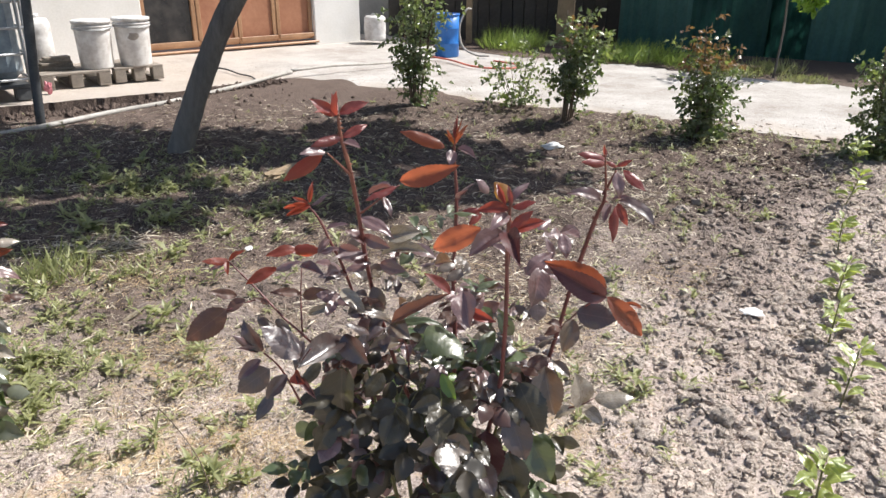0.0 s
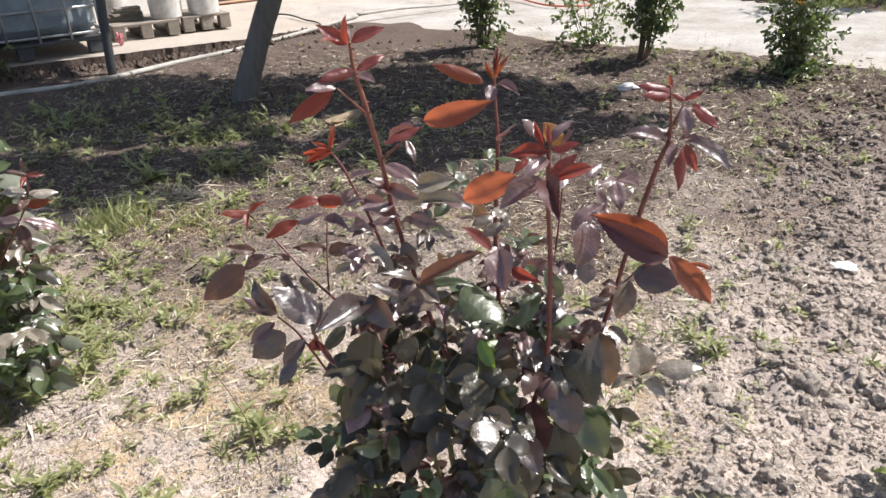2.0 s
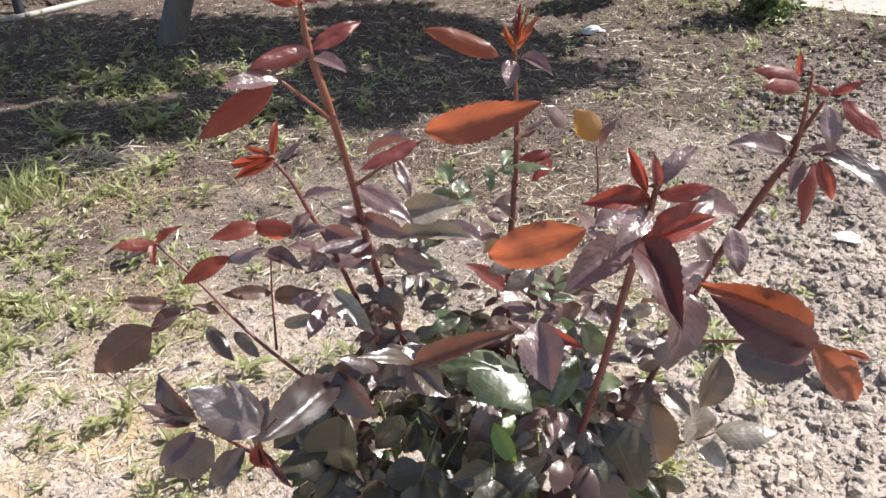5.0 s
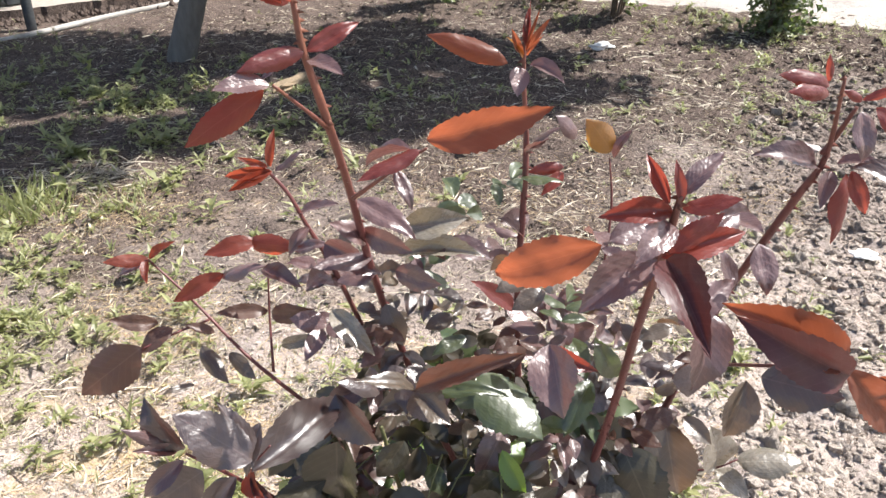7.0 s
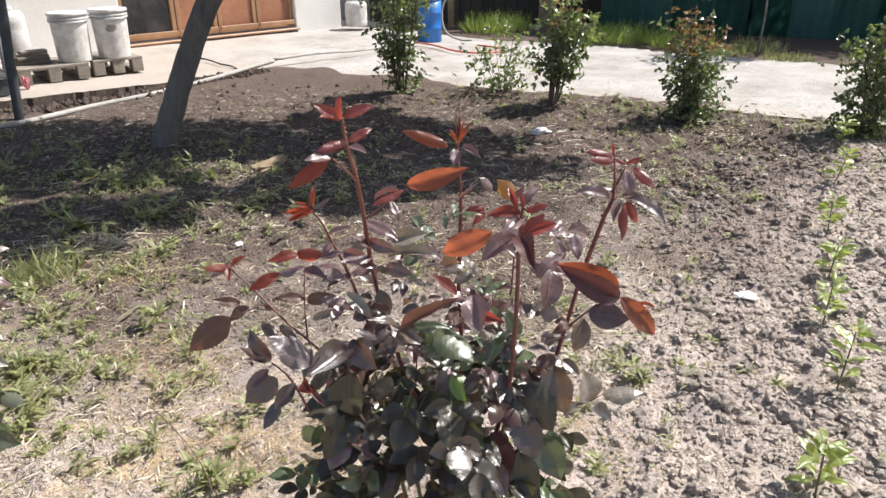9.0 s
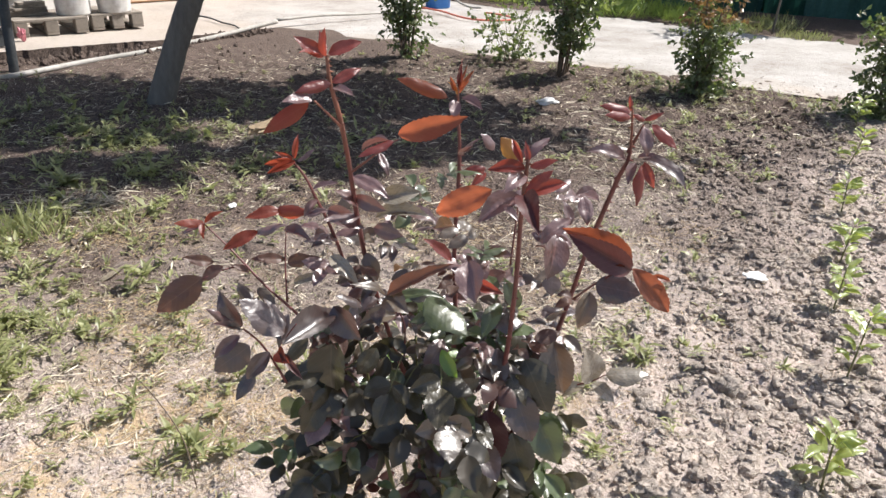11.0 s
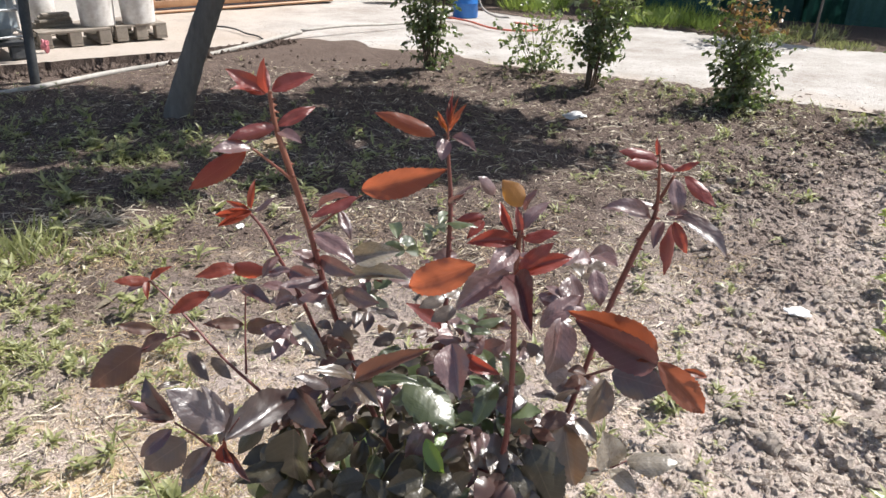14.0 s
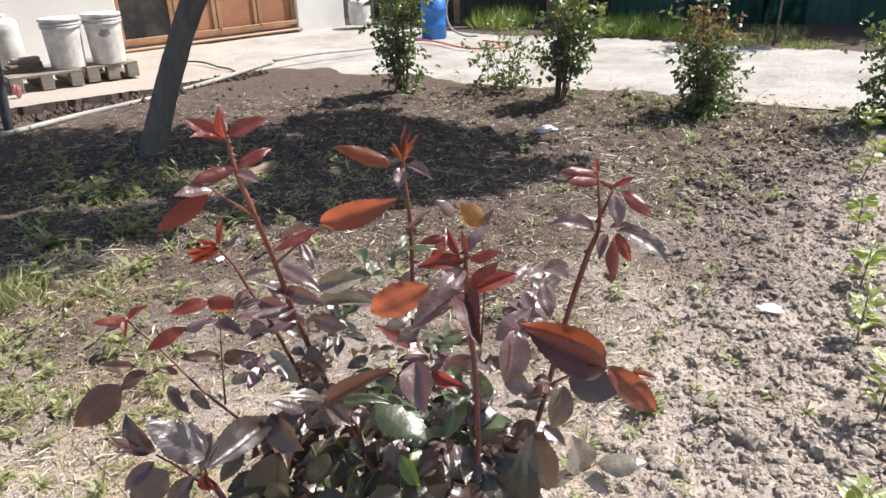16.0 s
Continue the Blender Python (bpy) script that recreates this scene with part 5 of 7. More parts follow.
leaflet(rose, (0.246, -0.065, 0.966), (0.242, -0.065, 0.986), 0.3, 0.8, "R")
leaflet(rose, (0.257, -0.100, 0.963), (0.242, -0.105, 0.972), 0.4, 0.7, "R")
leaflet(rose, (0.257, -0.100, 0.964), (0.278, -0.105, 0.976), 0.3, 0.6, "R")
leaflet(rose, (0.267, -0.100, 0.959), (0.297, -0.115, 0.935), 0.38, 0.7, "R")
leaflet(rose, (0.258, -0.100, 0.956), (0.265, -0.115, 0.925), 0.6, 0.5, "P")
leaflet(rose, (0.244, -0.088, 0.908), (0.194, -0.105, 0.927), 0.44, 0.36, "P", shape=1, turn=0.28)
leaflet(rose, (0.245, -0.085, 0.922), (0.227, -0.085, 0.926), 0.4, 0.3, "P")
leaflet(rose, (0.256, -0.085, 0.905), (0.247, -0.105, 0.884), 0.45, 0.3, "P")
leaflet(rose, (0.264, -0.090, 0.905), (0.264, -0.105, 0.854), 0.36, 0.8, "R")
leaflet(rose, (0.265, -0.095, 0.910), (0.280, -0.105, 0.879), 0.4, 0.8, "R")
leaflet(rose, (0.264, -0.095, 0.913), (0.316, -0.125, 0.891), 0.44, 0.5, "N")
leaflet(rose, (0.258, -0.085, 0.911), (0.284, -0.095, 0.918), 0.4, 0.4, "P", shape=1, turn=0.3)
leaflet(rose, (0.244, -0.210, 0.825), (0.163, -0.215, 0.868), 0.40, 0.75, "O", shape=1)
leaflet(rose, (0.243, -0.220, 0.822), (0.167, -0.230, 0.866), 0.42, 0.85, "M", shape=1)
leaflet(rose, (0.245, -0.210, 0.819), (0.301, -0.195, 0.754), 0.36, 0.8, "O")
leaflet(rose, (0.272, -0.200, 0.807), (0.295, -0.200, 0.800), 0.35, 0.6, "O")
leaflet(rose, (0.214, -0.160, 0.769), (0.267, -0.180, 0.770), 0.75, 0.75, "N")
leaflet(rose, (0.212, -0.140, 0.748), (0.199, -0.160, 0.703), 0.6, 0.7, "B")
leaflet(rose, (0.275, 0.000, 0.522), (0.342, -0.005, 0.535), 0.58, 0.36, "S", shape=6, turn=0.3)
leaflet(rose, (0.257, 0.005, 0.504), (0.238, -0.005, 0.575), 0.7, 0.4, "S", turn=0.3)
leaflet(rose, (0.255, 0.005, 0.500), (0.292, -0.015, 0.481), 0.65, 0.4, "S", turn=0.3)
leaflet(rose, (0.246, 0.005, 0.497), (0.209, -0.005, 0.480), 0.5, 0.4, "S")
leaflet(rose, (0.170, -0.025, 0.635), (0.196, -0.045, 0.664), 0.5, 0.2, "B")
leaflet(rose, (0.157, -0.020, 0.578), (0.189, -0.040, 0.580), 0.5, 0.4, "B")
leaflet(rose, (0.128, -0.040, 0.661), (0.103, -0.040, 0.708), 0.5, 0.4, "G")
leaflet(rose, (0.197, -0.040, 0.616), (0.225, -0.060, 0.600), 0.55, 0.5, "B")

# broad old leaves that hang down round the outer canes
for x, y, z, kind in ((0.10, -0.06, 0.60, "N"), (0.145, -0.05, 0.58, "D"), (0.17, -0.03, 0.545, "G"), (0.13, -0.07, 0.53, "N"), (0.165, -0.05, 0.475, "G"), (0.13, -0.08, 0.46, "D"), (0.19, -0.02, 0.46, "G"),
                      (0.15, -0.07, 0.40, "D"), (0.185, -0.03, 0.60, "B"), (0.09, -0.08, 0.50, "M"), (0.10, -0.09, 0.40, "D"), (0.175, -0.03, 0.37, "G"), (0.05, -0.11, 0.44, "D"), (0.12, -0.08, 0.32, "D")):
    drop = leaf_rng.uniform(0.060, 0.082)
    leaflet(rose, (x, y, z), (x + 0.02 * leaf_rng.normal() + 0.006, y - 0.03, z - drop), 0.72, 0.85, kind)


def leaf_batch(rng, name, rows, material, owner, label=""):
    """Many leaflets in one mesh; rows of base, tip, width, facing."""
    pieces = []
    for base, tip, width, facing in rows:
        me = INNER_LEAF[int(rng.integers(len(SHAPES)))]
        co = np.empty(len(me.vertices) * 3)
        me.vertices.foreach_get("co", co)
        co = co.reshape(-1, 3)
        axis = np.asarray(tip) - np.asarray(base)
        length = np.linalg.norm(axis)
        axis = axis / length
        side = np.cross(axis, np.array([rng.uniform(0.0, 0.4), -facing, 1.05 - facing]) + rng.normal(0, 0.15, 3))
        side /= np.linalg.norm(side)
        normal = np.cross(side, axis)
        pieces.append((base + length * (co[:, :1] * width * side + co[:, 1:2] * axis + co[:, 2:] * normal), [tuple(q.vertices) for q in me.polygons]))
    ob = joined(name, pieces, material, owner, True, label)
    ob["kind"] = "stuff"
    return ob


def compound_rows(rng, at, way, size):
    at, way = np.asarray(at, float), np.asarray(way, float)
    way = way / np.linalg.norm(way)
    side = np.cross(way, (0, 0, 1))
    side /= np.linalg.norm(side) + 1e-9
    facing = float(rng.uniform(0.12, 0.75))
    for reach, s_, k in ((1.2, 0.15, 1.0), (0.95, 1, 0.85), (0.95, -1, 0.85), (0.5, 1, 0.65), (0.5, -1, 0.65)):
        b = at + way * size * reach
        d = way * (1.0 if abs(s_) < 0.5 else 0.35) + side * s_ * 0.9 + np.array([0, 0, -0.3 + 0.3 * rng.normal()])
        yield b, b + d / np.linalg.norm(d) * size * k * (0.85 + 0.3 * rng.random()), 0.55 + 0.25 * rng.random(), facing


def build_rose_skirt():
    """The older, darker leaves low down in the bush: the outermost one by one, the rest as a mass."""
    rng = np.random.default_rng(41)
    low = {"D": [], "P": [], "G": []}
    for i in range(215):
        a = rng.random() * 6.283
        z = rng.uniform(0.08, 0.62)
        reach = 0.150 - 0.05 * max(0, z - 0.45) / 0.2
        r = reach * math.sqrt(rng.random())
        at = np.array([r * math.cos(a) * 1.2 - 0.035, r * math.sin(a) * 0.9 - 0.02, z])
        way = np.array([math.cos(a) + 0.3 * rng.normal(), math.sin(a) + 0.3 * rng.normal(), rng.uniform(-0.7, 0.3)])
        size = rng.uniform(0.041, 0.057)
        if i < 100 and math.sin(a) < 0.3:
            line = compound_leaf(rng, rose, at, way, size, "DDNDDGD" if z < 0.45 else "NDBDGPN", True)
            v, f = tube_arrays(line, 5)
            mesh_object("leaf_stalk", v.tolist(), f, CANE_GREEN, rose, True)
        else:
            low["DDDPG"[int(rng.integers(5))]].extend(compound_rows(rng, at, way, size))
    # leaves of the middle height, along the canes
    feet = {"a": (-0.10, -0.10, 0.0), "b": (-0.02, 0.015, 0.0), "c": (0.08, -0.19, 0.0), "d": (0.20, -0.03, 0.0)}
    for key, (x, y, _) in feet.items():
        for k in range(9):
            z = 0.56 + 0.032 * k + 0.02 * rng.random()
            a = rng.random() * 6.283
            at = (x * (0.55 + 0.7 * (z - 0.4)), y * (0.2 + 1.5 * (z - 0.5)), z)
            compound_leaf(rng, rose, at, (math.cos(a), 0.7 * math.sin(a), rng.uniform(-0.1, 0.5)), rng.uniform(0.032, 0.044), "PPBGBP")
    for x, y, z, reach in ((-0.096, -0.05, 0.74, 0.05), (-0.085, -0.03, 0.66, 0.06), (-0.135, -0.035, 0.73, 0.04), (-0.17, -0.07, 0.62, 0.05), (0.03, 0.01, 0.70, 0.05), (0.21, -0.01, 0.69, 0.05), (0.19, 0.01, 0.59, 0.05), (0.11, -0.08, 0.60, 0.05)):
        for k in range(3):
            a = rng.random() * 6.283
            compound_leaf(rng, rose, (x + 0.01 * rng.normal(), y, z + reach * (rng.random() - 0.5)), (math.cos(a), 0.7 * math.sin(a), rng.uniform(-0.2, 0.4)), rng.uniform(0.030, 0.042), "PHNBPHG")
    for k in range(14):
        a = rng.uniform(-1.3, 0.4)
        at = (0.10 + 0.07 * math.cos(a), 0.10 * math.sin(a) - 0.02, rng.uniform(0.12, 0.50))
        compound_leaf(rng, rose, at, (math.cos(a), math.sin(a), rng.uniform(-0.5, 0.1)), rng.uniform(0.042, 0.054), "DNDGD", True)
    for kind_, rows in low.items():
        leaf_batch(rng, "low_foliage", rows, LOW_LEAF[kind_], rose, {"D": "dark old leaves", "P": "plum leaves", "G": "deep green leaves"}[kind_])
    for i in range(9):
        a = i * 0.7 + rng.random()
        r = rng.uniform(0.06, 0.15)
        top = np.array([r * math.cos(a), r * math.sin(a) * 0.9 - 0.02, rng.uniform(0.42, 0.64)])
        tube("stem", [(0.01 * math.cos(a), 0.01 * math.sin(a), -0.02, 0.005), (*(top * (0.6, 0.6, 0.5)), 0.004), (*top, 0.0022)], CANE_GREEN, rose, 6)


build_rose_skirt()


# ---- the second near rose, greener ----
def build_green_rose():
    place = (-1.29, 1.55, 0.0)
    own = thing("rose_bush", (*place[:2], gz(*place[:2])), "bushy rose with shiny green leaves and coppery shoot tips", "rose bush")
    rng = np.random.default_rng(52)
    low = []
    for i in range(11):
        a = i * 0.571 + 0.3 * rng.random()
        r = rng.uniform(0.05, 0.17)
        top = np.array([r * math.cos(a), r * math.sin(a), rng.uniform(0.62, 0.84)])
        line = smooth_line([(0.02 * math.cos(a), 0.02 * math.sin(a), -0.02, 0.005), (*(top * (0.45, 0.45, 0.5)), 0.004), (*top, 0.0018)], 6)
        joined("cane", [tube_arrays(line, 7, 0.1, i)] + thorn_arrays(rng, line, 30), CANE_OLD, own, True)
        for k in range(7):
            q = line[min(len(line) - 1, int(len(line) * (0.42 + 0.09 * k)))]
            b = a + rng.normal() * 1.3
            kinds = "GSGSSBG" if k < 4 else "SHBSRPS"
            v, f = tube_arrays(compound_leaf(rng, own, q[:3], (math.cos(b), math.sin(b), rng.uniform(-0.3, 0.4)), rng.uniform(0.056, 0.080), kinds, k < 4), 5)
            if k % 2:
                mesh_object("leaf_stalk", v.tolist(), f, CANE_GREEN, own, True)
    for i in range(200):
        a = rng.random() * 6.283
        z = rng.uniform(0.14, 0.76)
        r = 0.165 * math.sqrt(rng.random())
        low.extend(compound_rows(rng, (r * math.cos(a) * 0.95, r * math.sin(a) * 0.95, z), (math.cos(a), math.sin(a), rng.uniform(-0.5, 0.4)), rng.uniform(0.050, 0.074)))
    for i in range(95):
        a = rng.random() * 6.283
        r = 0.17 * math.sqrt(rng.random())
        low.extend(compound_rows(rng, (r * math.cos(a), r * math.sin(a), rng.uniform(0.05, 0.36)), (math.cos(a), math.sin(a), rng.uniform(-0.3, 0.5)), rng.uniform(0.050, 0.074)))
    leaf_batch(rng, "low_foliage", low[::2], LOW_LEAF["G"], own, "deep green inner leaves")
    leaf_batch(rng, "low_foliage", low[1::4], LOW_LEAF["D"], own, "old dark inner leaves")
    leaf_batch(rng, "low_foliage", low[3::4], LOW_LEAF["S"], own, "pale grey-green leaves")
    # low shoots with brownish young leaves that lean towards the other rose
    cane(own, "shoot", [(0.40, -0.04, 0.67, 0.0014), (0.37, -0.04, 0.59, 0.002), (0.18, -0.02, 0.36, 0.003), (0.02, 0.0, 0.1, 0.004)])
    cane(own, "shoot", [(0.30, 0.02, 0.44, 0.0014), (0.25, 0.01, 0.38, 0.002), (0.12, 0.0, 0.24, 0.003), (0.01, 0.0, 0.05, 0.004)])
    for k, (x, z) in enumerate(((0.27, 0.41), (0.30, 0.44), (0.25, 0.47))):
        compound_leaf(rng, own, (x, 0.015, z), (0.9 if k % 2 else -0.3, 0.4 + 0.25 * k, 0.25), 0.040, "HHN"[k])
    # its tall shoot: a small reddish star on top, broad shiny brown leaves below
    for (x, y, z), way, width, facing, kind_ in (((0.400, -0.04, 0.668), (0.030, 0.018, -0.004), 0.4, 0.6, "R"), ((0.400, -0.04, 0.670), (-0.032, -0.02, 0.014), 0.35, 0.6, "H"), ((0.400, -0.04, 0.672), (-0.004, 0, 0.036), 0.3, 0.8, "H"), ((0.398, -0.04, 0.664), (0.006, -0.03, -0.014), 0.4, 0.7, "R"),
                                                 ((0.390, -0.04, 0.625), (0.050, 0.030, -0.004), 0.5, 0.36, "S"), ((0.386, -0.04, 0.628), (-0.042, -0.026, 0.010), 0.6, 0.36, "S"), ((0.383, -0.04, 0.618), (0.012, -0.04, -0.012), 0.6, 0.6, "H"),
                                                 ((0.375, -0.04, 0.597), (0.046, 0.026, 0.002), 0.45, 0.7, "O"), ((0.372, -0.04, 0.592), (-0.044, -0.03, -0.012), 0.5, 0.6, "H"),
                                                 ((0.352, -0.04, 0.560), (0.066, 0.040, -0.034), 0.40, 0.36, "P"), ((0.350, -0.04, 0.556), (-0.05, -0.034, 0.004), 0.55, 0.36, "P"), ((0.345, -0.04, 0.548), (0.03, -0.03, -0.05), 0.5, 0.6, "H"), ((0.32, -0.035, 0.515), (0.06, 0.03, -0.03), 0.5, 0.36, "S")):
        leaflet(own, (x, y, z), (x + way[0], y + way[1], z + way[2]), width, facing, kind_, None, 0.3)
    # broad pale leaves low on the path side, standing in for sunlit glints
    for k in range(46):
        a = rng.normal(-0.75, 0.75)
        r = rng.uniform(0.12, 0.27)
        compound_leaf(rng, own, (r * math.cos(a), r * math.sin(a), rng.uniform(0.16, 0.60)), (math.cos(a), math.sin(a), rng.uniform(-0.1, 0.4)), rng.uniform(0.046, 0.064), "SGSSKSG")


build_green_rose()


# ---- the roses by the yard ----
def far_rose(x, y, height, width, leaves, seed, label, red=0.0, lean=0.0, size=0.040, bare=0.28, fresh=0.2):
    own = thing("rose_bush", (x, y, gz(x, y)), label, "rose bush", "roses along the yard")
    rng = np.random.default_rng(seed)
    tips, stout = [], min(1.0, height) ** 1.5
    for i in range(8):
        a = i * 0.785 + 0.4 * rng.random()
        r = width * 0.5 * rng.uniform(0.25, 0.9)
        top = np.array([r * math.cos(a) + lean * height, r * math.sin(a) * 0.8, height * rng.uniform(0.62, 1.0)])
        line = smooth_line([(0.03 * math.cos(a), 0.03 * math.sin(a), -0.03, 0.009 * stout), (*(top * (0.5, 0.5, 0.45)), 0.007 * stout), (*top, 0.003 * stout)], 6)
        v, f = tube_arrays(line, 6, 0.15, i)
        mesh_object("cane", v.tolist(), f, CANE_OLD, own, True)
        tips.append(line)
    groups = {"foliage": [], "young_foliage": [], "new_growth": []}
    for _ in range(leaves // 5):
        line = tips[int(rng.integers(len(tips)))]
        k = int(len(line) * (bare + (1 - bare) * rng.random() ** 0.8)) - 1
        at = line[k, :3] + rng.normal(0, width * 0.17, 3) * (1, 1, 0.8)
        at[2] = max(at[2], 0.05)
        way = random_ways(rng, 1, -0.4, 0.6)[0]
        name = "new_growth" if rng.random() < red * (at[2] > height * 0.62) else "young_foliage" if rng.random() < fresh * (0.3 + at[2] / height) else "foliage"
        groups[name].append((at, way))
    looks = {"foliage": (FOLIAGE, ""), "young_foliage": (FOLIAGE_FRESH, "pale green younger leaves"), "new_growth": (FOLIAGE_RED, "coppery new leaves")}
    for name, rows in groups.items():
        if not rows:
            continue
        p, d, l = [], [], []
        for at, way in rows:
            for j in range(5):
                p.append(at + way * size * 0.4 * j)
                d.append(way * 0.5 + rng.normal(0, 0.6, 3))
                l.append(size * rng.uniform(0.7, 1.25))
        nor = random_ways(rng, len(p), 0.2, 1.0)
        v, f = blades(p, d, nor, l, np.array(l) * 0.68, 0.2, 0.35)
        crown_ = mesh_object(name, v.tolist(), f.tolist(), looks[name][0], own, False, looks[name][1])
        crown_["kind"] = "stuff"


far_rose(-0.56, 6.22, 0.98, 0.46, 1600, 61, "bushy green rose on a small mound beside the yard", size=0.045, bare=0.2)
far_rose(0.30, 6.30, 0.52, 0.62, 620, 62, "small thin pale green rose beside the yard", lean=-0.08, size=0.042, bare=0.2, fresh=0.6)
far_rose(0.69, 5.88, 1.02, 0.40, 1250, 63, "tall green rose with bare stems below", red=0.12, lean=0.06, size=0.048, bare=0.28, fresh=0.5)
far_rose(1.62, 5.42, 0.80, 0.46, 2300, 64, "dense green rose with coppery red top", red=0.7, bare=0.12)
far_rose(2.70, 5.02, 0.95, 0.56, 2800, 65, "large dense dark rose with a few coppery leaves", red=0.25, bare=0.08, size=0.038)
far_rose(-4.22, 4.85, 0.72, 0.5, 1500, 66, "shaded dark rose beside the tank", bare=0.1)


# ---- seedlings ----
def build_seedlings():
    rng = np.random.default_rng(71)
    rows = [(1.01, 1.57, 0.17), (1.23, 1.99, 0.20), (1.37, 2.42, 0.16), (1.55, 2.81, 0.15), (1.75, 3.30, 0.15), (2.05, 3.96, 0.17), (2.36, 4.63, 0.18)]
    for x, y, h in rows:
        own = thing("pepper_seedling", (x, y, gz(x, y)), "young pepper seedling with light green leaves in bare soil", "seedling", "row of seedlings")
        lean = rng.normal(0, 0.015, 2)
        line = smooth_line([(0, 0, -0.01, 0.003), (lean[0], lean[1], h * 0.55, 0.0026), (lean[0] * 1.5, lean[1] * 1.5, h, 0.0018)], 4)
        v, f = tube_arrays(line, 6)
        mesh_object("stem", v.tolist(), f, CANE_GREEN, own, True)
        for k in range(19):
            q = line[min(len(line) - 1, int(len(line) * (0.25 + 0.042 * k)))][:3]
            a = k * 2.4 + rng.random()
            d = np.array([math.cos(a), math.sin(a), rng.uniform(-0.1, 0.9)])
            d /= np.linalg.norm(d)
            l = rng.uniform(0.045, 0.080) * (1.0 if k < 14 else 0.7)
            leaflet(own, q + d * 0.012, q + d * (0.012 + l), 0.42, rng.uniform(0, 0.5), "K")


build_seedlings()


# ---- the leaning tree ----
def crown_leaves(rng, clumps, per, size, gaps=()):
    """Leaves in loose clumps; gaps: openings cut along the sun's path to cast sun flecks, as x, y at the foot and a
    radius.
    """
    p, d = [], []
    for cx, cy, cz, rx, ry, rz in clumps:
        for _ in range(per):
            u = random_ways(rng, 1, -1, 1)[0] * rng.random() ** 0.45
            q = (cx + rx * u[0], cy + ry * u[1], cz + rz * u[2])
            if any((q[0] - 0.66 * q[2] - gx) ** 2 + (1.5 * (q[1] - 0.30 * q[2] - gy)) ** 2 < r * r for gx, gy, r in gaps):
                continue
            p.append(q)
            d.append(rng.normal(0, 1, 3) + (0, 0, -0.4))
    l = size * (0.6 + 0.7 * rng.random(len(p)))
    return blades(p, d, random_ways(rng, len(p), 0.2, 1), l, l * 0.5, 0.2, 0.3)


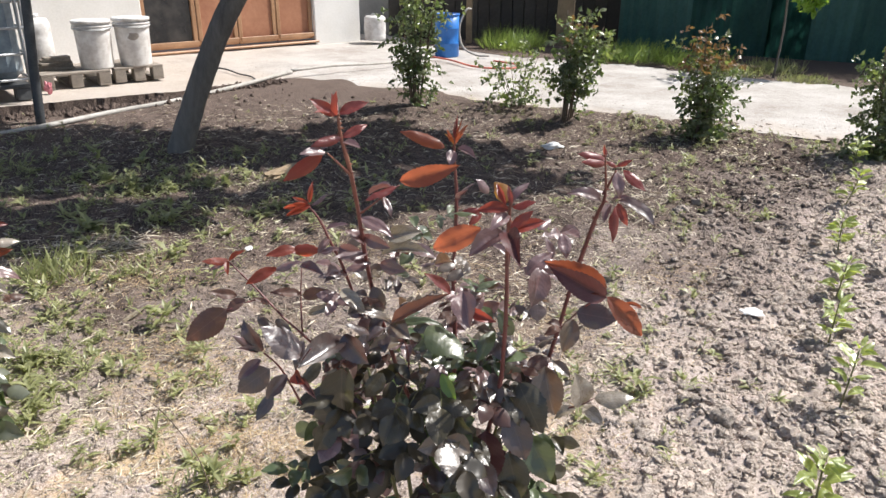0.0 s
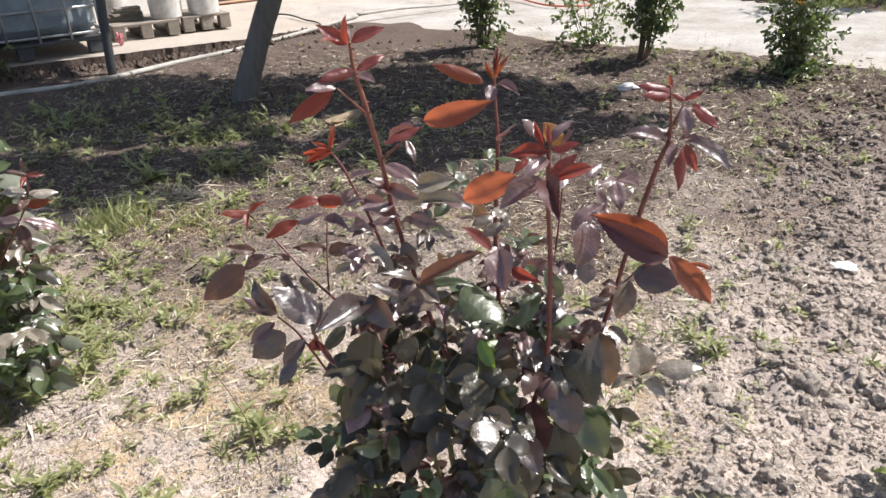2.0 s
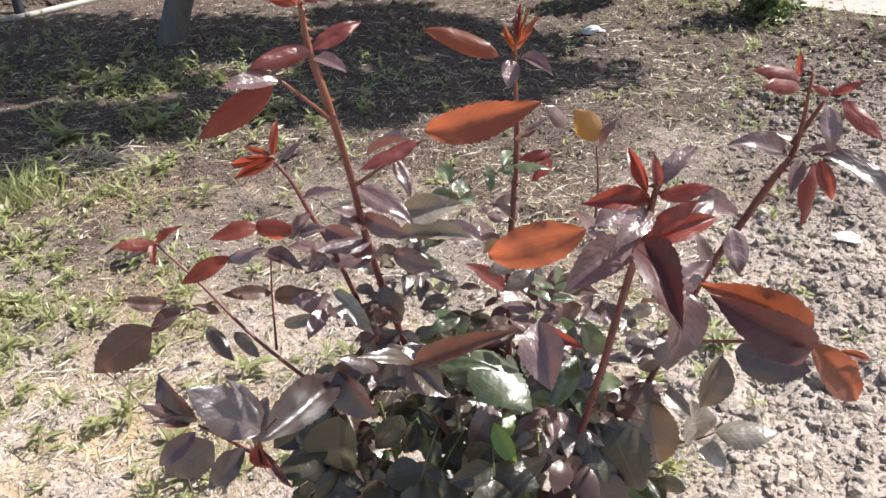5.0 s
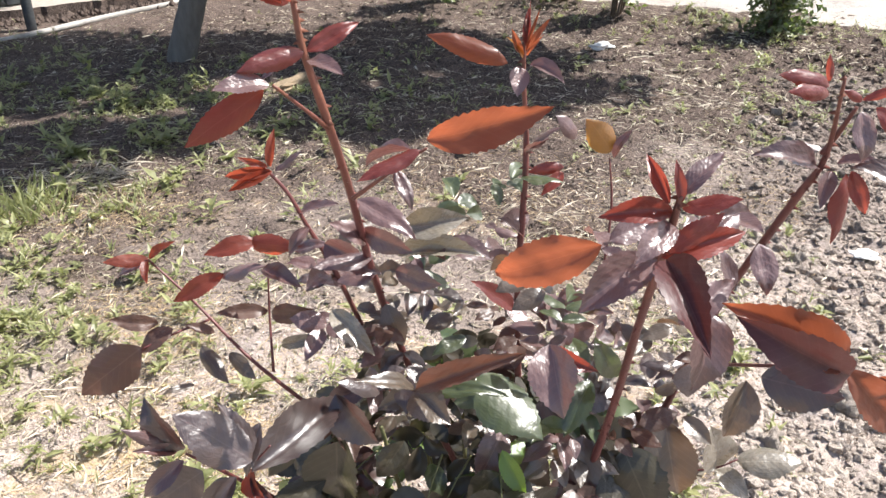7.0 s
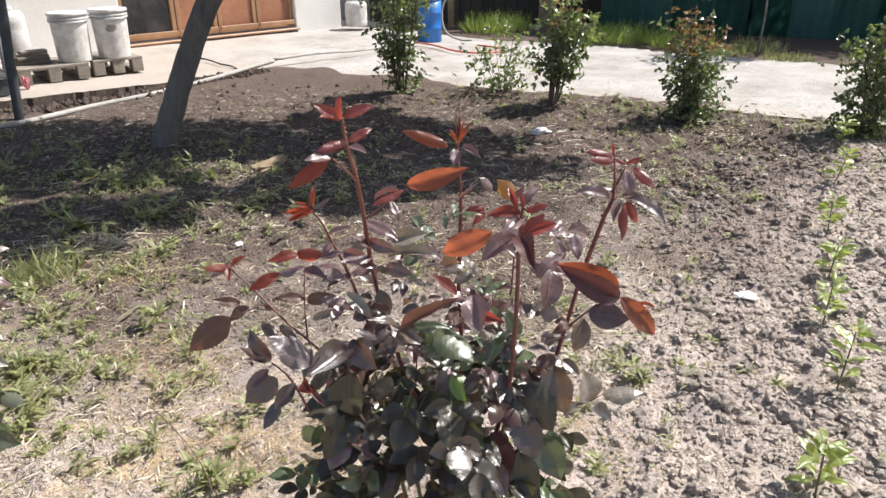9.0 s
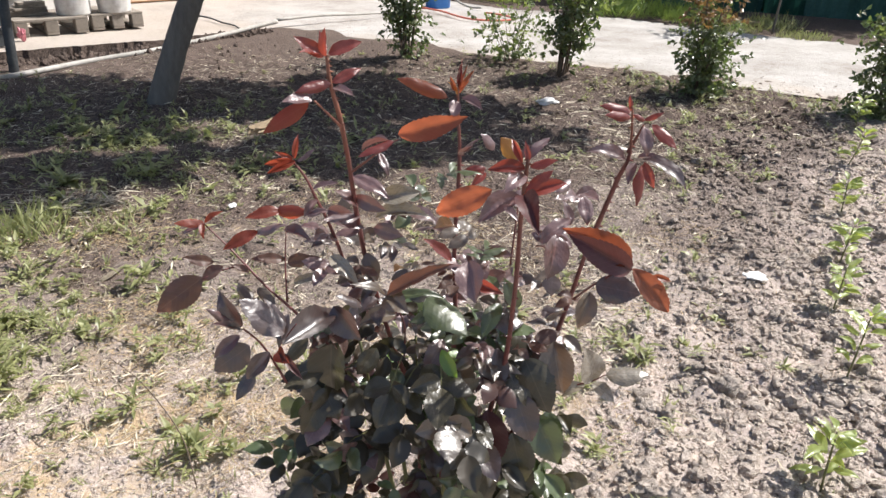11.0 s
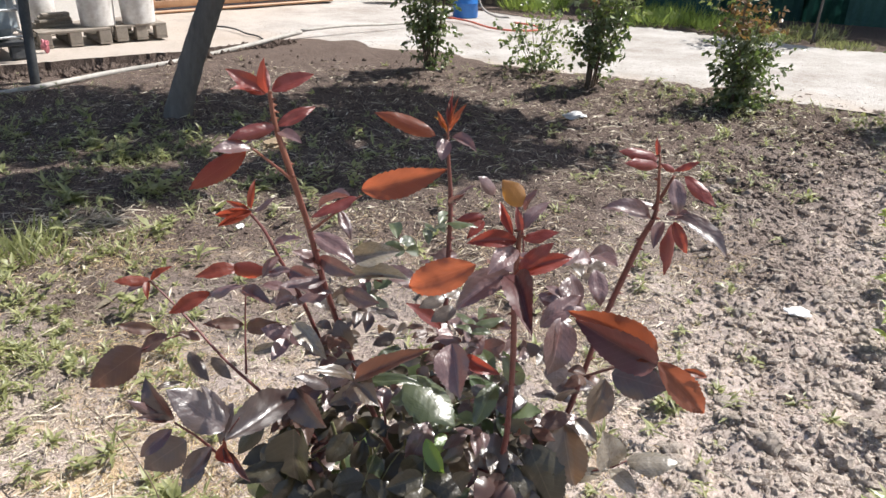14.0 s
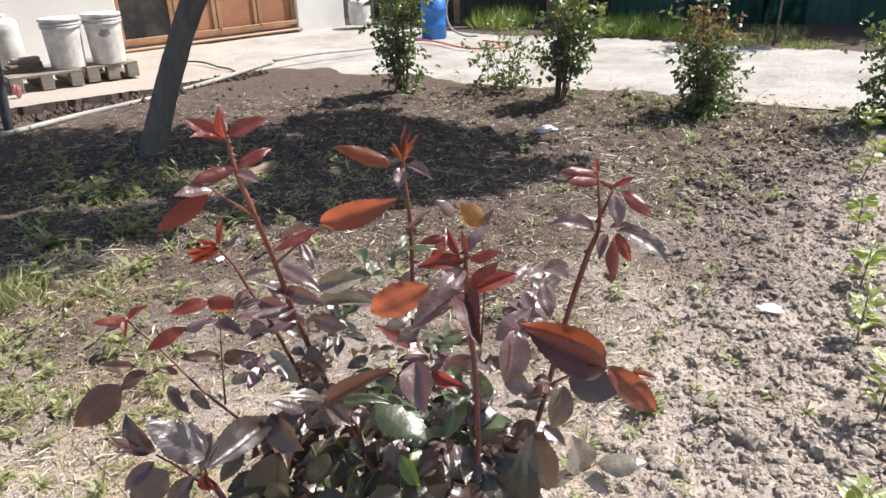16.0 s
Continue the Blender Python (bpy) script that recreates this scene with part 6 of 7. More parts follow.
def build_tree():
    own = thing("tree", (-1.935, 4.62, 0.0), "leaning grey-barked garden tree with a leafy crown", "tree")
    rng = np.random.default_rng(81)
    trunk = [(-0.04, 0, -0.12, 0.105), (0.01, 0, 0.03, 0.084), (0.10, 0.0, 0.25, 0.074), (0.25, 0.0, 0.577, 0.070), (0.435, 0.02, 0.93, 0.068), (0.75, 0.14, 1.45, 0.066), (1.05, 0.30, 1.9, 0.062)]
    tube("trunk", trunk, BARK, own, 16, 6, 0.10, 4)
    limbs = [[(1.04, 0.30, 1.88, 0.055), (1.5, 0.4, 2.4, 0.04), (2.2, 0.5, 2.9, 0.02)],
             [(1.04, 0.30, 1.88, 0.05), (0.9, 0.8, 2.4, 0.04), (0.0, 1.3, 2.8, 0.018)],
             [(1.03, 0.30, 1.86, 0.05), (2.0, -0.1, 2.4, 0.04), (3.3, 0.0, 2.9, 0.018)],
             [(1.04, 0.30, 1.88, 0.045), (1.0, 0.3, 2.6, 0.04), (0.9, 0.5, 3.3, 0.02)]]
    for k, row in enumerate(limbs):
        tube("limb", row, BARK, own, 9, 5, 0.1, k)
    # the crown is out of view: clumps are placed by the shade they cast
    inner = [(0.6, 0.5, 2.9, 0.75, 0.6, 0.4), (1.3, 0.3, 2.8, 0.7, 0.55, 0.4), (2, 0.45, 2.8, 0.7, 0.5, 0.4), (3, 0.45, 2.8, 0.65, 0.42, 0.33), (1.2, 0.9, 3, 0.8, 0.5, 0.35), (2.2, 1, 3, 0.7, 0.4, 0.35), (-0.3, 0.7, 2.7, 0.7, 0.6, 0.4), (-0.9, 1.3, 2.6, 0.7, 0.6, 0.4), (3.05, 1.45, 2.9, 0.4, 0.28, 0.22), (3.4, 1.15, 2.9, 0.45, 0.3, 0.25), (3.9, 0.75, 2.8, 0.45, 0.3, 0.25), (3.2, 0.7, 2.9, 0.6, 0.35, 0.3)]
    lower = [(0, 0, 2.7, 0.6, 0.5, 0.4), (1.4, -0.35, 2.8, 0.6, 0.45, 0.3), (0.6, -0.2, 2.7, 0.6, 0.5, 0.3), (1.95, -0.15, 2.8, 0.5, 0.38, 0.28), (-0.2, -0.6, 2.7, 0.5, 0.4, 0.3), (0.5, -0.75, 2.7, 0.5, 0.35, 0.3), (-0.9, -0.2, 2.6, 0.5, 0.4, 0.3), (1.75, -0.9, 2.8, 0.5, 0.4, 0.25), (1.45, -1.35, 2.8, 0.5, 0.35, 0.22), (1.2, -1, 2.8, 0.5, 0.4, 0.25)]
    outer = [(3.7, 0.1, 2.8, 0.5, 0.25, 0.25), (4.3, 0.15, 2.8, 0.35, 0.2, 0.2), (3.5, -0.25, 2.8, 0.5, 0.25, 0.2), (2.75, -0.32, 2.8, 0.36, 0.16, 0.12), (2.3, -0.6, 2.8, 0.3, 0.15, 0.12), (2.05, -1.12, 2.8, 0.45, 0.3, 0.2)]
    inner, lower, outer = ([(cx - 0.095, cy + 0.26, *rest) for cx, cy, *rest in rows] for rows in (inner, lower, outer))
    inner += [(3.2, -0.05, 2.8, 0.4, 0.28, 0.25), (3.7, 0.25, 2.8, 0.4, 0.28, 0.2), (3.6, 0.75, 2.8, 0.4, 0.32, 0.2), (2.7, -0.10, 2.8, 0.4, 0.25, 0.2),
              (2.4, 0.2, 2.8, 0.45, 0.4, 0.25), (2.9, 0.1, 2.8, 0.45, 0.3, 0.25), (3.4, 0.35, 2.8, 0.4, 0.3, 0.2), (3.0, 0.8, 2.8, 0.45, 0.35, 0.25), (2.4, 0.9, 2.8, 0.45, 0.35, 0.25), (1.8, 0.6, 2.8, 0.45, 0.4, 0.25),
              (0.55, 0.35, 2.75, 0.6, 0.5, 0.3), (1.35, 0.2, 2.75, 0.6, 0.4, 0.3), (-0.3, 0.3, 2.65, 0.6, 0.6, 0.3), (2.0, 0.3, 2.75, 0.5, 0.35, 0.25), (-1.0, 0.8, 2.6, 0.6, 0.6, 0.3)]
    # leaf clumps out of view, added so that their shade covers the weeds
    inner += [(1.35, -0.50, 2.8, 0.40, 0.22, 0.2), (1.80, -0.45, 2.8, 0.40, 0.22, 0.2), (2.20, -0.40, 2.8, 0.34, 0.20, 0.2), (1.55, -0.75, 2.8, 0.35, 0.20, 0.2), (1.0, -0.75, 2.8, 0.40, 0.22, 0.2)]
    gaps = [(0.45, -0.53, 0.27), (0.66, -0.51, 0.25), (0.10, -1.05, 0.20), (0.33, -0.95, 0.19), (0.62, -0.80, 0.20), (0.85, -0.62, 0.19), (-0.15, -0.75, 0.19), (1.2, -0.35, 0.20), (-0.35, -1.15, 0.20), (1.55, -0.2, 0.19), (0.0, -0.55, 0.18), (0.95, -0.95, 0.20), (0.7, -1.15, 0.20)]
    # more unseen leaf layers stacked towards the sun, added to deepen the shade
    upper = [(cx + 0.66 * k, cy + 0.30 * k, cz + k, *rest) for k in (0.8, 1.7) for cx, cy, cz, *rest in inner]
    v, f = crown_leaves(rng, inner + upper, 330, 0.15, gaps)
    v2, f2 = crown_leaves(rng, lower + outer, 170, 0.15, gaps)
    v, f = np.concatenate([v, v2]), np.concatenate([f, f2 + len(v)])
    mesh_object("crown", v.tolist(), f.tolist(), FOLIAGE_TREE, own)


build_tree()


def build_sapling():
    own = thing("sapling", (3.16, 8.60, 0.0), "thin young tree with bright drooping green leaves", "tree")
    rng = np.random.default_rng(82)
    tube("trunk", [(0, 0, -0.05, 0.014), (0.02, 0, 0.5, 0.012), (0.0, 0.02, 1.0, 0.011), (-0.03, 0.0, 1.7, 0.008)], BARK, own, 8)
    for k, (dx, dy) in enumerate(((0.28, -0.08), (-0.3, 0.0), (0.1, 0.3), (0.12, -0.3))):
        tube("limb", [(0, 0.01, 1.05 + 0.08 * k, 0.008), (dx * 0.6, dy * 0.6, 1.35, 0.006), (dx * 1.3, dy * 1.3, 1.15, 0.003)], BARK, own, 6)
    v, f = crown_leaves(rng, [(0.34, -0.1, 1.02, 0.22, 0.2, 0.18), (0.22, -0.1, 0.82, 0.12, 0.12, 0.12), (-0.2, 0.0, 1.15, 0.28, 0.3, 0.15), (0.1, 0, 1.6, 0.5, 0.5, 0.4)], 190, 0.10)
    mesh_object("crown", v.tolist(), f.tolist(), FOLIAGE_LIGHT, own)


build_sapling()


def build_unseen_tree(x, y, clumps, seed, label):
    own = thing("tree", (x, y, 0.0), label, "tree")
    rng = np.random.default_rng(seed)
    tube("trunk", [(0, 0, -0.1, 0.16), (0.02, 0, 0.9, 0.13), (-0.05, 0, 2.0, 0.11), (-0.1, 0, 3.0, 0.07)], BARK, own, 12, 5, 0.1)
    for k, c in enumerate(clumps):
        tube("limb", [(-0.05, 0, 1.9, 0.07), (c[0] * 0.5, c[1] * 0.5, 2.6, 0.05), (c[0], c[1], c[2], 0.02)], BARK, own, 7)
    v, f = crown_leaves(rng, clumps, 520, 0.14)
    mesh_object("crown", v.tolist(), f.tolist(), FOLIAGE_TREE, own)


# two trees out of view, added to shade the fence and the yard's back edge
build_unseen_tree(6.6, 11.6, [(0, 0, 3.6, 1.3, 1.2, 0.9), (-1.5, -0.4, 3.3, 1.2, 1.0, 0.7), (-2.6, 0.2, 3.4, 1.1, 0.9, 0.7), (1.6, -0.6, 3.4, 1.2, 1.1, 0.8), (-0.6, -1.4, 3.2, 1.1, 0.7, 0.6), (0.8, -2.0, 3.2, 1.1, 0.7, 0.6)], 83, "unseen broad green tree added behind the fence for shade")
build_unseen_tree(3.2, 13.2, [(0, 0, 3.8, 1.2, 1.2, 0.9), (-1.3, -0.3, 3.5, 1.2, 1.0, 0.7), (1.2, -0.6, 3.5, 1.1, 0.9, 0.7), (-0.2, -1.3, 3.3, 1.1, 0.7, 0.6), (0.6, -2.5, 3.3, 1.0, 0.6, 0.5), (1.7, -2.9, 3.3, 1.0, 0.5, 0.5), (2.8, -3.4, 3.3, 1.0, 0.5, 0.5)], 84, "unseen green tree added behind the sheds for shade")


# ---- house wall with the double gate ----
WALL_TURN = math.degrees(math.atan2(10.36 - 8.58, -2.51 + 4.10))
GATE = Matrix.Translation((-4.10, 8.58, 0.09)) @ pose(0, 0, 0, 0, 0, WALL_TURN)
GATE_WIDTH = 2.38


def build_house():
    own = new("wall_house")
    own.matrix_world = GATE
    tagged(own, "sunlit white plastered house wall with a wide gate opening", "wall", kind="structure")
    for name, x0, x1, z0, z1 in (("wall_panel", -6.0, 0.0, -0.25, 2.9), ("wall_panel", GATE_WIDTH, GATE_WIDTH + 0.78, -0.25, 2.9), ("lintel", 0.0, GATE_WIDTH, 2.25, 2.9)):
        bm = box(bmesh.new(), (x1 - x0, 0.28, z1 - z0), ((x0 + x1) / 2, 0.14, (z0 + z1) / 2), 0, 0.012)
        part(name, bm, PLASTER, own)
    # the wall's return into the shaded corner
    part("wall_panel", box(bmesh.new(), (0.28, 3.2, 3.15), (GATE_WIDTH + 0.64, 1.885, 1.325), 0, 0.012), PLASTER, own)
    part("threshold", box(bmesh.new(), (GATE_WIDTH + 0.1, 0.16, 0.03), (GATE_WIDTH / 2, 0.05, 0.006), 0, 0.01), DOOR_FRAME, own)
    gate = thing("double_gate", (0, 0, 0), "rusty orange metal gate with one dark glazed leaf", "gate")
    gate.matrix_world = GATE
    widths = [0.69, 0.55, 0.57, 0.57]
    x = 0.0
    for k, w in enumerate(widths):
        leaf_ = part("gate_leaf", frame_bm(w - 0.012, 2.2, 0.055, 0.05, x + w / 2, 0.05), DOOR_FRAME, gate)
        if k == 0:
            part("pane", box(bmesh.new(), (w - 0.11, 0.012, 2.08), (x + w / 2, 0.09, 1.13), 0, 0.002), GLASS_DARK, leaf_, "dark dusty glass")
        else:
            part("panel", box(bmesh.new(), (w - 0.11, 0.016, 2.08), (x + w / 2, 0.085, 1.13), 0, 0.004), DOOR_PAINT, leaf_)
        part("bottom_rail", box(bmesh.new(), (w - 0.03, 0.02, 0.055), (x + w / 2, 0.018, 0.10), 0, 0.004), DOOR_FRAME, leaf_)
        x += w


def frame_bm(width, height, bar, depth, cx, cy):
    bm = bmesh.new()
    for sx in (-1, 1):
        box(bm, (bar, depth, height), (cx + sx * (width - bar) / 2, cy + 0.03, height / 2 + 0.04), 0, 0.006)
    for z in (bar / 2 + 0.04, height - bar / 2 + 0.04):
        box(bm, (width - 2 * bar - 0.002, depth, bar), (cx, cy + 0.03, z), 0, 0.006)
    return bm


build_house()


# ---- the shaded corner and sheds at the back ----
def build_back():
    shed = new("wall_shed")
    shed.matrix_world = pose(-1.75, 11.9, 0.0, 0, 0, -4)
    tagged(shed, "dark weathered board wall of a shed", "wall", kind="structure")
    part("backing", box(bmesh.new(), (3.6, 0.10, 2.6), (1.8, 0.12, 1.25), 0, 0.01), SHED_DARK, shed)
    master = None
    for k in range(20):
        bm = box(bmesh.new(), (0.168, 0.026, 2.5), (0, 0, 1.25), 0, 0.005)
        if master is None:
            ob = master = part("board", bm, SHED_DARK, shed)
        else:
            bm.free()
            ob = new("board", master.data)
            ob.parent = shed
        ob.matrix_basis = pose(0.10 + 0.178 * k, 0.045 + 0.006 * (k % 3), 0.02 * (k % 2))
    post_ = part("post", box(bmesh.new(), (0.09, 0.09, 2.5), (0, 0, 1.25), 0, 0.008), TIMBER, None)
    post_.matrix_world = pose(-0.42, 11.35, 0.0)
    post_.name = "timber_post"
    tagged(post_, "plain brown timber post in front of a dark shed", "post")
    board_ = part("post", box(bmesh.new(), (0.25, 0.06, 2.4), (0, 0, 1.2), 0, 0.008), TIMBER, None)
    board_.matrix_world = pose(1.00, 11.3, -0.02, 0, 0, -10)
    board_.name = "timber_board"
    tagged(board_, "broad brown timber board standing before a shed", "board")
    grey = part("wall_block", box(bmesh.new(), (1.1, 0.25, 2.4), (0, 0, 1.2), 0, 0.015), GREY_BLOCK, None)
    grey.matrix_world = pose(-1.98, 12.15, 0.0, 0, 0, 10)
    grey.name = "wall_corner"
    tagged(grey, "shaded grey rendered wall in a corner", "wall", kind="structure")
    fence = new("fence")
    fence.matrix_world = pose(1.75, 11.1, 0.0, 0, 0, -22)
    tagged(fence, "dark green sheet fence in deep shade", "fence", kind="structure")
    sheet = None
    for k in range(15):
        bm = bmesh.new()
        n = 9
        cols = [(0.5 * (i / (n - 1) - 0.5), 0.012 * math.cos(math.pi * i)) for i in range(n)]
        lo = [bm.verts.new((cx, cy, 0.0)) for cx, cy in cols]
        hi = [bm.verts.new((cx, cy, 2.1)) for cx, cy in cols]
        for i in range(n - 1):
            bm.faces.new((lo[i], lo[i + 1], hi[i + 1], hi[i]))
        bmesh.ops.solidify(bm, geom=bm.faces, thickness=0.003)
        if sheet is None:
            ob = sheet = part("sheet", bm, SHEET_GREEN, fence)
        else:
            bm.free()
            ob = new("sheet", sheet.data)
            ob.parent = fence
        ob.matrix_basis = pose(0.25 + 0.495 * k, 0.006 * (k % 2), 0.0)
        if k % 4 == 0:
            part("post", box(bmesh.new(), (0.06, 0.06, 2.2), (0.02 + 0.495 * k, 0.06, 1.05), 0, 0.006), STEEL_DARK, fence)


build_back()
grass_tuft("grass_tuft", 0.25, 10.75, 0.0, 0.45, 0.36, 700, 91, "bright sunlit tuft of tall grass before a shed")
grass_tuft("grass_tuft", 1.75, 9.75, 0.0, 0.55, 0.30, 800, 92, "tall green grass in shade before a fence")
grass_tuft("grass_tuft", 2.45, 9.35, 0.0, 0.45, 0.26, 600, 93, "tall green grass in shade before a fence")
grass_tuft("grass_tuft", 3.25, 8.95, 0.0, 0.35, 0.20, 300, 94, "low grass round a sapling", WEED)
grass_tuft("grass_tuft", -1.56, 2.62, 0.0, 0.13, 0.15, 170, 95, "thin grass tuft in dry soil", WEED)
grass_tuft("grass_tuft", -1.30, 2.75, 0.0, 0.11, 0.09, 50, 96, "thin grass tuft in dry soil", WEED)


# ---- yard clutter ----
def build_pallet(place, turn, label, length):
    own = thing("pallet", place, label, "pallet", turn=turn)
    for k in range(5):
        part("deck_board", box(bmesh.new(), (length, 0.10, 0.020), (0.0, -0.25 + 0.125 * k, 0.128), 0, 0.003), PALLET_WOOD, own)
    for sx in (-length / 2 + 0.05, 0.0, length / 2 - 0.05):
        part("bottom_board", box(bmesh.new(), (0.10, 0.60, 0.020), (sx, 0, 0.012), 0, 0.003), PALLET_WOOD, own)
        for sy in (-0.25, 0.25):
            part("block", box(bmesh.new(), (0.10, 0.10, 0.094), (sx, sy, 0.070), 0, 0.004), PALLET_WOOD, own)
    return own


def build_bucket(place, radius, height, label, turn, stain=False):
    own = thing("bucket", place, label, "bucket", "buckets on pallets", turn)
    r = radius
    part("body", lathe([(0, 0.0), (r * 0.88, 0.0), (r * 0.90, 0.01), (r * 0.98, height * 0.80), (r * 0.98, height * 0.955), (0, height * 0.955)]), PLASTIC_WHITE, own, "", True)
    part("lid", lathe([(r * 1.0, height * 0.925), (r * 1.07, height * 0.93), (r * 1.08, height * 0.985), (r * 1.0, height), (r * 0.95, height * 0.985), (0, height * 0.98)]), PLASTIC_WHITE, own, "white ribbed lid", True)
    for z_ in (0.875, 0.82):
        part("rib", lathe([(r * 0.965, height * (z_ - 0.022)), (r * 1.055, height * (z_ - 0.014)), (r * 1.06, height * (z_ + 0.012)), (r * 0.965, height * (z_ + 0.02))]), PLASTIC_WHITE, own, "", True)
    if stain:
        # a torn patch of grime with a ragged outline
        rng = np.random.default_rng(7)
        bm = bmesh.new()
        ring = []
        for k in range(14):
            a = k * 2 * math.pi / 14
            d = 0.75 + 0.5 * rng.random()
            u, w = 0.30 * d * math.cos(a), 0.085 * d * math.sin(a)
            h = 0.62 + w
            q = r * (0.90 + 0.08 * h / 0.8 + 0.012)
            ring.append(bm.verts.new((q * math.cos(-1.75 + u), q * math.sin(-1.75 + u), height * h)))
        bm.faces.new(ring)
        bmesh.ops.triangulate(bm, faces=bm.faces)
        bmesh.ops.solidify(bm, geom=bm.faces, thickness=0.003)
        part("stain", bm, GRIME, own, "brown-grey torn stain")
    arc = [(r * 1.06 * math.cos(a), -r * 0.30 * math.sin(a), height * (0.85 - 0.05 * math.sin(a)), 0.003) for a in np.linspace(0.0, math.pi, 9)]
    arc = [(x, -math.sqrt(max(0.0, (r * 1.075) ** 2 - x * x)) - 0.002, z, q) for x, y, z, q in arc]
    tube("handle", arc, STEEL, own, 6, 3, label="wire handle")
    return own


build_pallet((-3.86, 6.56, 0.092), 45, "weathered grey wooden pallet under a bucket and planks", 0.58)
build_pallet((-3.50, 7.01, 0.092), 45, "weathered grey wooden pallet under one white bucket", 0.45)
build_bucket((-3.61, 6.65, 0.231), 0.158, 0.43, "large dirty white plastic bucket with ribbed lid", 30)
build_bucket((-3.36, 6.90, 0.231), 0.158, 0.44, "large white plastic bucket with a torn stain", 40, True)


def build_drum(place, radius, height, material, label, name="plastic_drum"):
    own = thing(name, place, label, "drum")
    r, h = radius, height
    part("body", lathe([(0, 0), (r * 0.9, 0), (r * 0.97, h * 0.04), (r, h * 0.2), (r * 0.97, h * 0.25), (r, h * 0.3), (r, h * 0.66), (r * 0.97, h * 0.70), (r, h * 0.75), (r * 0.98, h * 0.9), (r * 0.8, h * 0.98), (0, h)]), material, own, "", True)
    part("cap", lathe([(0, h * 0.99), (r * 0.3, h * 0.99), (r * 0.3, h * 1.06), (0, h * 1.065)]), material, own, "screw cap", True)
    return own


def build_barrel(place, r, h, label):
    own = thing("plastic_drum", place, label, "drum")
    wall = [(0, 0), (r * 0.95, 0), (r, h * 0.03), (r, h * 0.30), (r * 1.03, h * 0.315), (r * 1.03, h * 0.335), (r, h * 0.35), (r, h * 0.64), (r * 1.03, h * 0.655), (r * 1.03, h * 0.675), (r, h * 0.69), (r, h * 0.96)]
    part("body", lathe(wall + [(r * 0.96, h * 0.96), (r * 0.94, h * 0.06), (0, h * 0.05)]), PLASTIC_BLUE, own, "", True)
    part("rim", lathe([(r * 0.955, h * 0.965), (r * 1.04, h * 0.965), (r * 1.05, h * 0.985), (r * 1.03, h), (r * 0.96, h), (r * 0.955, h * 0.965)]), PLASTIC_BLUE, own, "rolled rim", True)


build_barrel((-0.60, 9.62, 0.02), 0.155, 0.53, "open blue plastic drum at the edge of the yard")
build_drum((-1.74, 10.75, 0.09), 0.155, 0.34, PLASTIC_WHITE, "squat white plastic canister by a grey wall", "canister")
build_drum((-4.33, 6.92, 0.09), 0.125, 0.56, PLASTIC_WHITE, "tall white plastic drum beside the pallets")


def build_tank():
    """A caged bulk tank on its own pallet."""
    own = thing("bulk_tank", (-4.02, 5.50, 0.10), "grimy plastic bulk tank in a steel cage", "water tank", turn=47)
    own.matrix_world = Matrix.Translation((-3.66, 5.74, 0.10)) @ pose(0, 0, 0, 0, 0, 47)
    w, d, h = 1.2, 1.0, 1.0
    part("tank", box(bmesh.new(), (w - 0.06, d - 0.06, h - 0.06), (-w / 2, d / 2, 0.14 + h / 2), 0, 0.06), PLASTIC_TANK, own, "grimy translucent plastic body")
    part("base", box(bmesh.new(), (w, d, 0.03), (-w / 2, d / 2, 0.115), 0, 0.006), STEEL_DARK, own)
    for sx in (-0.07, -w / 2, -w + 0.07):
        for sy in (0.06, d - 0.06):
            part("foot", box(bmesh.new(), (0.12, 0.10, 0.10), (sx, sy, 0.05), 0, 0.006), STEEL_DARK, own)
    for z in (0.17, 0.37, 0.57, 0.77, 0.97, 1.16):
        tube("rail", [(-w - 0.005, -0.012, z, 0.011), (-w / 2, -0.014, z, 0.011), (0.005, -0.012, z, 0.011)], STEEL, own, 8, 2)
        tube("rail", [(0.012, -0.01, z, 0.011), (0.014, d / 2, z, 0.011), (0.012, d, z, 0.011)], STEEL, own, 8, 2)
    for k in range(6):
        x = -0.02 - k * (w - 0.04) / 5
        tube("upright", [(x, -0.034, 0.13, 0.010), (x, -0.034, 0.65, 0.010), (x, -0.034, 1.17, 0.010)], STEEL, own, 8, 2)
    for k in range(6):
        y = 0.08 + k * (d - 0.14) / 5
        tube("upright", [(0.034, y, 0.13, 0.010), (0.034, y, 0.65, 0.010), (0.034, y, 1.17, 0.010)], STEEL, own, 8, 2)
    part("marking_plate", box(bmesh.new(), (0.20, 0.006, 0.28), (-0.58, -0.052, 0.70), 0, 0.002), STEEL_DARK, own, "dark blank marking plate")


build_tank()

# steel post by the tank
post = tube("steel_post", [(-3.40, 5.35, -0.15, 0.036), (-3.355, 5.35, 0.45, 0.036), (-3.31, 5.35, 0.95, 0.036), (-3.26, 5.35, 2.2, 0.036)], STEEL_DARK, None, 10, 3)
tagged(post, "dark steel post leaning slightly beside the tank", "post")
# odds and ends by the far fence and the house corner
plank = part("plank", box(bmesh.new(), (0.62, 0.14, 0.045), (0, 0, 0.0225), 0, 0.006), TIMBER)
plank.matrix_world = pose(2.86, 9.12, 0.012, 0, 0, -20)
tagged(plank, "weathered brown plank lying in shaded grass", "plank")
grass_tuft("weed_patch", 2.72, 8.62, 0.0, 0.30, 0.12, 420, 97, "pale green weeds round a young tree", WEED)
grass_tuft("weed_patch", 3.35, 8.25, 0.0, 0.28, 0.10, 320, 98, "pale green weeds round a young tree", WEED)
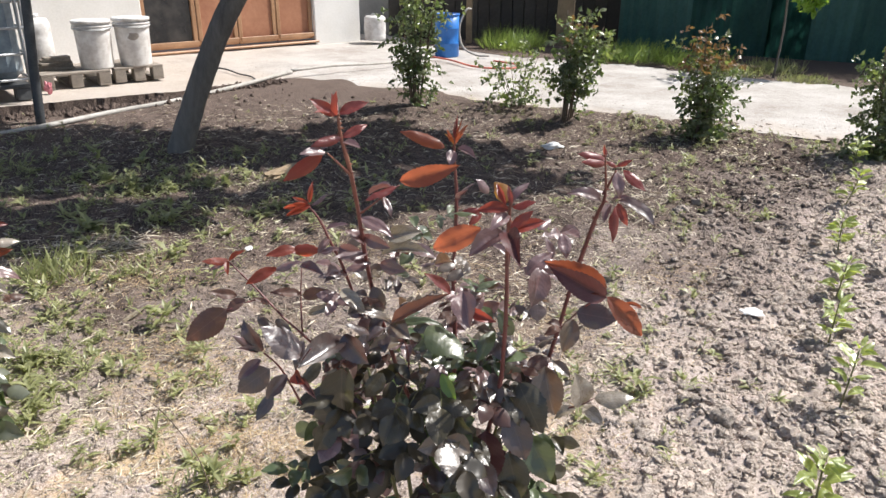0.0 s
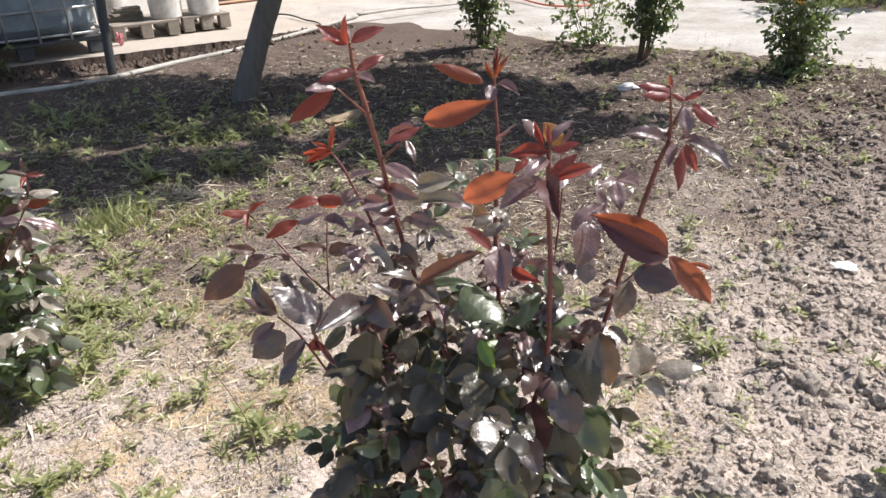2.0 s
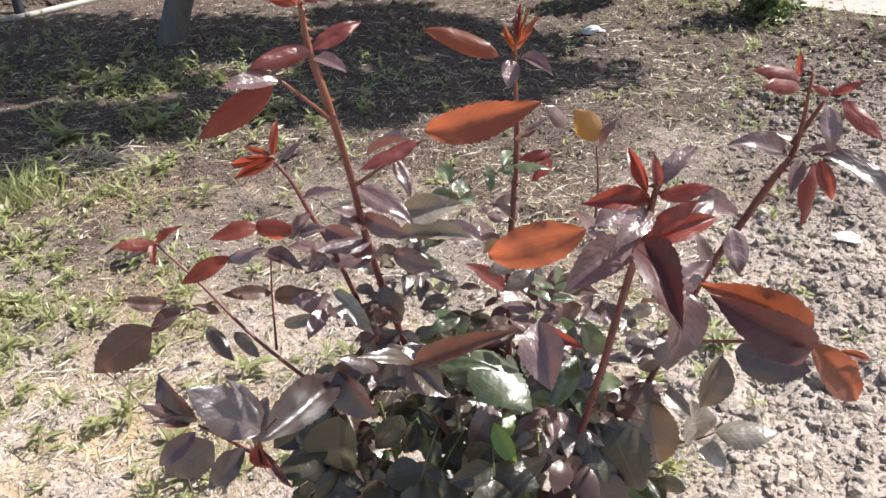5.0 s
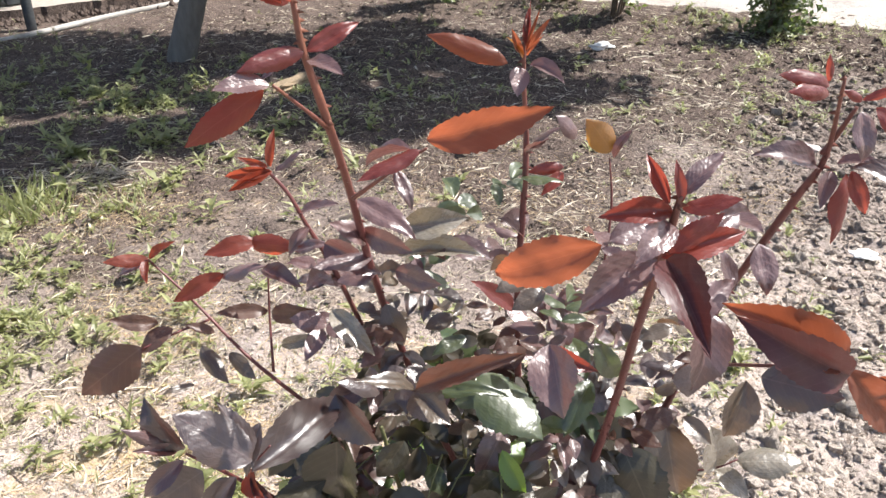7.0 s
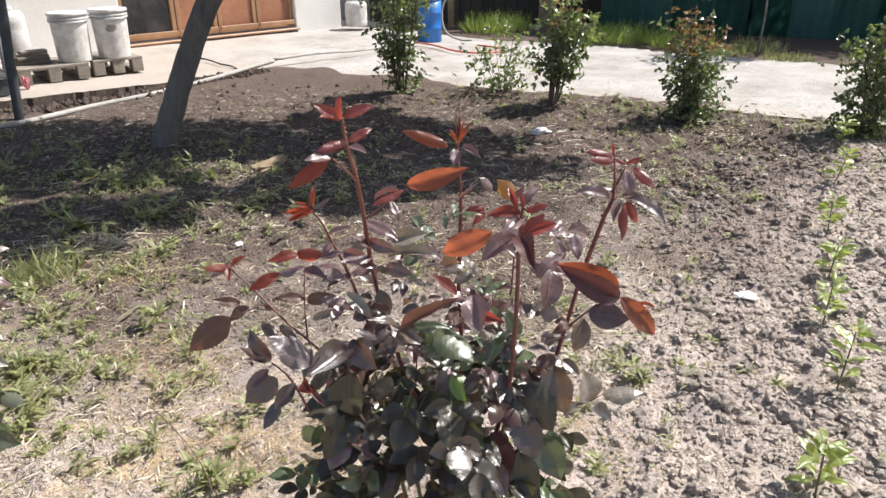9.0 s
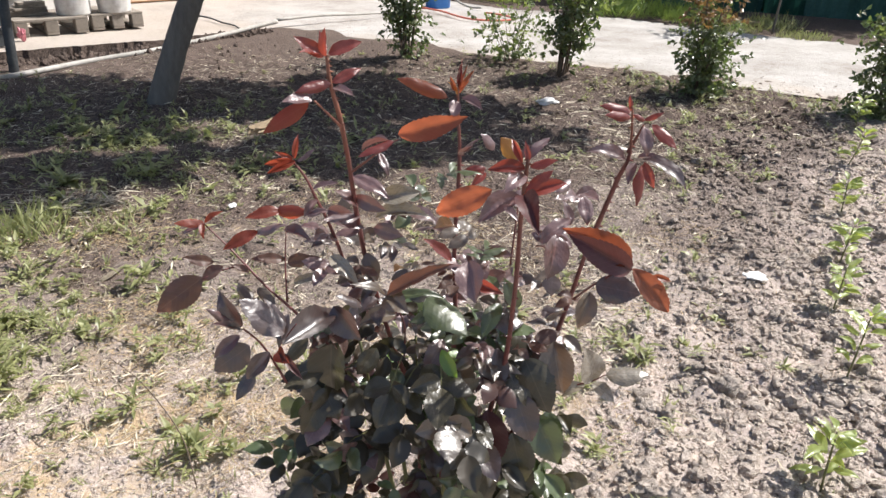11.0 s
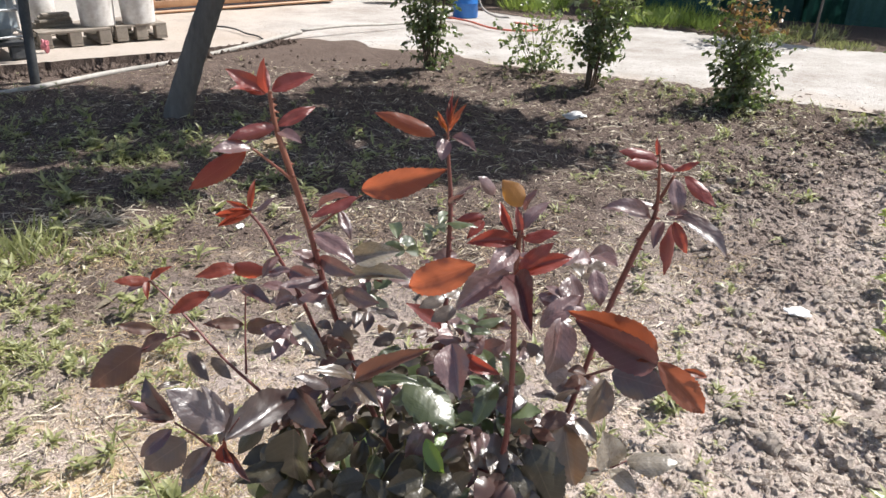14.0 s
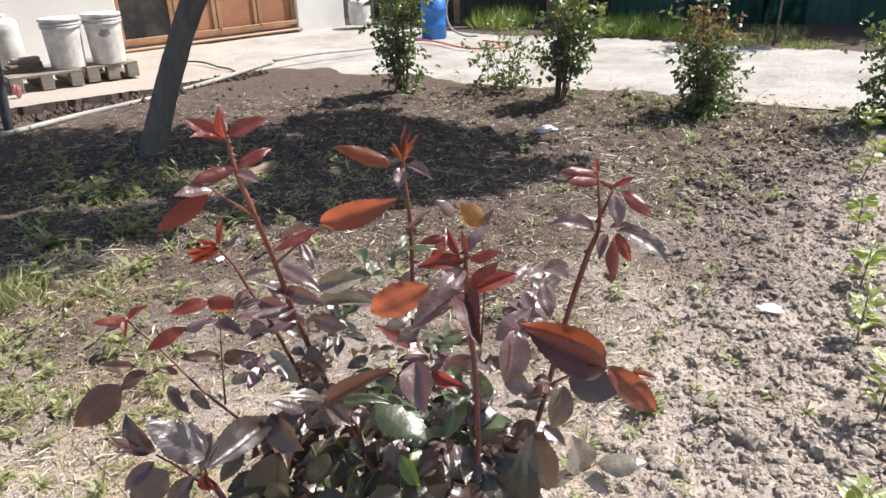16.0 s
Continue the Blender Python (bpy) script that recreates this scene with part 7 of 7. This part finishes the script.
# hoses and pipes
pipe = tube("irrigation_pipe", [(-4.7, 4.05, 0.0, 0.021), (-3.75, 4.72, 0.0, 0.021), (-3.36, 5.06, 0.002, 0.021), (-3.02, 5.75, 0.01, 0.021), (-2.70, 6.15, 0.03, 0.021), (-2.42, 6.65, 0.055, 0.021), (-2.20, 7.18, 0.075, 0.02), (-2.02, 7.50, 0.10, 0.02)], HOSE_GREY, None, 10, 8, 0.12)
tagged(pipe, "chalky grey plastic pipe lying along the slab edge", "pipe")
hose = tube("garden_hose", [(-2.02, 7.50, 0.115, 0.016), (-1.70, 7.95, 0.108, 0.014), (-1.30, 8.35, 0.085, 0.013), (-0.95, 8.85, 0.07, 0.013), (-0.85, 9.4, 0.065, 0.013)], HOSE_GREY, None, 8, 5)
tagged(hose, "thin grey hose lying across the concrete yard", "hose")
red_hose = tube("garden_hose", [(-0.80, 9.25, 0.065, 0.011), (-0.50, 8.98, 0.06, 0.011), (-0.22, 8.55, 0.055, 0.011), (0.05, 8.42, 0.052, 0.011), (0.30, 8.52, 0.052, 0.011), (0.28, 8.80, 0.052, 0.011), (0.02, 9.05, 0.052, 0.011)], HOSE_RED, None, 8, 6)
tagged(red_hose, "red rubber hose looped on the concrete yard", "hose")
white_hose = tube("filler_hose", [(-0.30, 9.72, 0.60, 0.014), (-0.36, 9.66, 0.59, 0.014), (-0.44, 9.62, 0.40, 0.014), (-0.40, 9.58, 0.16, 0.014), (-0.22, 9.5, 0.06, 0.014), (-0.05, 9.46, 0.055, 0.014)], HOSE_GREY, None, 8, 6)
tagged(white_hose, "pale hose hanging down beside a blue drum", "hose")
# dark tube laid along the crack in the slab, standing in for it
cable = tube("cable", [(-3.02, 7.72, 0.098, 0.009), (-2.83, 7.66, 0.098, 0.009), (-2.68, 7.55, 0.09, 0.009), (-2.55, 7.42, 0.082, 0.009), (-2.42, 7.36, 0.072, 0.009), (-2.32, 7.24, 0.064, 0.009)], CRACK_LINE, None, 6, 6)
tagged(cable, "thin dark tube tracing a crack in the concrete", "cable")


def lump(name, place, size, seed, material, label, category, flat=0.6):
    """A rough stone or scrap, resting in the soil."""
    rng = np.random.default_rng(seed)
    bm = bmesh.new()
    bmesh.ops.create_icosphere(bm, subdivisions=3, radius=1.0)
    off = rng.random(3) * 50
    for v in bm.verts:
        q = v.co.normalized()
        k = 1 + 0.5 * noise.noise(Vector(off.tolist()) + q * 1.4) + 0.35 * noise.noise(Vector(off.tolist()) + q * 3.5) + 0.15 * noise.noise(Vector(off.tolist()) + q * 8)
        v.co = Vector((q.x * size[0] * k, q.y * size[1] * k, q.z * size[2] * k))
    ob = part(name, bm, material)
    ob.matrix_world = pose(*place, 0, 0, float(rng.random() * 180))
    return tagged(ob, label, category)


lump("stone", (1.15, 2.57, gz(1.15, 2.57) + 0.018), (0.040, 0.024, 0.007), 1, PAPER, "flat white stone chip lying on dug soil", "stone")
lump("paper_scrap", (0.55, 5.08, gz(0.55, 5.08) + 0.015), (0.07, 0.04, 0.022), 2, PAPER, "crumpled white scrap lying on dark soil", "scrap")
lump("stone", (-0.90, 3.02, gz(-0.9, 3.02) + 0.008), (0.024, 0.014, 0.006), 3, PAPER, "small white stone on the soil", "stone")
lump("boulder", (-4.10, 4.50, 0.03), (0.20, 0.13, 0.08), 4, TIMBER, "rough brown boulder at the slab edge in shade", "stone")
lump("bark_piece", (-1.10, 4.15, gz(-1.1, 4.15) + 0.02), (0.16, 0.045, 0.03), 6, TIMBER, "lump of brown dead wood lying in weeds", "wood")
lump("red_bottle", (-3.72, 6.02, 0.15), (0.03, 0.03, 0.05), 7, RED_PLASTIC, "small red plastic bottle at the slab edge", "bottle")


def splinter(place, length, width, thick, turn, tilt):
    """A split sliver of wood: pointed, with a ragged broad end."""
    bm = bmesh.new()
    outline = [(-0.5, -0.30), (-0.42, 0.05), (-0.52, 0.28), (-0.1, 0.5), (0.25, 0.30), (0.5, 0.02), (0.2, -0.28), (-0.15, -0.45)]
    bm.faces.new([bm.verts.new((x * length, y * width, 0.0)) for x, y in outline])
    bmesh.ops.solidify(bm, geom=bm.faces, thickness=thick)
    bmesh.ops.triangulate(bm, faces=bm.faces)
    ob = part("wood_chip", bm, STRAW)
    ob.matrix_world = Matrix.Translation(place) @ pose(0, 0, 0, 8, tilt, turn)
    return tagged(ob, "pale splinter of wood on the soil", "wood")


splinter((-1.09, 2.36, gz(-1.09, 2.36) + 0.014), 0.12, 0.026, 0.006, 62, -12)
dry = tube("dry_stem", [(-0.42, 1.42, -0.01, 0.0016), (-0.47, 1.48, 0.09, 0.0014), (-0.58, 1.55, 0.17, 0.0012), (-0.68, 1.60, 0.20, 0.0008)], CANE_OLD, None, 5, 5)
tagged(dry, "thin dry weed stem arching over the soil", "stem")


def sack_pile(place, label):
    own = thing("plank_pile", place, label, "planks", turn=WALL_TURN)
    for k in range(5):
        part("plank", box(bmesh.new(), (0.34 - 0.03 * k, 0.10, 0.022), (0.01 * k, 0.012 * (k % 2), 0.012 + 0.0235 * k), 9 * (k % 3) - 8, 0.003), PALLET_WOOD, own)


sack_pile((-3.93, 6.46, 0.231), "short stack of old planks lying on a pallet")
